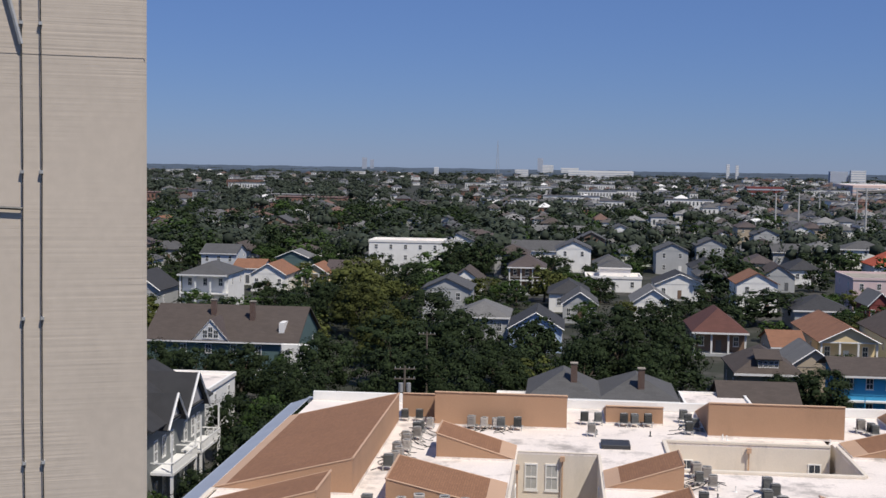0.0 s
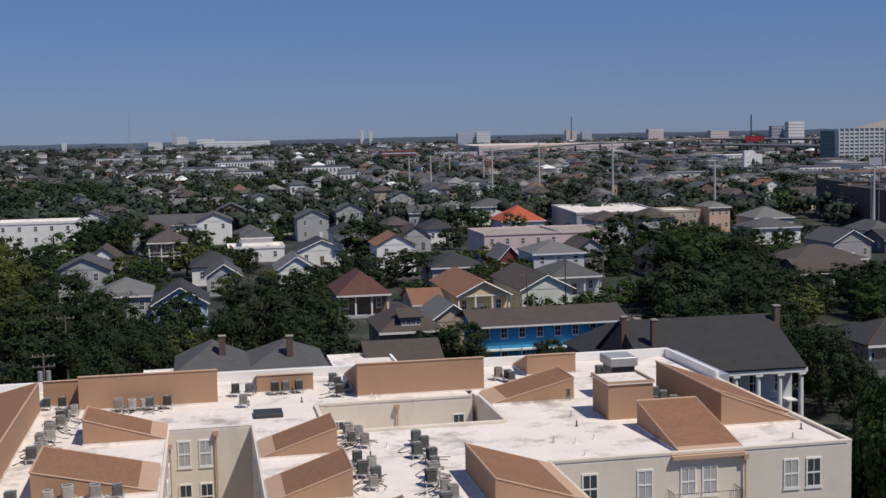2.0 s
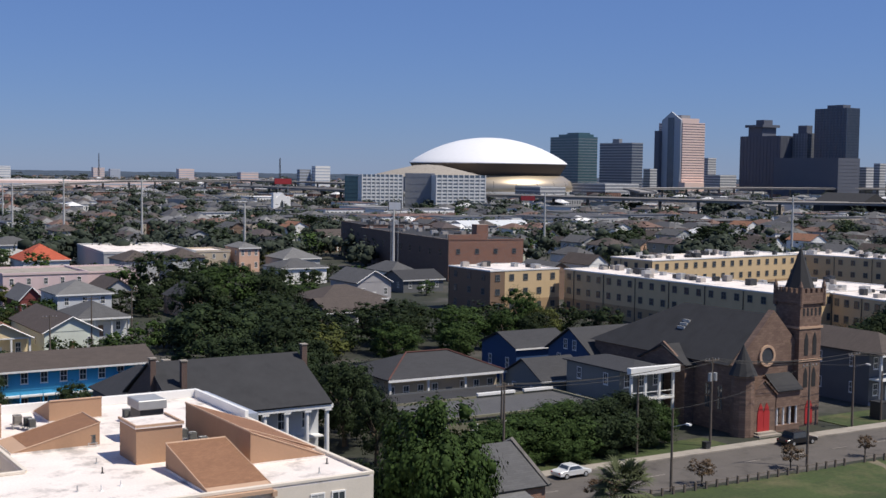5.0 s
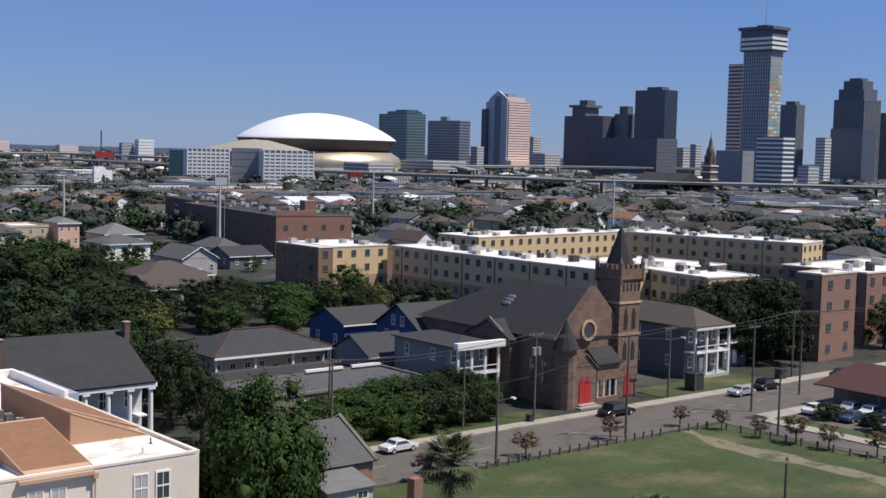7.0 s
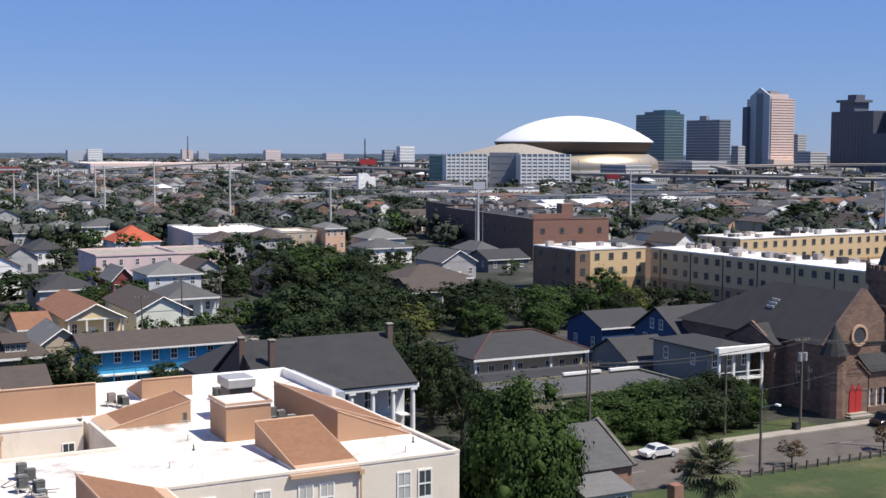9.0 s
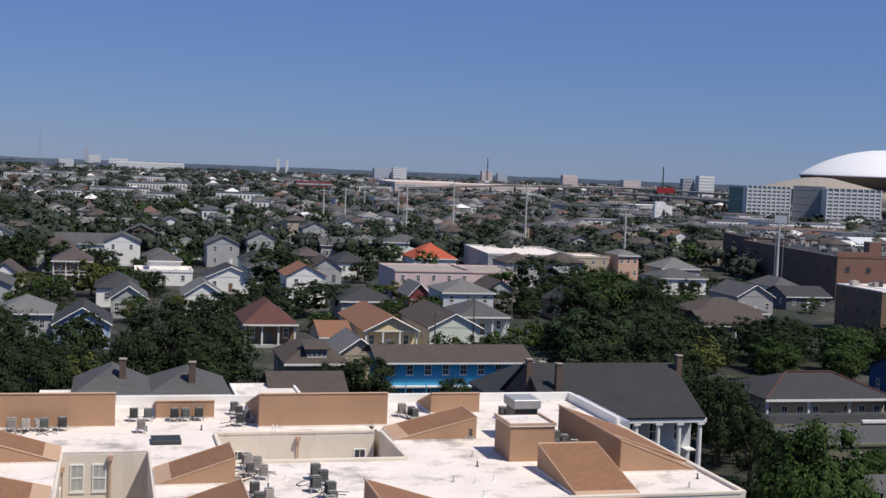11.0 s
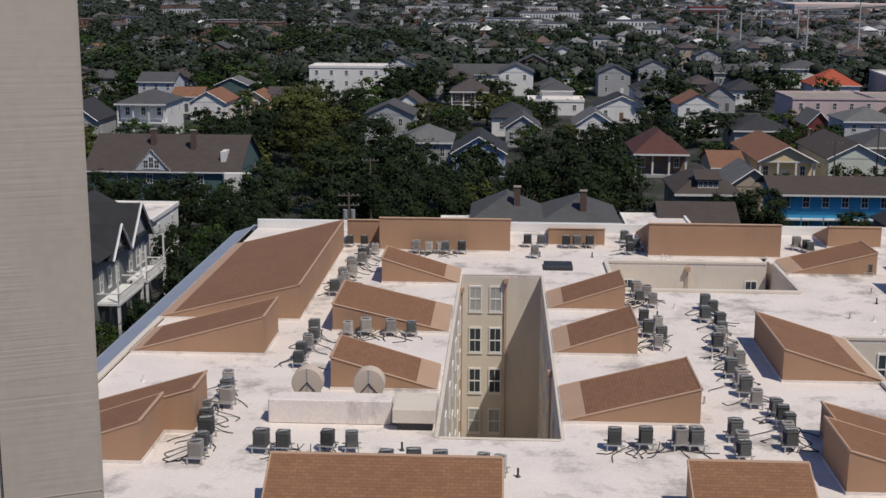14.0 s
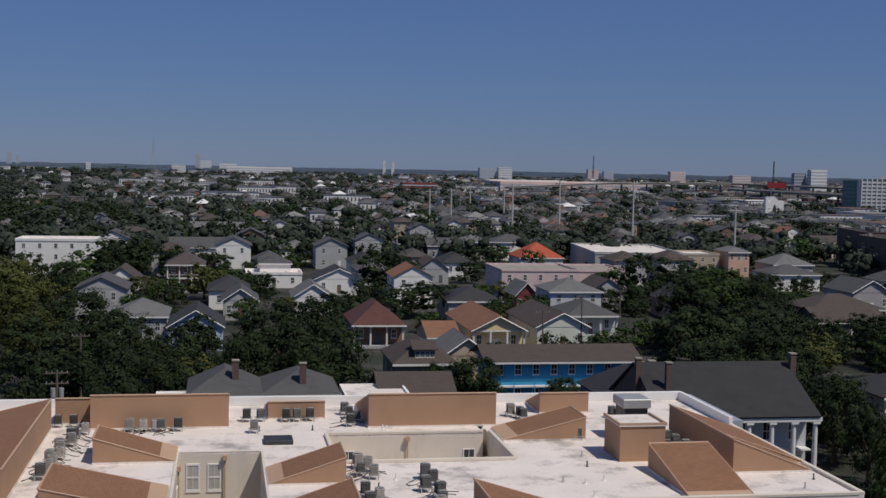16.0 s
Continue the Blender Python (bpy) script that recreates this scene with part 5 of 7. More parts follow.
house(343, 520, 41, 20, 6, 2.5, "side", "grey", PAINT["bluegrey"], "low shed with a pale blue metal roof", nw=4, name="shed", cat="shed")
LIE[0] = ASKEW

# ---- low restaurant with a red roof, beyond the cross street ----
rs = thing("restaurant", pose(-3, 0, 0), "low building with a dull red overhanging roof", "building")
TAKEN.append((160, 85, 15))
boxes("wall", [(154, 172, 62, 97, 0, 3.0)], PAINT["darkgrey"], rs)
bm = bmesh.new()
slab(bm, (152, 99, 3.0), (152, 60, 3.0), (158, 63, 6.0), (158, 96, 6.0), -0.2)
slab(bm, (174, 60, 3.0), (174, 99, 3.0), (158, 96, 6.0), (158, 63, 6.0), -0.2)
slab(bm, (152, 60, 3.0), (174, 60, 3.0), (158, 63.1, 6.0), (158, 63, 6.0), -0.2)
slab(bm, (174, 99, 3.0), (152, 99, 3.0), (158, 96, 6.0), (158, 95.9, 6.0), -0.2)
bmesh.ops.recalc_face_normals(bm, faces=bm.faces[:])
part("roof", bm, mat("dull_red_roof", (0.075, 0.03, 0.026), 0.8, 1, 0.15, 0.3), rs)
for yy in range(64, 97, 5):
    boxes("post", [(152.4, 152.6, yy, yy + 0.2, 0, 3.0)], PAINT["brown"], rs)
LIE[0] = STRAIGHT

# ---- trees ----
def unit_lump():
    """Corners and faces of a twenty-sided solid of radius one."""
    g = (1 + 5 ** 0.5) / 2
    v = np.array([p for a in (-1, 1) for b in (-g, g) for p in ((0, a, b), (a, b, 0), (b, 0, a))]) / math.hypot(1, g)
    near = lambda i, j: abs(np.linalg.norm(v[i] - v[j]) - 2 / math.hypot(1, g)) < 0.01
    f = [c for c in itertools.combinations(range(12), 3) if near(c[0], c[1]) and near(c[1], c[2]) and near(c[0], c[2])]
    return v, np.array([c if np.dot(np.cross(v[c[1]] - v[c[0]], v[c[2]] - v[c[0]]), v[c[0]]) > 0 else (c[0], c[2], c[1]) for c in f])


LUMP_V, LUMP_F = unit_lump()


def core_lumps(rng, centres, radii):
    """Uneven leafy lumps that fill the inside of the clumps, so that crowns close up."""
    k = len(centres)
    v = LUMP_V[None] * rng.uniform(0.75, 1.2, (k, 12, 1)) * np.asarray(radii)[:, None, :] + np.asarray(centres)[:, None, :]
    return v.reshape(-1, 3), (LUMP_F[None] + 12 * np.arange(k)[:, None, None]).reshape(-1, 3)


def crown_mesh(name, rng, clumps, per, leaf, spread=(1, 1, 1), droop=0.0):
    """A crown of unit size: leaf blades gathered in clumps round an uneven set of centres."""
    cs = []
    while len(cs) < clumps:
        p = rng.normal(size=3)
        p /= np.linalg.norm(p)
        r = rng.uniform(0.35, 1.0) ** 0.6
        p = p * r
        if p[2] < -0.55:
            continue
        p[:2] *= 1 + 0.28 * math.sin(3 * math.atan2(p[1], p[0]) + 1.3) * rng.uniform(0.3, 1)
        cs.append(p)
    cs = np.array(cs)
    n = clumps * per
    c = np.repeat(cs, per, axis=0)
    d = rng.normal(size=(n, 3))
    d /= np.linalg.norm(d, axis=1)[:, None]
    rad = np.repeat(rng.uniform(0.16, 0.34, clumps), per)[:, None] * rng.uniform(0.45, 1.0, (n, 1)) ** 0.5
    pos = c + d * rad * np.array([1.15, 1.15, 0.8])
    out = d * 0.8 + c * 0.8 + np.array([0, 0, 0.4]) + rng.normal(size=(n, 3)) * 0.16
    out /= np.linalg.norm(out, axis=1)[:, None]
    t = np.cross(out, rng.normal(size=(n, 3)))
    t /= np.linalg.norm(t, axis=1)[:, None]
    b = np.cross(out, t)
    s = leaf * rng.uniform(0.6, 1.35, (n, 1))
    quad = np.stack([pos - t * s, pos - b * s * 0.6 + out * s * 0.15, pos + t * s, pos + b * s * 0.6 - out * s * 0.1], axis=1)
    quad = quad * np.array(spread)
    core, tris = core_lumps(rng, cs, np.stack([rng.uniform(0.08, 0.14, clumps)] * 3, 1) * np.array([1.15, 1.15, 0.85]))
    me = bpy.data.meshes.new(name)
    me.from_pydata(quad.reshape(-1, 3).tolist() + core.tolist(), [], [(4 * i, 4 * i + 1, 4 * i + 2, 4 * i + 3) for i in range(n)] + (tris + 4 * n).tolist())
    me.polygons.foreach_set("use_smooth", [True] * len(me.polygons))
    return me


def trunk_mesh(name, rng):
    """Unit trunk with limbs: foot at z = 0, reaching to z = 1."""
    bm = bmesh.new()
    rod(bm, (0, 0, -0.02), (0.02, 0.01, 0.42), 0.045, 8, 0.03)
    for k in range(6):
        a = k * 1.05 + rng.uniform(-0.3, 0.3)
        z0 = rng.uniform(0.30, 0.42)
        e = Vector((math.cos(a) * rng.uniform(0.18, 0.34), math.sin(a) * rng.uniform(0.18, 0.34), rng.uniform(0.6, 0.85)))
        m = Vector((e.x * 0.45, e.y * 0.45, (z0 + e.z) / 2))
        rod(bm, (0.015, 0.01, z0), m, 0.022, 6, 0.014); rod(bm, m, e, 0.014, 5, 0.005)
    me = bpy.data.meshes.new(name)
    bm.to_mesh(me); bm.free()
    me.materials.append(BARK)
    return me


rng = np.random.default_rng(7)
TRUNKS = [trunk_mesh("trunk", rng) for _ in range(3)]
NEAR = [crown_mesh("crown", rng, 70, 96, 0.034) for _ in range(3)]
HERO = [crown_mesh("crown", rng, 120, 110, 0.034) for _ in range(2)]
MID = [crown_mesh("crown", rng, 44, 34, 0.062) for _ in range(4)]


def mats(meshes, m):
    out = []
    for me in meshes:
        c = me.copy()
        c.materials.append(m)
        out.append(c)
    return out


CROWNS = {(k, s): mats(src, m) for k, m in (("dark", LEAF), ("yellow", LEAF_Y), ("bright", LEAF_B), ("red", LEAF_R)) for s, src in ((0, NEAR), (1, MID), (2, HERO))}
TREE_LABEL = {"dark": "dark green broad-leaved tree with a dense crown", "yellow": "yellowish green tree with a loose crown", "bright": "bright green leafy tree with a full crown", "red": "small tree with dull reddish leaves"}


def tree(x, y, h, w, kind="dark", far=0, low=0.25, name="tree", label=""):
    """h: height, w: crown width; low: how far up the crown begins, in parts of h."""
    h *= 0.93
    t = thing(name, pose(x, y, 0, 0, 0, random.uniform(0, 360)), label or TREE_LABEL[kind], name.replace("_", " "), "trees" if name == "tree" else "")
    tr = new("trunk", random.choice(TRUNKS))
    tr.parent = t
    tr.scale = (h * 0.75, h * 0.75, h * 0.9)
    c = new("crown", random.choice(CROWNS[kind, far]))
    c.parent = t
    c.location = (0, 0, h * (low + (1 - low) * 0.42))
    c.scale = (w / 2 * 0.95, w / 2 * 0.95 * random.uniform(0.88, 1.1), h * (1 - low) * 0.56)
    TAKEN.append((x, y, w * 0.3))
    return t


for x, y, h, w, k, f in ((-43, 262, 15, 17, "yellow", 0), (-38, 236, 12, 13, "yellow", 0), (-47, 246, 11, 12, "dark", 0), (-23, 212, 14, 14, "dark", 0), (-14.5, 187, 13, 12, "dark", 0), (-14, 156, 12.5, 11, "dark", 0), (-25, 186, 12, 13, "dark", 0),
        (-22, 160, 11, 10, "dark", 0), (-8, 172, 9.8, 10, "dark", 0), (-29, 205, 11, 12, "yellow", 0), (9, 187, 14.2, 17, "dark", 0), (3.5, 174, 11.2, 9, "dark", 0), (17, 187, 12, 10, "dark", 0), (13, 176, 10, 9, "dark", 0),
        (-66, 200, 10, 8, "yellow", 0), (-72, 196, 11, 9, "dark", 0), (-50, 167, 9, 8, "dark", 0), (-57, 172, 9, 8, "dark", 0), (-43, 165, 10, 9.5, "dark", 0), (-36, 160, 9, 8, "dark", 0), (-31, 150, 9.5, 8, "dark", 0), (-32, 134, 9, 7, "bright", 0), (-36.8, 137, 8.5, 6.5, "dark", 0),
        (-30, 118, 9, 8, "dark", 0), (-29, 127, 9.5, 8, "dark", 0), (-33, 111, 6, 5, "dark", 0), (-33, 172, 11, 9, "dark", 0), (-29, 107, 6.5, 5, "dark", 0), (-36, 106, 5, 4, "bright", 0), (-27, 138, 9, 6, "dark", 0), (-30, 96, 6, 5, "dark", 0)):
    tree(x, y, h, w, k, f, 0.12)
for x, y, h, w, k, f in ((-22, 360, 14, 12, "dark", 1), (-30, 352, 11, 10, "dark", 1), (43, 322, 14, 18, "dark", 1), (42, 275, 9, 18, "dark", 1), (34, 284, 9, 12, "dark", 1), (-4, 309, 10, 12, "yellow", 1), (4, 308, 9, 11, "bright", 1), (-93, 380, 9, 14, "bright", 1),
        (-72, 297, 6, 7, "dark", 1), (-108, 300, 10, 12, "dark", 1), (-118, 330, 12, 14, "dark", 1), (99, 307, 10, 11, "bright", 1), (107, 304, 14, 15, "dark", 1), (116, 298, 13, 13, "dark", 1), (-50, 300, 9, 10, "yellow", 1), (-40, 330, 9, 10, "dark", 1)):
    tree(x, y, h, w, k, f, 0.1)
for x, y, h, w, k in ((104, 250, 15, 18, "bright"), (112, 246, 14, 14, "dark"), (96, 246, 13, 13, "dark"), (75, 188, 13.5, 17, "dark"), (88, 196, 13, 15, "dark"), (80, 172, 13, 13, "dark"), (70, 166, 11, 11, "dark"), (95, 210, 12, 14, "dark"), (72, 151, 11.5, 11, "dark"), (71, 134, 12, 9, "dark"),
        (69.5, 123.5, 9.5, 5.5, "dark"), (74, 141, 10, 9, "dark"), (64, 150, 11, 9, "dark"), (79, 160, 11, 9, "dark"), (35, 168, 8.6, 9, "dark"), (30, 170, 7, 7, "dark"), (45.5, 161, 6.6, 5.5, "dark"), (122, 208, 10, 14, "dark"), (129, 197, 9, 11, "bright"), (136, 193, 8.5, 9, "bright"), (147, 203, 11.5, 9, "bright"), (149, 198, 8, 9, "yellow"),
        (115, 197, 9, 11, "dark"), (141, 190, 8, 8, "dark"), (108, 186, 8.5, 10, "bright"), (120, 184, 8, 9, "bright"), (155, 186, 9, 9, "dark"), (163, 176, 8, 9, "dark"), (85, 226, 5, 9, "bright"), (83, 216, 8, 10, "dark")):
    tree(x, y, h, w, k, 0, 0.1)
LIE[0] = ASKEW
for x, y, h, w, k in ((115, 217, 7.5, 11, "dark"), (131, 221, 7.5, 10, "dark"), (133, 210, 8, 10, "bright"), (143, 213, 8, 10, "dark"), (112, 229, 7, 10, "dark"), (150, 212, 7, 9, "dark"), (123, 214, 7, 9, "yellow"), (158, 206, 7.5, 9, "dark")):
    tree(x, y, h, w, k, 1, 0.08)
for x, y in ((342, 405), (319, 388), (396, 412), (417, 423), (495, 448), (526, 450), (269, 639), (267, 551)):
    tree(x, y, 13, 19, "dark", 1, 0.05)
for x, y, h, w in ((173.5, 123.5, 15.5, 12), (166.5, 128, 13, 10), (172.8, 131.8, 14.5, 12), (186.0, 130.7, 14, 11), (169.8, 137.8, 12, 11), (189.0, 138.7, 13, 12)):
    tree(x, y, h, w, "dark", 0, 0.05)
tree(55.6, 91.5, 15.2, 11.4, "bright", 2, 0.05)
tree(60.5, 96, 11, 8, "bright", 2, 0.05)
tree(52, 97, 9, 7, "dark", 2, 0.05)
for x, y, h, w, k in ((84, 118.5, 5.2, 8, "bright"), (79, 117, 5, 6.5, "bright"), (90, 119, 6, 8, "bright"), (95, 117.5, 6.2, 8, "dark"), (100, 118.5, 6.4, 7.5, "dark"), (103.5, 117, 5.2, 5, "bright"), (75, 114.5, 4.2, 5, "bright"), (88, 115.5, 3.6, 5, "bright"), (70, 113, 6, 6, "dark"), (105.5, 121.5, 5, 4, "dark")):
    tree(x, y, h * 1.15, w * 1.25, k, 2, 0.02, "shrub", "large bushy green shrub beside the pavement")
for x, y, h, w in ((95, 99.6, 3.2, 3), (109, 99.8, 3.2, 3.2), (122.2, 100.2, 3, 2.3), (124.9, 95.8, 3, 2.2), (125.4, 90.4, 3, 2.2), (126.4, 86, 4, 3.4), (127.2, 82, 3.4, 2.6), (129, 76.8, 3.6, 2.4), (79.5, 97.5, 3.4, 3.4), (82, 99.2, 2.8, 2.6)):
    tree(x, y, h, w, "red", 1, 0.35, "street_tree", "young crape myrtle tree with dull reddish leaves")
for x, y, h, w, k in ((182, 130, 15, 14, "dark"), (173, 135, 14, 12, "dark"), (189, 128, 12.5, 11, "dark"), (177, 142, 12, 12, "dark"), (192, 125, 6, 6, "dark"), (206, 122.5, 9.5, 8, "dark"), (215, 122, 8.5, 8, "dark"), (236, 126, 6, 7, "dark"), (172, 146, 9, 9, "dark"), (246, 122, 6, 6, "dark"),
        (142, 92, 2.6, 4, "dark"), (141, 84, 2.6, 4, "dark"), (140.5, 75, 2.4, 3.5, "dark"), (96, 66, 3, 5, "bright"), (88, 72, 3, 4, "yellow"), (78, 78, 3.2, 4.5, "bright")):
    tree(x, y, h, w, k, 0, 0.08)


LEAF_PALM = leaves("palm_fronds", (0.055, 0.066, 0.032), (0.085, 0.098, 0.048))


def palm(x, y, h):
    t = thing("palm_tree", pose(x, y, 0), "fan palm tree with drooping grey-green fronds", "palm tree")
    bm = bmesh.new()
    for k in range(10):
        rod(bm, (0, 0, k * h / 10), (0, 0, (k + 1) * h / 10), 0.26, 9, 0.22)
    part("trunk", bm, BARK, t)
    r = random.Random(3)
    for k in range(80):
        a, e = k * 2.4, r.uniform(-1.15, 1.3)
        L = r.uniform(2.4, 3.3)
        stem = Vector((math.cos(a) * math.cos(e), math.sin(a) * math.cos(e), math.sin(e)))
        side = Vector((-math.sin(a), math.cos(a), 0))
        bm = bmesh.new()
        o = Vector((0, 0, h))
        tip = o + stem * L * 0.6
        rod(bm, o, tip, 0.03, 4, 0.015)
        for j in range(11):
            f = (j - 5) / 5 * 1.25
            dv = (stem * math.cos(f) + side * math.sin(f)).normalized()
            q1 = tip + dv * L * 0.55 + Vector((0, 0, -0.12 * L))
            w = dv.cross(Vector((0, 0, 1))).normalized() * 0.085
            m = tip + dv * L * 0.3 + Vector((0, 0, 0.02))
            a1, a2, b1, b2, c1 = (bm.verts.new(v) for v in (tip - w * 0.4, tip + w * 0.4, m - w, m + w, q1))
            bm.faces.new((a1, a2, b2, b1)); bm.faces.new((b1, b2, c1))
        part("frond", bm, LEAF_PALM, t)
    TAKEN.append((x, y, 4))


palm(70.3, 83.2, 6.3)
palm(83, 71, 1.6)

# ---- fence, poles, wires ----
def fence(x0, y0, x1, y1, n):
    f = thing("post_fence", pose(0, 0, 0), "low fence of short dark wooden posts", "fence")
    for i in range(n):
        k = i / (n - 1)
        px, py = x0 + (x1 - x0) * k, y0 + (y1 - y0) * k
        boxes("post", [(px - 0.1, px + 0.1, py - 0.1, py + 0.1, 0, 0.95 + random.uniform(-0.05, 0.05))], WOODPOLE, f)
    bm = bmesh.new()
    rod(bm, (x0, y0, 0.8), (x1, y1, 0.8), 0.035, 5)
    part("rail", bm, WOODPOLE, f)


fence(80, 97.9, 116, 98.0, 24)
fence(119.5, 98, 124, 97.4, 4)
fence(125.5, 95.5, 127.9, 60, 18)


def utility_pole(x, y, h, arms=1, transformer=False, rz=0, lamp=False):
    p = thing("utility_pole", pose(x, y, 0, 0, 0, rz), "weathered wooden utility pole with cross arm and wires", "utility pole", "utility poles")
    bm = bmesh.new()
    rod(bm, (0, 0, 0), (0, 0, h), 0.16, 8, 0.11)
    part("pole", bm, WOODPOLE, p)
    for k in range(arms):
        z = h - 0.4 - k * 1.1
        a = boxes("cross_arm", [(-1.2, 1.2, -0.06, 0.06, z, z + 0.12)], WOODPOLE, p)
        for xx in (-1.05, -0.5, 0.5, 1.05):
            bm = bmesh.new()
            tube(bm, xx, 0, z + 0.12, z + 0.32, 0.05, 0.04, 6)
            part("insulator", bm, METAL, a)
    if transformer:
        for s in (-0.4, 0.45):
            bm = bmesh.new()
            tube(bm, s, -0.1, h - 2.9, h - 1.9, 0.26, 0.26, 12)
            part("transformer", bm, METAL, p, "grey transformer can")
    if lamp:
        bm = bmesh.new()
        rod(bm, (0, 0, h - 2), (0.4, -1.8, h - 1.4), 0.04)
        part("lamp_arm", bm, METAL, p)
        boxes("lamp_head", [(0.25, 0.6, -2.3, -1.7, h - 1.5, h - 1.32)], WHITE, p)
    return Vector((x, y, h))


line = [utility_pole(78, 113.2, 10.5, 1), utility_pole(109.3, 113.3, 11.2, 1, True), utility_pole(135.2, 113.2, 10.2, 1, False, 0, True), utility_pole(165, 113.6, 10.5, 1), utility_pole(200, 114, 10.5, 1)]
other = [utility_pole(90, 99.0, 9, 0, False, 0, True), utility_pole(111.9, 100.0, 12.2, 1), utility_pole(137.6, 100.8, 11.8, 1), utility_pole(153.7, 104.4, 9.5, 0), utility_pole(186, 99, 10.5, 1)]
utility_pole(128.6, 90.1, 7.5, 0); utility_pole(87.5, 60.3, 9.2, 1, False, 30)
utility_pole(81.5, 118.8, 10.5, 0); utility_pole(98, 114, 9.5, 0); utility_pole(142, 114, 7, 0)
LIE[0] = STRAIGHT
utility_pole(-17, 136, 11.5, 2, True, 8); utility_pole(-18, 168, 11, 1); utility_pole(52, 197, 10.5, 1); utility_pole(66, 222, 10.5, 1); utility_pole(78, 236, 10, 1)
LIE[0] = ASKEW
for a in range(len(line) - 1):
    for dx in (-0.9, 0.0, 0.9, 0.3):
        bm = bmesh.new()
        p0, p1 = line[a] + Vector((0, dx, -0.05 - abs(dx) * 0.3)), line[a + 1] + Vector((0, dx, -0.05 - abs(dx) * 0.3))
        smooth_line(bm, [p0.lerp(p1, k / 10) + Vector((0, 0, -3.2 * k / 10 * (1 - k / 10))) for k in range(11)], 0.028, 4)
        tagged(part("overhead_wire", bm, BLACK), "sagging black overhead wire between poles", "wire", "overhead wires")
for a, b in ((0, 1), (1, 2), (2, 4)):
    bm = bmesh.new()
    smooth_line(bm, [other[a].lerp(other[b], k / 10) + Vector((0, 0, -2.8 * k / 10 * (1 - k / 10) - 0.1)) for k in range(11)], 0.018, 4)
    tagged(part("overhead_wire", bm, BLACK), "sagging black overhead wire between poles", "wire", "overhead wires")
LIE[0] = STRAIGHT
POLEMETAL = mat("pale_steel", (0.50, 0.49, 0.46), 0.6, 1, 0.1, 0.1)
for x, y, h in ((179, 416, 21), (188, 325, 22), (320, 425, 25), (170, 501, 29), (148, 537, 28), (178, 889, 20), (375, 338, 26), (132, 560, 26), (118, 640, 22), (160, 700, 24), (100, 600, 22)):
    p = thing("transmission_pole", pose(x, y, 0), "tall pale steel transmission pole", "pole", "steel poles")
    bm = bmesh.new()
    rod(bm, (0, 0, 0), (0, 0, h), 0.55, 8, 0.3)
    part("pole", bm, POLEMETAL, p)
    boxes("arm", [(-2.2, 2.2, -0.12, 0.12, h - 1.2, h - 0.9)], POLEMETAL, p)

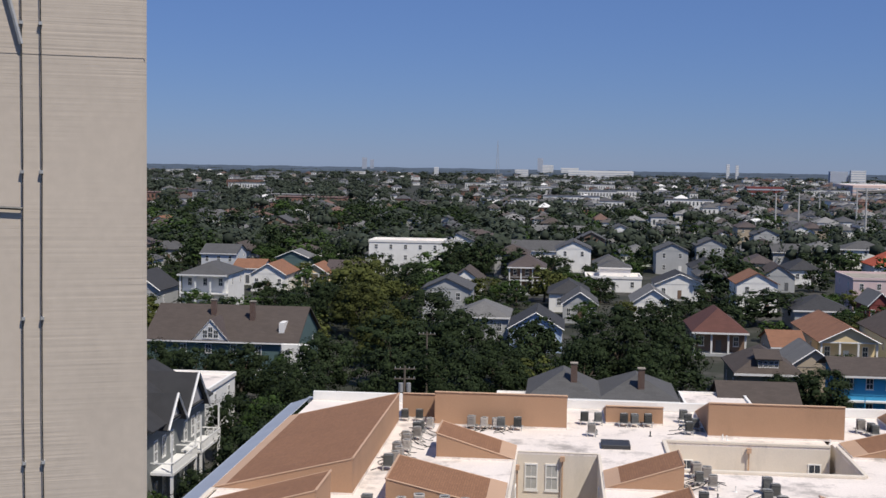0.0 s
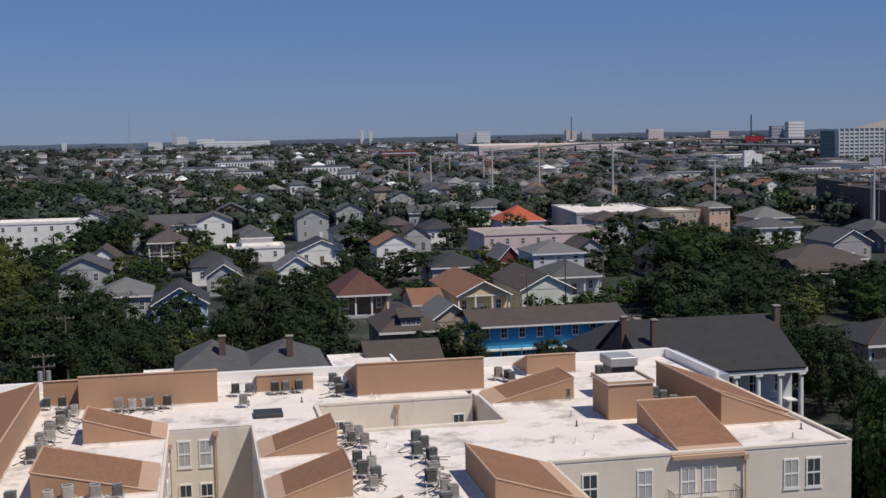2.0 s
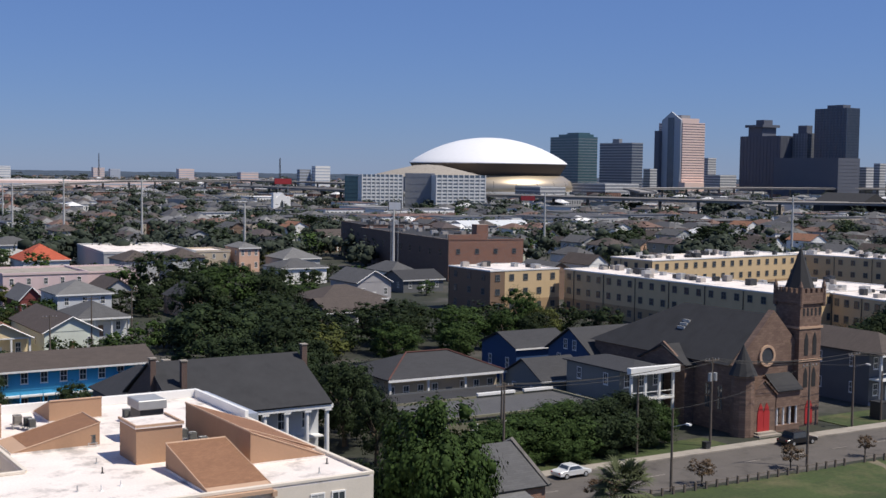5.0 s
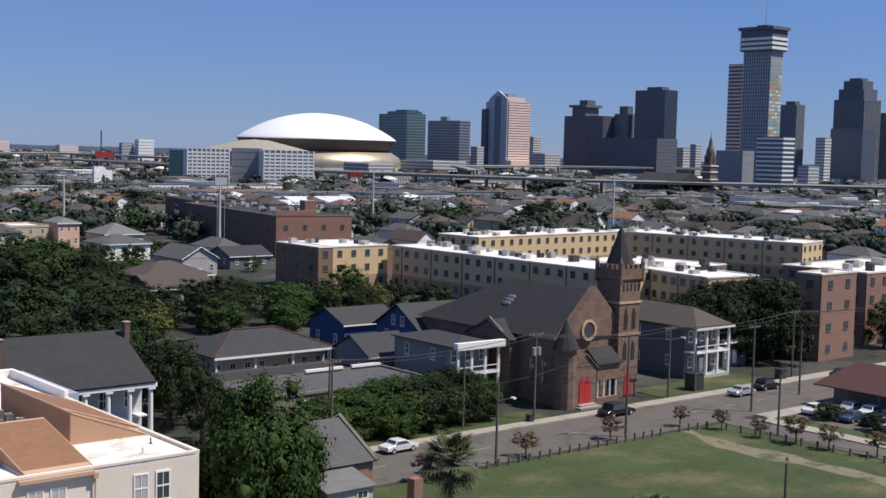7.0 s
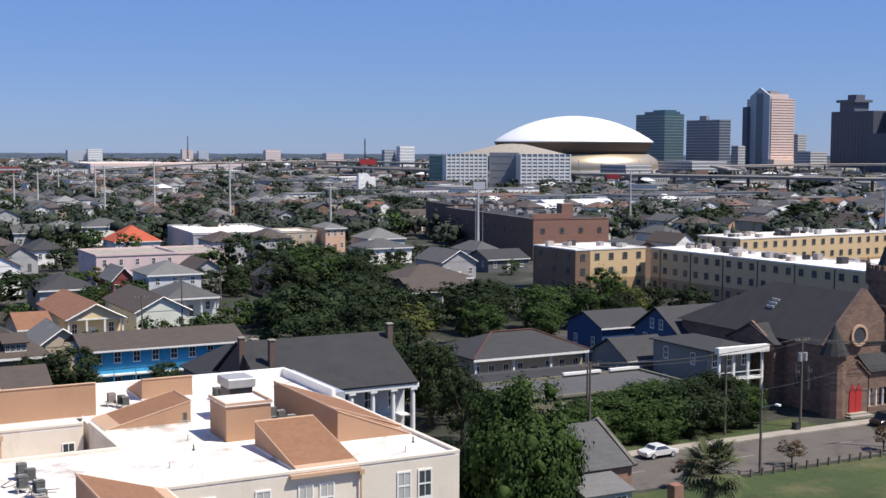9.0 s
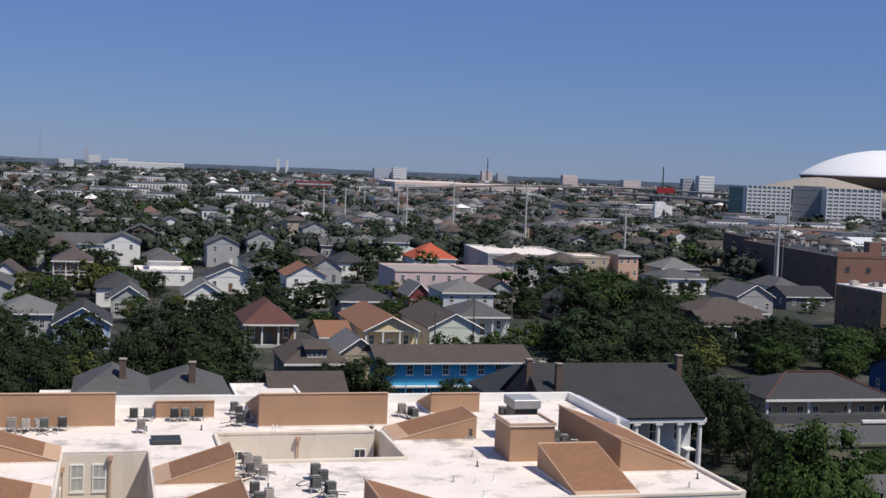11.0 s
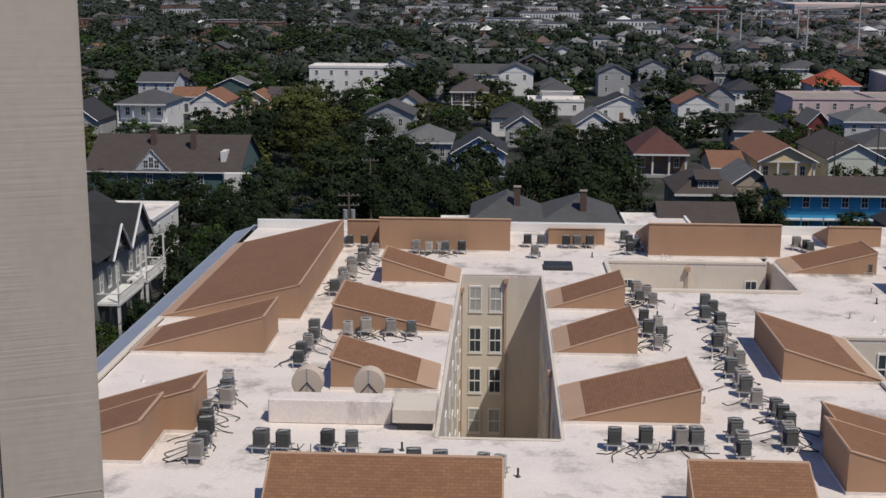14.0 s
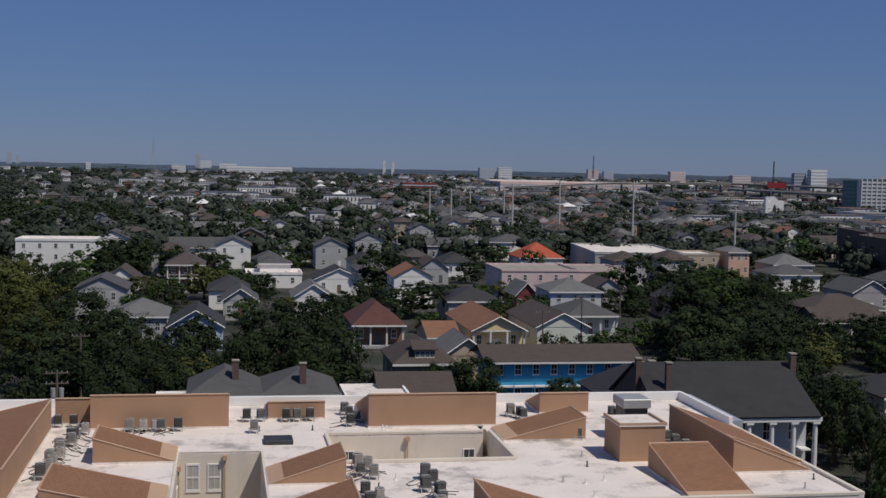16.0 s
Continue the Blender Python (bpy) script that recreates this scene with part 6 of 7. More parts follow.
# ---- vehicles ----
LIE[0] = ASKEW
def car(x, y, rz, body, label, size=(4.5, 1.8, 1.45), boxy=0.0):
    L, W, H = size
    c = thing("car", pose(x, y, 0.02, 0, 0, rz), label, "car", "parked cars")
    bm = bmesh.new()
    prof = [(-L / 2, 0.35), (-L / 2, 0.78), (-L * 0.42, 0.92), (-L * (0.28 + 0.12 * boxy), 0.96), (-L * (0.18 + 0.2 * boxy), H), (L * 0.1, H), (L * 0.25, 0.97), (L * 0.44, 0.85), (L / 2, 0.66), (L / 2, 0.35)]
    a = [bm.verts.new((p[0], -W / 2 * (0.84 if p[1] > 1.2 else 1), p[1])) for p in prof]
    b = [bm.verts.new((p[0], W / 2 * (0.84 if p[1] > 1.2 else 1), p[1])) for p in prof]
    bm.faces.new(a), bm.faces.new(b[::-1])
    for i in range(len(prof)):
        j = (i + 1) % len(prof)
        bm.faces.new((a[j], a[i], b[i], b[j]))
    bmesh.ops.recalc_face_normals(bm, faces=bm.faces[:])
    part("body", bm, body, c, "", 0.05)
    zr = (1.0, H - 0.1)
    for s in (-1, 1):
        bm = bmesh.new()
        y0, y1 = s * W / 2 * 1.0, s * W / 2 * 0.86
        solid(bm, [(-L * (0.25 + 0.12 * boxy), y0 + s * 0.012, zr[0]), (L * 0.21, y0 + s * 0.012, zr[0]), (L * 0.09, y1 + s * 0.012, zr[1]), (-L * (0.17 + 0.18 * boxy), y1 + s * 0.012, zr[1])], ((0, 1, 2, 3),))
        part("side_window", bm, PANE, c)
    for x0, x1 in ((L * 0.238, L * 0.115), (-L * (0.268 + 0.12 * boxy), -L * (0.192 + 0.2 * boxy))):
        bm = bmesh.new()
        s = 0.015 if x0 > 0 else -0.015
        solid(bm, [(x0 + s, -W * 0.43, 1.0), (x0 + s, W * 0.43, 1.0), (x1 + s, W * 0.37, H - 0.06), (x1 + s, -W * 0.37, H - 0.06)], ((0, 1, 2, 3),))
        part("windscreen", bm, PANE, c)
    for wx in (-L * 0.3, L * 0.31):
        for s in (-1, 1):
            bm = bmesh.new()
            bmesh.ops.create_cone(bm, cap_ends=True, segments=16, radius1=0.33, radius2=0.33, depth=0.22, matrix=pose(wx, s * (W / 2 - 0.08), 0.33, 90, 0, 0))
            w = part("wheel", bm, BLACK, c)
            bm = bmesh.new()
            bmesh.ops.create_cone(bm, cap_ends=True, segments=12, radius1=0.2, radius2=0.2, depth=0.04, matrix=pose(wx, s * (W / 2 + 0.035), 0.33, 90, 0, 0))
            part("rim", bm, METAL, w)
    for s in (-1, 1):
        boxes("headlight", [(L / 2 - 0.06, L / 2 + 0.01, s * W * 0.36 - 0.17, s * W * 0.36 + 0.17, 0.62, 0.74)], WHITE, c)
        boxes("tail_light", [(-L / 2 - 0.01, -L / 2 + 0.05, s * W * 0.38 - 0.14, s * W * 0.38 + 0.14, 0.68, 0.8)], REDDOOR, c)
    return c


CARPAINT = {k: mat("car_paint_" + k, v, 0.25, 1, 0.03, 0, metal=0.2) for k, v in {"white": (0.75, 0.75, 0.73), "black": (0.02, 0.02, 0.022), "silver": (0.42, 0.43, 0.44), "blue": (0.06, 0.10, 0.16), "grey": (0.16, 0.17, 0.18), "red": (0.25, 0.03, 0.03)}.items()}
car(84.6, 109.4, 2, CARPAINT["white"], "white saloon car parked at the kerb")
car(120.3, 109.2, 0, CARPAINT["black"], "black pickup-like car parked before the church", (5.4, 1.95, 1.75), 0.6)
car(145.8, 108.6, 0, CARPAINT["silver"], "silver saloon car parked at the kerb")
car(153, 109.6, 0, CARPAINT["black"], "black car parked at the kerb", (4.7, 1.85, 1.6), 0.5)
car(172, 109.2, 0, CARPAINT["black"], "black car parked further along the street")
lot = ["white", "silver", "blue", "black", "white", "grey", "silver", "white", "blue", "red", "silver", "grey"]
for i, k in enumerate(lot):
    car(144 + 0.3 * (i % 2), 95 - i * 2.75, 180 * (i % 2), CARPAINT[k], k + " car in the parking lot", (4.6, 1.8, 1.5), 0.4 * (i % 3 == 0))
for i, k in enumerate(("silver", "white", "black", "blue", "silver", "grey", "white")):
    car(149.2, 93 - i * 3.0, 0, CARPAINT[k], k + " car parked before the restaurant", (4.6, 1.8, 1.5))


def bin_(x, y, s, label):
    b = thing("waste_bin", pose(x, y, 0), label, "waste bin")
    boxes("body", [(-s / 2, s / 2, -s / 2, s / 2, 0.05, s * 1.2)], DARK, b, "", 0.05)
    boxes("lid", [(-s / 2 - 0.04, s / 2 + 0.04, -s / 2 - 0.04, s / 2 + 0.04, s * 1.2, s * 1.27)], BLACK, b)


bin_(107.7, 112.3, 0.8, "dark waste bin on the pavement")
bin_(143.1, 115, 2.0, "large dark green waste container")
bin_(161.8, 113.4, 1.3, "dark waste bin on the pavement")

# ---- the wider town ----
LIE[0] = STRAIGHT
def free(x, y, r):
    return all((x - a) ** 2 + (y - b) ** 2 > (r + c) ** 2 for a, b, c in TAKEN)


R = random.Random(11)
walls = ["white", "white", "grey", "grey", "tan", "palegreen", "white", "peach", "brown", "white"]
roofs = ["grey", "grey", "dark", "mauve", "brown", "grey", "light", "brown", "orange", "dark"]
made = 0
random.seed(5)
mid_protos = []
for k in range(16):
    w, d = R.uniform(7, 11), R.uniform(12, 18)
    st = 2 if R.random() < 0.3 else 1
    h = house(-3000 + k * 40, -3000, w, d, 4.4 * st ** 0.75, R.uniform(2.2, 3.0), R.choice(("front", "hip", "side", "hip")), walls[k % 10], roofs[(k * 3 + 1) % 10], walls[k % 10] + " wooden house with a " + roofs[(k * 3 + 1) % 10] + " roof", storeys=st, nw=2, lite=True, trim=False)
    mid_protos.append((h, w, d))
spots = []
y = 150.0
while y < 640:
    x = -230.0
    row_end = 520.0
    while x < row_end:
        az = math.degrees(math.atan2(x, y))
        if -24 < az < 62 and not (60 < x < 330 and y < 175) and not (-24 < x < 62 and y < 150):
            spots.append((x + R.uniform(-1.5, 1.5), y + R.uniform(-3, 3)))
        x += R.uniform(12.5, 17)
    y += 25 if int(y / 25) % 3 else 32
for x, y in spots:
    h, w, d = R.choice(mid_protos)
    # more houses and fewer trees to the east
    east = max(0.0, min(1.0, (math.degrees(math.atan2(x, y)) + 20) / 40))
    if free(x + w / 2, y + d / 2, 8.5) and R.random() < (0.30 + 0.5 * east if y > 340 else 0.08 + 0.55 * east) and made < 205:
        c = copy_thing(h, pose(x, y, 0))
        TAKEN.append((x + w / 2, y + d / 2, 7))
        made += 1
for h, w, d in mid_protos:
    for o in (*h.children_recursive, h):
        bpy.data.objects.remove(o)
LOW = [crown_mesh("low_crown", rng, 30, 22, 0.07) for _ in range(4)]
LOWPTS = []
for me in LOW:
    co = np.zeros(len(me.vertices) * 3)
    me.vertices.foreach_get("co", co)
    LOWPTS.append((co.reshape(-1, 3), [tuple(p.vertices) for p in me.polygons]))
    bpy.data.meshes.remove(me)
wood = {"dark": ([], []), "bright": ([], [])}
stems = bmesh.new()
planted = 0
for k in range(7000):
    yy = R.uniform(200, 760)
    xx = math.tan(math.radians(R.uniform(-23, 60))) * yy
    east = max(0.0, min(1.0, (math.degrees(math.atan2(xx, yy)) + 20) / 40))
    if R.random() < east * 0.62 or (60 < xx < 175 and yy < 175) or not free(xx, yy, 2.0) or planted >= 400:
        continue
    hh = R.uniform(6.5, 11.5) + (2.5 if east < 0.4 else 0)
    if yy < 345:
        hh *= 0.62
    w = hh * R.uniform(0.5, 0.72)
    TAKEN.append((xx, yy, w * 0.7))
    a = R.uniform(0, 6.28)
    unit_p, unit_f = LOWPTS[R.randrange(4)]
    p = unit_p * np.array([w, w, hh * 0.52])
    p = np.stack([p[:, 0] * math.cos(a) - p[:, 1] * math.sin(a) + xx, p[:, 0] * math.sin(a) + p[:, 1] * math.cos(a) + yy, p[:, 2] + hh * 0.47], 1)
    pts, fcs = wood["bright" if R.random() < 0.22 else "dark"]
    fcs += [tuple(i + len(pts) for i in f) for f in unit_f]
    pts += p.tolist()
    rod(stems, (xx, yy, 0), (xx, yy, hh * 0.5), 0.2, 5, 0.12)
    planted += 1

# low garden trees between the nearer houses
planted = 0
for k in range(4000):
    yy = R.uniform(165, 400)
    xx = math.tan(math.radians(R.uniform(-22, 30))) * yy
    if planted >= 120 or not free(xx, yy, 1.6) or (60 < xx < 175 and yy < 175) or (-24 < xx < 45 and yy < 170):
        continue
    hh = R.uniform(4.5, 7.5) + (1.5 if xx < 0 else 0)
    tree(xx, yy, hh, hh * R.uniform(1.0, 1.4), R.choice(("dark", "dark", "dark", "bright", "yellow")), 1, 0.03)
    planted += 1

# far houses and woods, past counting
ROOF_FAR = bpy.data.materials.new("far_roofs")
WALL_FAR = bpy.data.materials.new("far_walls")
for m, stops in ((ROOF_FAR, ((0.0, (0.075, 0.075, 0.08)), (0.30, (0.11, 0.108, 0.106)), (0.58, (0.085, 0.072, 0.066)), (0.74, (0.22, 0.215, 0.21)), (0.86, (0.15, 0.09, 0.07)), (0.95, (0.72, 0.71, 0.69)))),
                 (WALL_FAR, ((0.0, (0.72, 0.71, 0.68)), (0.30, (0.36, 0.36, 0.36)), (0.50, (0.42, 0.36, 0.29)), (0.66, (0.76, 0.75, 0.72)), (0.88, (0.28, 0.15, 0.11))))):
    m.use_nodes = True
    n, l = m.node_tree.nodes, m.node_tree.links
    g, rp = n.new("ShaderNodeNewGeometry"), n.new("ShaderNodeValToRGB")
    rp.color_ramp.interpolation = "CONSTANT"
    for i, (p, c) in enumerate(stops):
        e = rp.color_ramp.elements[i] if i < 2 else rp.color_ramp.elements.new(p)
        e.position, e.color = p, (*c, 1)
    l.new(g.outputs["Random Per Island"], rp.inputs["Fac"]); l.new(rp.outputs[0], n["Principled BSDF"].inputs["Base Color"])
    n["Principled BSDF"].inputs["Roughness"].default_value = 0.85


def joined(name, verts, faces, m, label, category):
    me = bpy.data.meshes.new(name)
    me.from_pydata(verts, [], faces)
    me.materials.append(m)
    me.polygons.foreach_set("use_smooth", [len(me.polygons) > 0 and "wood" in name] * len(me.polygons))
    return tagged(new(name, me), label, category, kind="stuff")


wv, wf, rv, rf, gv, gf = [], [], [], [], [], []
fr = np.random.default_rng(21)
DOWN = math.radians(62)
for k in range(4600):
    D = 620 + 2900 * fr.uniform(0, 1) ** 1.5
    az = math.radians(fr.uniform(-22, 62))
    x, y = round(D * math.sin(az) / 16) * 16 + fr.uniform(-2, 2), round(D * math.cos(az) / 26) * 26 + fr.uniform(-3, 3)
    if fr.uniform() < (0.8 if math.degrees(az) < -4 else 0.5 if math.degrees(az) < 8 else 0.4 if math.degrees(az) > 25 else 0.15):
        continue
    big = fr.uniform() < (0.24 if math.degrees(az) > 20 else 0.10) and D > (640 if math.degrees(az) > 20 else 900)
    w, d, h, rh = (fr.uniform(20, 60), fr.uniform(15, 40), fr.uniform(5, 9), 0.3) if big else (fr.uniform(8, 12), fr.uniform(12, 18), fr.uniform(4, 7), fr.uniform(2, 3))
    if math.hypot(x - 912, y - 1380) < 190 or (math.degrees(az) > 25 and math.hypot(x - 545, y - 915) < 110):
        continue
    b = len(wv)
    wv += [(x, y, 0), (x + w, y, 0), (x + w, y + d, 0), (x, y + d, 0), (x, y, h), (x + w, y, h), (x + w, y + d, h), (x, y + d, h)]
    wf += [tuple(b + i for i in f) for f in ((0, 1, 5, 4), (1, 2, 6, 5), (2, 3, 7, 6), (3, 0, 4, 7))]
    b = len(rv)
    o = 0.4
    kk = min(w, d) / 2
    ra, rb = ((x + w / 2, y + kk), (x + w / 2, y + d - kk)) if d > w else ((x + kk, y + d / 2), (x + w - kk, y + d / 2))
    rv += [(x - o, y - o, h), (x + w + o, y - o, h), (x + w + o, y + d + o, h), (x - o, y + d + o, h), (*ra, h + rh), (*rb, h + rh)]
    rf += [tuple(b + i for i in f) for f in (((0, 1, 4), (1, 2, 5, 4), (2, 3, 5), (3, 0, 4, 5)) if d > w else ((0, 1, 5, 4), (1, 2, 5), (2, 3, 4, 5), (3, 0, 4)))]
    for i in range(int(w / 3)):
        b = len(gv)
        xx = x + 1.2 + i * 3
        gv += [(xx, y - 0.03, h * 0.4), (xx + 1.1, y - 0.03, h * 0.4), (xx + 1.1, y - 0.03, h * 0.78), (xx, y - 0.03, h * 0.78)]
        gf.append((b, b + 1, b + 2, b + 3))
joined("far_house_walls", wv, wf, WALL_FAR, "walls of countless distant houses and sheds", "houses")
joined("far_house_roofs", rv, rf, ROOF_FAR, "roofs of countless distant houses and sheds", "houses")
joined("far_house_windows", gv, gf, PANE, "dark windows of countless distant houses", "houses")

n = 5400
D = 430 + 3600 * fr.uniform(0, 1, n) ** 1.55
az = np.radians(fr.uniform(-23, 62, n))
# woods gather in patches
patch = np.array([noise.noise((a * 18, math.log(b) * 14, 0.0)) for a, b in zip(az, D)])
keep = (patch + np.where(np.degrees(az) < -3, 0.62, 0.42) - np.clip((np.degrees(az) + 20) / 55, 0, 1) * 0.3 > fr.uniform(-0.05, 0.3, n))
D, az = D[keep], az[keep]
n = len(D)
per = 84
cx, cy = D * np.sin(az), D * np.cos(az)
ok = np.array([math.hypot(a - 912, b - 1380) > 130 for a, b in zip(cx, cy)])
cx, cy, D = cx[ok], cy[ok], D[ok]
n = len(cx)
hh = fr.uniform(7, 12.5, n)
rw = hh * fr.uniform(0.5, 0.8, n) * (1 + D / 4000)
d = fr.normal(size=(n, per, 3))
d /= np.linalg.norm(d, axis=2)[:, :, None]
lob = 1 + 0.35 * np.sin(3 * np.arctan2(d[:, :, 1], d[:, :, 0]) + fr.uniform(0, 6, (n, 1)))
pos = np.stack([cx, cy, hh * 0.52], 1)[:, None, :] + d * (fr.uniform(0.55, 1.0, (n, per)) * lob)[:, :, None] * np.stack([rw, rw, hh * 0.48], 1)[:, None, :]
nor = d + fr.normal(size=d.shape) * 0.2 + np.array([0, 0, 0.3])
nor /= np.linalg.norm(nor, axis=2)[:, :, None]
t = np.cross(nor, fr.normal(size=d.shape))
t /= np.linalg.norm(t, axis=2)[:, :, None]
b = np.cross(nor, t)
s = (rw * 0.11)[:, None, None] * fr.uniform(0.6, 1.3, (n, per, 1))
quad = np.stack([pos - t * s, pos - b * s * 0.7, pos + t * s, pos + b * s * 0.7], axis=2).reshape(-1, 3)
LUMPS = 6
la, lr = fr.uniform(0, 6.283, (n, LUMPS)), fr.uniform(0.15, 0.62, (n, LUMPS))
lc = np.stack([cx[:, None] + np.cos(la) * lr * rw[:, None], cy[:, None] + np.sin(la) * lr * rw[:, None], hh[:, None] * fr.uniform(0.32, 0.68, (n, LUMPS))], 2)
lw = np.stack([rw[:, None] * fr.uniform(0.22, 0.36, (n, LUMPS))] * 2 + [hh[:, None] * fr.uniform(0.14, 0.22, (n, LUMPS))], 2)
core, tris = core_lumps(fr, lc.reshape(-1, 3), lw.reshape(-1, 3))
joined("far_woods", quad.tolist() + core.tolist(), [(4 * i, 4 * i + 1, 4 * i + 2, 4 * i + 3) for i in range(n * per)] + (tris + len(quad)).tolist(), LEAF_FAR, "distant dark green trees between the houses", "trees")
for key, m in (("dark", LEAF), ("bright", LEAF_B)):
    joined("mid_woods", *wood[key], m, key + " green trees among the further houses", "trees")
tagged(part("mid_wood_stems", stems, BARK), "stems of the trees among further houses", "trees", kind="stuff")
# ragged belt of woods along the horizon; bluish haze is mixed into its colour
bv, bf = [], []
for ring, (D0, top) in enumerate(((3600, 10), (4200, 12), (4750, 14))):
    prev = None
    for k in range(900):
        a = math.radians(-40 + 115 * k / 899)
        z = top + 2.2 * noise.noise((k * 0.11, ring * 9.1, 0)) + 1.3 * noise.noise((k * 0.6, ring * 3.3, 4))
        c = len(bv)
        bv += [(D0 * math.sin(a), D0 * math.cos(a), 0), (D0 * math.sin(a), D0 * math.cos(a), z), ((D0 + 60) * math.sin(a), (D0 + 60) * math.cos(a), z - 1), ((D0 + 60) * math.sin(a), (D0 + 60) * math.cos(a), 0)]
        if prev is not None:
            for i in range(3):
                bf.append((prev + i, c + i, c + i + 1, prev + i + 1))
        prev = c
joined("horizon_woods", bv, bf, mat("haze_tinted_woods", (0.065, 0.09, 0.13), 0.95, 0.02, 0.2, 0), "belt of woods along the flat horizon", "woods")

# ---- distant city ----
def at(az, D):
    return D * math.sin(math.radians(az)), D * math.cos(math.radians(az))


TOWERGLASS = glass("tower_dark_glass", (0.06, 0.08, 0.115), 0.25)
TOWERTEAL = glass("tower_teal_glass", (0.05, 0.105, 0.125), 0.25)
TOWERGREY = mat("tower_grey_cladding", (0.24, 0.25, 0.27), 0.7, 0.05, 0.08, 0)
TOWERDARK = mat("tower_dark_cladding", (0.105, 0.115, 0.145), 0.7, 0.05, 0.08, 0)
TOWERBLUE = mat("tower_pale_blue_grey_frames", (0.40, 0.43, 0.47), 0.7, 0.05, 0.08, 0)
TOWERPINK = mat("tower_pinkish_stone", (0.72, 0.55, 0.49), 0.75, 0.05, 0.06, 0)
TOWERWHITE = mat("tower_white_concrete", (0.76, 0.75, 0.72), 0.8, 0.05, 0.08, 0)


def tower_block(x, y, w, d, h, wall, bandmat, label, floor=4.0, piers=0, band=1.5, proud=0.25, rz=0, z0=0.0):
    """Office tower whose front left corner stands at x, y: a core, a storey band on each floor, optional upright piers."""
    t = thing("tower_building", pose(x, y, z0, 0, 0, rz), label, "building")
    boxes("core", [(0, w, 0, d, 0, h)], wall, t)
    p = proud
    tagged(boxes("storey_band", [(-p, w + p, -p, d + p, k * floor + floor * 0.6, min(k * floor + floor * 0.6 + band, h)) for k in range(int(h / floor))], bandmat, t), kind="stuff")
    for i in range(piers + 1):
        if piers:
            xx, yy = w * i / piers, d * i / piers
            boxes("pier", [(xx - 0.5, xx + 0.5, -p * 2, 0, 0, h)], bandmat, t)
            boxes("pier", [(-p * 2, 0, yy - 0.5, yy + 0.5, 0, h)], bandmat, t)
    return t


def spot(a0, a1, D, left):
    """Front left corner, width and depth of a block that spans the bearings a0 to a1; left: the share of its west side."""
    az, app = (a0 + a1) / 2, 2 * D * math.tan(math.radians((a1 - a0) / 2))
    w, d = app * (1 - left) / math.cos(math.radians(az)), app * left / math.sin(math.radians(az))
    x, y = at(az, D)
    return x - w / 2, y - d / 2, w, d


# stadium dome
LIE[0] = ASKEW
dm = thing("stadium", pose(*at(33.66, 1654), 0), "large round stadium with a white domed roof and bronze walls", "stadium")


def lathe(profile, n=96):
    bm = bmesh.new()
    rings = []
    for r, z in profile:
        rings.append([bm.verts.new((r * math.cos(2 * math.pi * i / n), r * math.sin(2 * math.pi * i / n), z)) for i in range(n)] if r > 0.01 else [bm.verts.new((0, 0, z))])
    for a, b in zip(rings, rings[1:]):
        for i in range(n):
            j = (i + 1) % n
            if len(b) == 1:
                bm.faces.new((a[i], a[j], b[0]))
            else:
                bm.faces.new((a[i], a[j], b[j], b[i]))
    for f in bm.faces:
        f.smooth = True
    return bm


BRONZE = mat("bronze_cladding", (0.13, 0.105, 0.085), 0.5, 0.05, 0.08, 0, metal=0.3)
GOLD = mat("champagne_metal_panels", (0.60, 0.50, 0.36), 0.35, 0.05, 0.06, 0, metal=0.65)
part("dome", lathe([(103, 42.6), (104.6, 43.4), (104.0, 44.2)] + [(180.4 * math.sin(a), 44.4 + 180.4 * (math.cos(a) - math.cos(0.6147))) for a in [0.6147 * (1 - i / 14) for i in range(1, 14)]] + [(0, 77.4)]), mat("white_dome_roof", (0.82, 0.82, 0.82), 0.5, 0.02, 0.03, 0), dm, "smooth white dome")
part("upper_wall", lathe([(94, 27.5), (99, 36), (103.5, 42.8)]), BRONZE, dm, "dark bronze band")
part("lower_wall", lathe([(110, 5), (112.5, 13), (109, 21), (98, 28)]), GOLD, dm, "champagne-coloured metal wall")
part("base", lathe([(118, 0), (118, 8), (99, 8.1)]), TOWERGREY, dm)
for k in range(24):
    a = 2 * math.pi * k / 24
    bm = bmesh.new()
    rod(bm, (112.5 * math.cos(a), 112.5 * math.sin(a), 13), (109 * math.cos(a), 109 * math.sin(a), 21), 0.25, 4)
    part("rib", bm, BRONZE, dm)
# smaller arena in front
ar = thing("arena", pose(*at(30.9, 1500), 0), "low arena with a pale shallow vaulted roof", "arena")
part("roof", lathe([(70, 26), (68, 27), (44, 33), (16, 39.5), (0, 40.5)]), PAVE, ar)
part("wall", lathe([(69, 0), (69, 26.5)]), TOWERGREY, ar)

# two slab blocks with banded windows
for a0, a1, D, top, lab in ((27.9, 29.8, 1070, 29.5, "white slab building with rows of windows"), (31.3, 33.65, 1070, 29.8, "white slab building with rows of windows")):
    x0, y0 = at(a0, D)
    x1, y1 = at(a1, D)
    tower_block(x0, y0, math.hypot(x1 - x0, y1 - y0), 15, top, glass("slab_window_glass", (0.10, 0.14, 0.18), 0.3), TOWERWHITE, lab, 3.0, 9, 1.6, 0.2, -16)
x, y = at(29.85, 1085)
tower_block(x, y, 26, 20, 31, TOWERGREY, TOWERGREY, "grey windowless building core between slabs", 6.0, 0, 0.3, 0.1, -30.5)
x, y = at(27.1, 1110)
tower_block(x, y, 16, 14, 28, TOWERTEAL, TOWERTEAL, "teal glass end block of offices", 3.5, 0, 0.5, 0.1, -30.5)

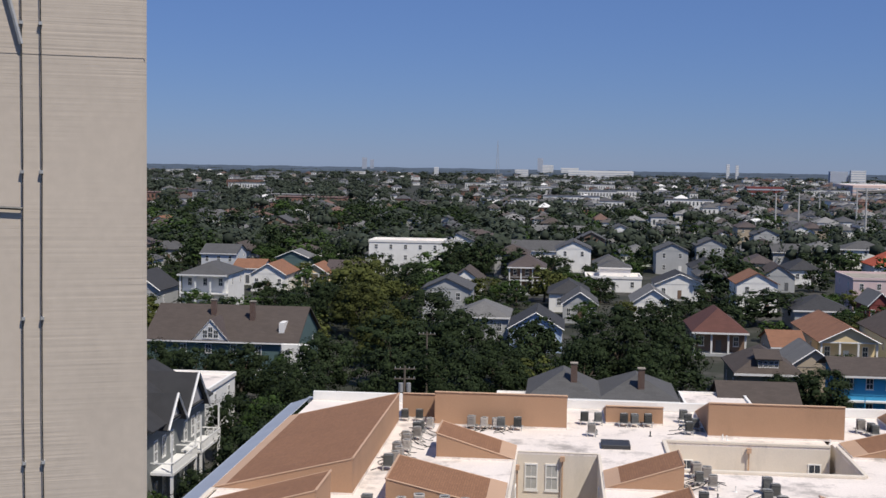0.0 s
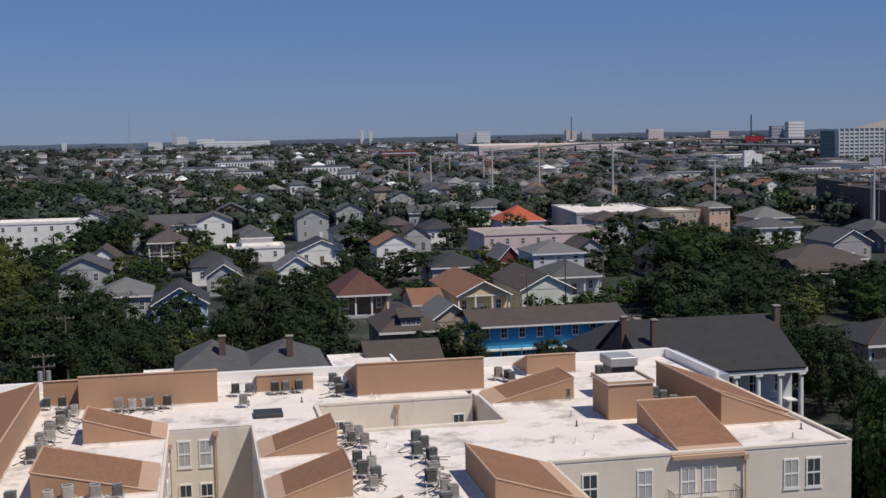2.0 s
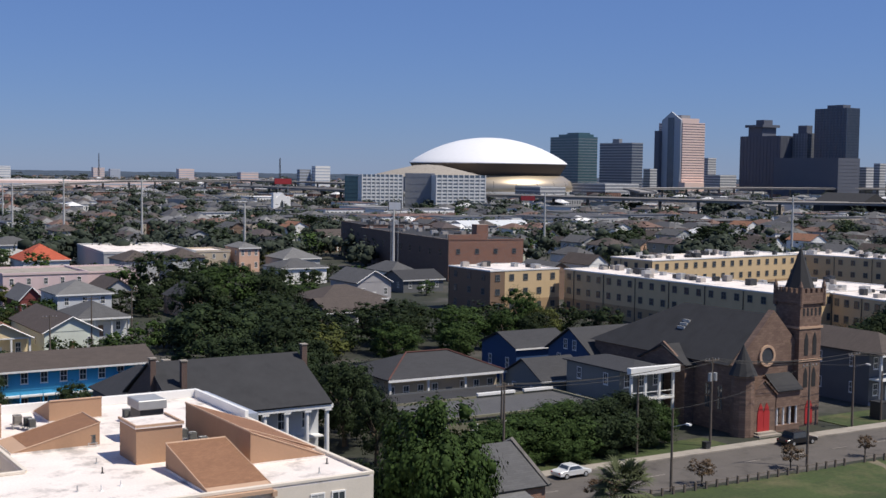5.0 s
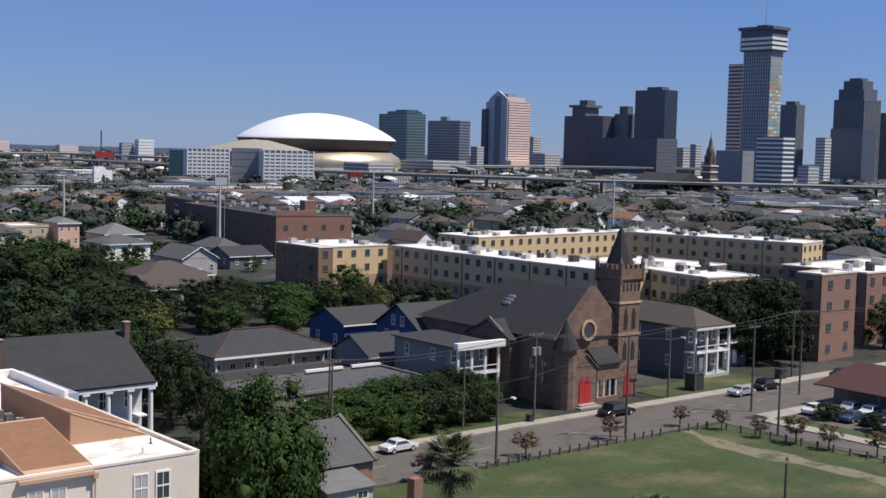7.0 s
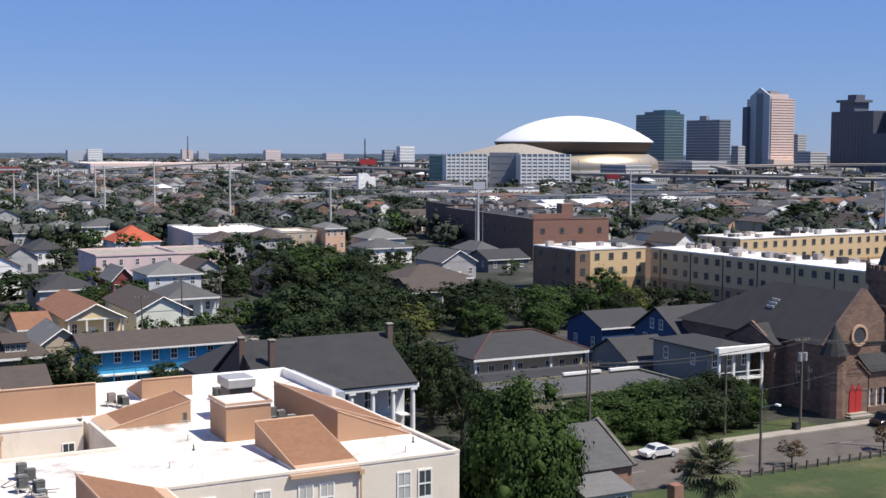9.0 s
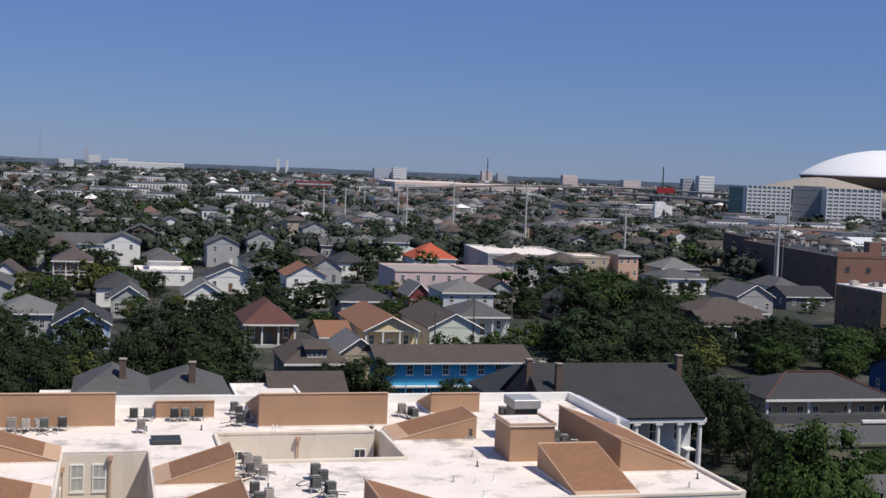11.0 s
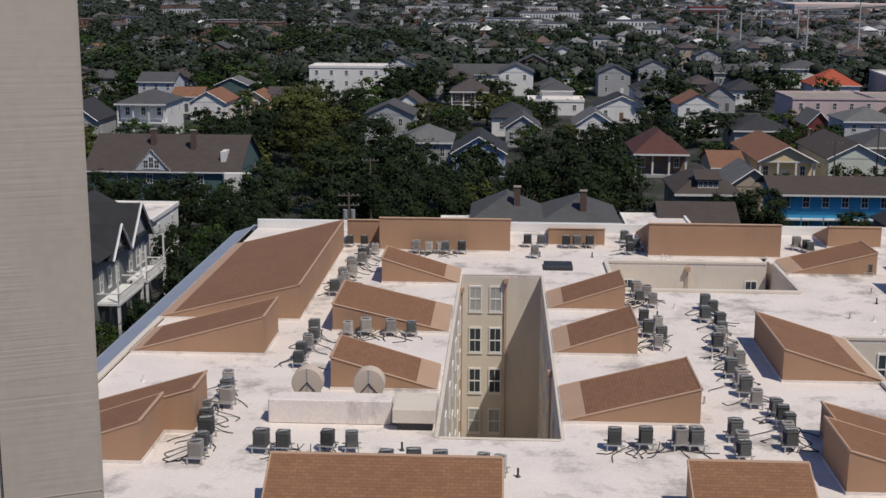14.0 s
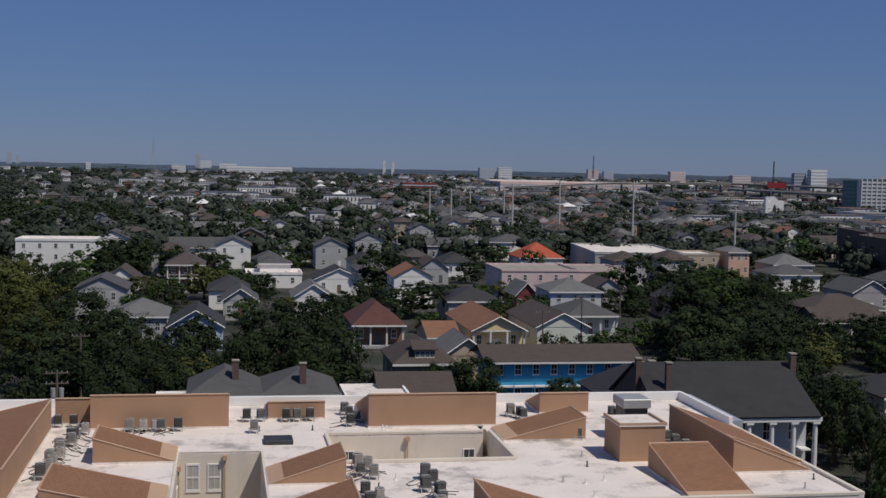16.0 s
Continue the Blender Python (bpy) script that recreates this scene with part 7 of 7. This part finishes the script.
# glass office towers behind the dome
def scaled(t, w, d, items, m, name="roof_house"):
    """Roof boxes given as shares of the footprint."""
    for x0, x1, y0, y1, z0, z1 in items:
        boxes(name, [(w * x0, w * x1, d * y0, d * y1, z0, z1)], m, t)


x, y, w, d = spot(36.47, 38.6, 1900, 0.6)
t = tower_block(x, y, w, d, 86, TOWERTEAL, TOWERGREY, "dark teal glass office tower with curved top", 4.2, 0, 0.8, 0.15)
scaled(t, w, d, [(0.15, 0.95, 0.1, 0.8, 86, 90), (0.3, 0.9, 0.2, 0.6, 90, 92.5)], TOWERTEAL)
x, y, w, d = spot(38.71, 40.64, 1820, 0.75)
t = tower_block(x, y, w, d, 76, TOWERGLASS, TOWERGREY, "glass office block with pale floor bands", 4.0, 0, 1.5, 0.2)
scaled(t, w, d, [(0.3, 0.6, 0.5, 0.7, 76, 82)], TOWERGREY)
x, y, w, d = spot(41.35, 43.37, 2000, 0.52)
t = tower_block(x, y, w, d, 112, TOWERGLASS, TOWERPINK, "pinkish stone office tower with a gabled glass top", 4.0, 0, 2.9, 0.3)
boxes("setback", [(w * 0.1, w * 0.9, d * 0.15, d * 0.85, 112, 119)], TOWERPINK, t)
boxes("roof_house", [(w * 0.2, w * 0.6, d * 0.25, d * 0.75, 119, 124)], TOWERGREY, t)
bm = bmesh.new()
solid(bm, [(-3, d * 0.02, 0), (-3, d * 0.82, 0), (-3, d * 0.82, 116), (-3, d * 0.42, 129), (-3, d * 0.02, 116), (0, d * 0.02, 0), (0, d * 0.82, 0), (0, d * 0.82, 116), (0, d * 0.42, 129), (0, d * 0.02, 116)],
      ((4, 3, 2, 1, 0), (5, 6, 7, 8, 9), (0, 1, 6, 5), (1, 2, 7, 6), (2, 3, 8, 7), (3, 4, 9, 8), (4, 0, 5, 9)))
bmesh.ops.recalc_face_normals(bm, faces=bm.faces[:])
part("gabled_face", bm, TOWERBLUE, t, "plain grey gabled face")
boxes("glass_bay", [(-3.6, -3, d * 0.3, d * 0.55, 0, 120)], TOWERGLASS, t)
boxes("stair_shaft", [(-9, 0, d * 0.8, d, 0, 100)], TOWERDARK, t)
boxes("podium", [(-6, w + 10, -14, 0, 0, 20)], TOWERPINK, t)
x, y, w, d = spot(44.94, 47.4, 2050, 0.7)
t = tower_block(x, y, w, d, 94, TOWERDARK, TOWERDARK, "dark brown slab office building", 4.2, 12, 0.8, 0.25)
scaled(t, w, d, [(0.1, 0.9, 0.5, 0.85, 94, 108), (0.0, 1.0, 0.45, 0.9, 108, 112), (0.3, 0.8, 0.55, 0.75, 112, 120)], TOWERDARK)
x, y, w, d = spot(47.2, 48.2, 2020, 0.6)
t = tower_block(x, y, w, d, 98, TOWERDARK, TOWERGREY, "dark office block with a roof house", 4.2, 5, 0.8, 0.25)
scaled(t, w, d, [(0.2, 0.8, 0.2, 0.8, 98, 110)], TOWERDARK)
x, y, w, d = spot(48.1, 49.93, 1980, 0.72)
t = tower_block(x, y, w, d, 134, TOWERDARK, TOWERGLASS, "tall plain dark brown office tower", 4.0, 10, 0.8, 0.3)
scaled(t, w, d, [(0.2, 0.8, 0.2, 0.7, 134, 139)], TOWERDARK)
x, y, w, d = spot(46.4, 50.0, 1880, 0.75)
tower_block(x, y, w, d, 58, TOWERDARK, TOWERDARK, "long dark low-rise office block", 5.0, 0, 0.5, 0.2)

# tall tower with a flared striped head
x, y, w, d = spot(52.79, 54.41, 1280, 0.70)
t = tower_block(x, y, w, d, 138, TOWERDARK, TOWERGREY, "tall dark office tower with a flared striped top", 3.6, 11, 0.9, 0.25)
for b in [o for o in t.children if o.name.startswith(("pier", "storey_band"))]:
    b.data.materials[0] = TOWERBLUE
boxes("head", [(-3, w + 3, -3, d + 3, 138, 159)], TOWERDARK, t)
for k in range(3):
    boxes("head_stripe", [(-3.5, w + 3.5, -3.5, d + 3.5, 139.5 + k * 4.6, 142 + k * 4.6)], TOWERWHITE, t)
boxes("head_roof", [(-5, w + 5, -5, d + 5, 158.5, 161.5)], TOWERDARK, t)
boxes("roof_house", [(w * 0.3, w * 0.7, d * 0.3, d * 0.7, 161.5, 164)], TOWERDARK, t)
bm = bmesh.new()
rod(bm, (w * 0.6, d * 0.5, 164), (w * 0.6, d * 0.5, 188), 0.35, 5, 0.1)
part("mast", bm, METAL, t)
PANELS = [mat("panel_" + k, c, 0.6, 0.1, 0.05, 0) for k, c in (("orange", (0.55, 0.22, 0.05)), ("turquoise", (0.08, 0.42, 0.42)), ("yellow", (0.6, 0.45, 0.1)), ("white", (0.7, 0.7, 0.68)))]
rp = random.Random(2)
for k in range(20):
    for i in range(4):
        boxes("coloured_panel", [(0.4 + i * w / 4, (i + 0.85) * w / 4, -0.6, -0.3, 44 + k * 3.6, 45.8 + k * 3.6)], PANELS[rp.randrange(4)], t)
x, y, w, d = spot(52.15, 52.95, 1340, 0.75)
t = tower_block(x, y, w, d, 130, TOWERDARK, TOWERPINK, "dark tower slab with pale balcony bands", 3.8, 0, 1.7, 0.4)
x, y, w, d = spot(51.75, 53.4, 1190, 0.7)
tower_block(x, y, w, d, 40, TOWERGREY, TOWERGREY, "pale blank-walled office building", 8.0, 0, 0.4, 0.15)
x, y, w, d = spot(53.5, 55.1, 1150, 0.7)
tower_block(x, y, w, d, 53, TOWERGLASS, TOWERWHITE, "dark office building with white floor bands", 4.0, 0, 1.5, 0.25)
x, y, w, d = spot(54.37, 55.46, 1900, 0.7)
t = tower_block(x, y, w, d, 112, TOWERDARK, TOWERGREY, "grey-brown office tower with upright piers", 4.0, 9, 0.6, 0.3)
scaled(t, w, d, [(0.2, 0.8, 0.2, 0.7, 112, 117)], TOWERDARK)
x, y, w, d = spot(56.0, 56.65, 1700, 0.6)
tower_block(x, y, w, d, 62, TOWERGREY, TOWERWHITE, "pale office building with window bands", 4.0, 0, 1.6, 0.2)
x, y, w, d = spot(56.71, 58.6, 1900, 0.65)
t = tower_block(x, y, w, d, 120, TOWERDARK, TOWERGREY, "stepped dark granite office tower", 4.0, 12, 0.6, 0.4)
scaled(t, w, d, [(0.08, 0.92, 0.08, 0.92, 120, 135), (0.18, 0.82, 0.18, 0.82, 135, 147), (0.3, 0.7, 0.3, 0.7, 147, 151)], TOWERDARK, "setback")
x, y, w, d = spot(56.6, 58.5, 1780, 0.7)
tower_block(x, y, w, d, 76, TOWERGLASS, TOWERDARK, "dark glass mid-rise office block", 4.0, 0, 0.6, 0.2)
x, y, w, d = spot(58.55, 59.3, 1950, 0.6)
tower_block(x, y, w, d, 104, TOWERDARK, TOWERGREY, "dark grey slim office tower", 4.0, 6, 0.6, 0.3)
for a0, a1, D, h in ((59.3, 60.9, 1700, 55), (60.8, 62.5, 1650, 62), (50.0, 50.6, 1900, 46), (50.6, 51.1, 1950, 52), (43.4, 44.8, 1950, 32), (40.7, 41.3, 1900, 40), (55.3, 56.2, 1500, 26), (34.9, 37.2, 1500, 16), (37.5, 40.5, 1600, 20), (43.2, 43.9, 2150, 60)):
    x, y, w, d = spot(a0, a1, D, 0.5)
    tower_block(x, y, w, d, h, TOWERGREY, TOWERWHITE, "grey office building among the towers", 4.0, 0, 1.0, 0.2)

# church steeple with a clock stage and gilt top
x, y = at(51.5, 1046)
st = thing("church_steeple", pose(x, y, 0) @ Matrix.Diagonal((1.3, 1.3, 1, 1)), "brick and white church steeple with a domed top", "steeple")
boxes("shaft", [(-3.2, 3.2, -3.2, 3.2, 0, 26)], DARKBRICK, st)
for k in (8, 15, 21, 26):
    boxes("cornice", [(-3.8, 3.8, -3.8, 3.8, k, k + 0.8)], TOWERWHITE, st)
boxes("belfry", [(-2.6, 2.6, -2.6, 2.6, 26.8, 35)], DARKBRICK, st)
boxes("belfry_opening", [(-0.9, 0.9, -2.7, 2.7, 28, 33), (-2.7, 2.7, -0.9, 0.9, 28, 33)], BLACK, st)
bm = lathe([(2.9, 35), (2.7, 38), (2.2, 40.5), (1.3, 42.5), (1.1, 46), (0.7, 48), (0.25, 50), (0.1, 55.5), (0, 55.6)], 16)
part("dome", bm, BRONZE, st, "dark domed lantern")
bm = bmesh.new()
box(bm, -26, -3.2, 2, 40, 0, 13)
solid(bm, [(-26, 2, 13), (-3.2, 2, 13), (-14.6, 2, 20), (-26, 40, 13), (-3.2, 40, 13), (-14.6, 40, 20)], ((0, 1, 2), (5, 4, 3), (1, 4, 5, 2), (2, 5, 3, 0)))
part("nave", bm, SLATE, st)

# elevated roads
LIE[0] = STRAIGHT
ROADCON = mat("weathered_bridge_concrete", (0.25, 0.235, 0.22), 0.9, 0.3, 0.12, 0.2)


def viaduct(pts, w, label):
    v = thing("elevated_road", pose(0, 0, 0), label, "elevated road")
    for (ax, ay, az_), (bx, by, bz) in zip(pts, pts[1:]):
        a, b = Vector((ax, ay, az_)), Vector((bx, by, bz))
        n = (b - a).cross(Vector((0, 0, 1))).normalized() * w / 2
        bm = bmesh.new()
        slab(bm, a + n, b + n, b - n, a - n, 1.4)
        bmesh.ops.recalc_face_normals(bm, faces=bm.faces[:])
        part("deck", bm, ROADCON, v)
        for s in (1, -1):
            bm = bmesh.new()
            rod(bm, a + n * s + Vector((0, 0, 1.9)), b + n * s + Vector((0, 0, 1.9)), 0.55, 4)
            part("barrier", bm, ROADCON, v)
        for k in range(int((b - a).length / 32)):
            p = a.lerp(b, (k + 0.5) / max(1, int((b - a).length / 32)))
            bm = bmesh.new()
            rod(bm, (p.x, p.y, 0), (p.x, p.y, p.z), 1.3, 8)
            part("pillar", bm, ROADCON, v)


viaduct([(1280, 300, 11), (915, 560, 11), (727, 690, 11), (600, 1000, 11), (560, 1300, 12)], 24, "concrete elevated expressway on pillars")
viaduct([(330, 1430, 8), (470, 1480, 14), (640, 1500, 16), (760, 1300, 14)], 14, "concrete elevated ramp rising over roofs")
viaduct([(800, 900, 14), (950, 1100, 14), (1200, 1200, 14), (1500, 1180, 14)], 16, "concrete elevated road before the towers")

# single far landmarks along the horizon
# concrete paled and blued in its colour to stand for haze
PALE = mat("haze_tinted_concrete", (0.42, 0.46, 0.53), 0.8, 0.05, 0.06, 0)
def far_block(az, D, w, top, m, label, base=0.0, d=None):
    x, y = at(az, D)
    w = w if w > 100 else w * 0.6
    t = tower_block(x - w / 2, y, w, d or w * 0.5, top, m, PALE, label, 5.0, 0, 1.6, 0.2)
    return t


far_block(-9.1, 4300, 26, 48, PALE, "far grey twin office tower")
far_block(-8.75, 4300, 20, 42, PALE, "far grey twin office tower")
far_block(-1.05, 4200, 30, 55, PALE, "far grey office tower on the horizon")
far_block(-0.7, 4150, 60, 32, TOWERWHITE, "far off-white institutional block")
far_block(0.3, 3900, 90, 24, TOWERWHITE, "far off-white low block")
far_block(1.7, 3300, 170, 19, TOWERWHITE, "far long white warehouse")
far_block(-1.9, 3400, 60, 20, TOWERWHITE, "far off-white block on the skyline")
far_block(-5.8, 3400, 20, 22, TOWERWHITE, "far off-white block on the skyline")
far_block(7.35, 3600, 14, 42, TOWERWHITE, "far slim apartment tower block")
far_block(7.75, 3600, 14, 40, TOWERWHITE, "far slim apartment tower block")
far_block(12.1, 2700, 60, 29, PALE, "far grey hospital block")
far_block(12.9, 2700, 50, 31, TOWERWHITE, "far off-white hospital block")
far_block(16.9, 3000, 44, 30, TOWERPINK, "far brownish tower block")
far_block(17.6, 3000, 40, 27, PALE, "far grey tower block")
far_block(20.7, 2900, 60, 29, TOWERPINK, "far stone-coloured office block")
far_block(26.0, 2100, 34, 32, TOWERGREY, "grey office block beyond the expressway")
far_block(26.8, 2100, 46, 38, TOWERWHITE, "white office block beyond the expressway")
far_block(23.5, 2400, 60, 25, TOWERPINK, "brick block beyond the expressway")
far_block(16.2, 1750, 220, 13, TOWERPINK, "long low pinkish shopping centre")
far_block(14.0, 1900, 120, 13, TOWERWHITE, "long low white warehouse")
far_block(9.0, 1500, 70, 12, PAINT["maroon"], "dark red brick factory block")
for a, D, h in ((-3.0, 3600, 100), (16.9, 3000, 62), (24.86, 2300, 52)):
    x, y = at(a, D)
    m = thing("lattice_mast", pose(x, y, 0), "slender steel lattice mast on the horizon", "mast", "masts")
    w = 5 if h > 90 else 1.6
    bm = bmesh.new()
    for sx, sy in ((-1, -1), (1, -1), (1, 1), (-1, 1)):
        rod(bm, (sx * w, sy * w, 0), (sx * 0.5, sy * 0.5, h), 0.3 if h > 90 else 0.28, 4)
    for k in range(10):
        r0, r1 = w * (1 - k / 10) + 0.5 * k / 10, w * (1 - (k + 1) / 10) + 0.5 * (k + 1) / 10
        rod(bm, (-r0, -r0, h * k / 10), (r1, -r1, h * (k + 1) / 10), 0.18, 4); rod(bm, (r0, -r0, h * k / 10), (-r1, -r1, h * (k + 1) / 10), 0.18, 4)
    part("frame", bm, METAL if h > 90 else DARK, m)
# white church front with a pointed gable
x, y = at(24.96, 870)
wc = thing("white_church", pose(x, y, 0), "white church front with a pointed gable and dark arched window", "church")
boxes("front", [(-4.5, 4.5, 0, 8, 0, 13)], WHITE, wc)
bm = bmesh.new()
solid(bm, [(-4.5, 0, 13), (4.5, 0, 13), (0, 0, 17), (-4.5, 8, 13), (4.5, 8, 13), (0, 8, 17)], ((0, 1, 2), (5, 4, 3), (1, 4, 5, 2), (2, 5, 3, 0)))
part("gable", bm, WHITE, wc)
boxes("turret", [(-6.5, -4.5, 0, 3, 0, 17)], WHITE, wc)
boxes("turret", [(4.5, 6.5, 0, 3, 0, 14)], WHITE, wc)
bm = bmesh.new()
arched(bm, 0, -0.1, 3.5, 2.6, 8.5, 0.1)
part("arched_window", bm, PANE, wc)

# signs on tall posts
RED_SIGN = mat("faded_red_sign_paint", (0.50, 0.05, 0.05), 0.5, 0.3, 0.08, 0)
for az, D, z, w, h, m, lab in ((25.0, 980, 21.5, 13, 4.2, RED_SIGN, "plain red billboard high on two posts"), (30.1, 396, 21.2, 3.8, 2.4, WHITE, "plain white sign board on posts"), (36.2, 900, 13.0, 10, 3.2, RED_SIGN, "plain red sign before the elevated road")):
    x, y = at(az, D)
    b = thing("billboard", pose(x, y, 0, 0, 0, -az), lab, "billboard", "billboards")
    boxes("panel", [(-w / 2, w / 2, -0.2, 0.0, z, z + h)], m, b)
    boxes("frame", [(-w / 2 - 0.2, w / 2 + 0.2, 0.01, 0.25, z - 0.2, z + h + 0.2)], DARK, b)
    for sx in (-0.3, 0.3):
        bm = bmesh.new()
        rod(bm, (sx * w, 0.45, 0), (sx * w, 0.45, z + h), 0.2 if w > 5 else 0.09, 8)
        part("post", bm, METAL, b)
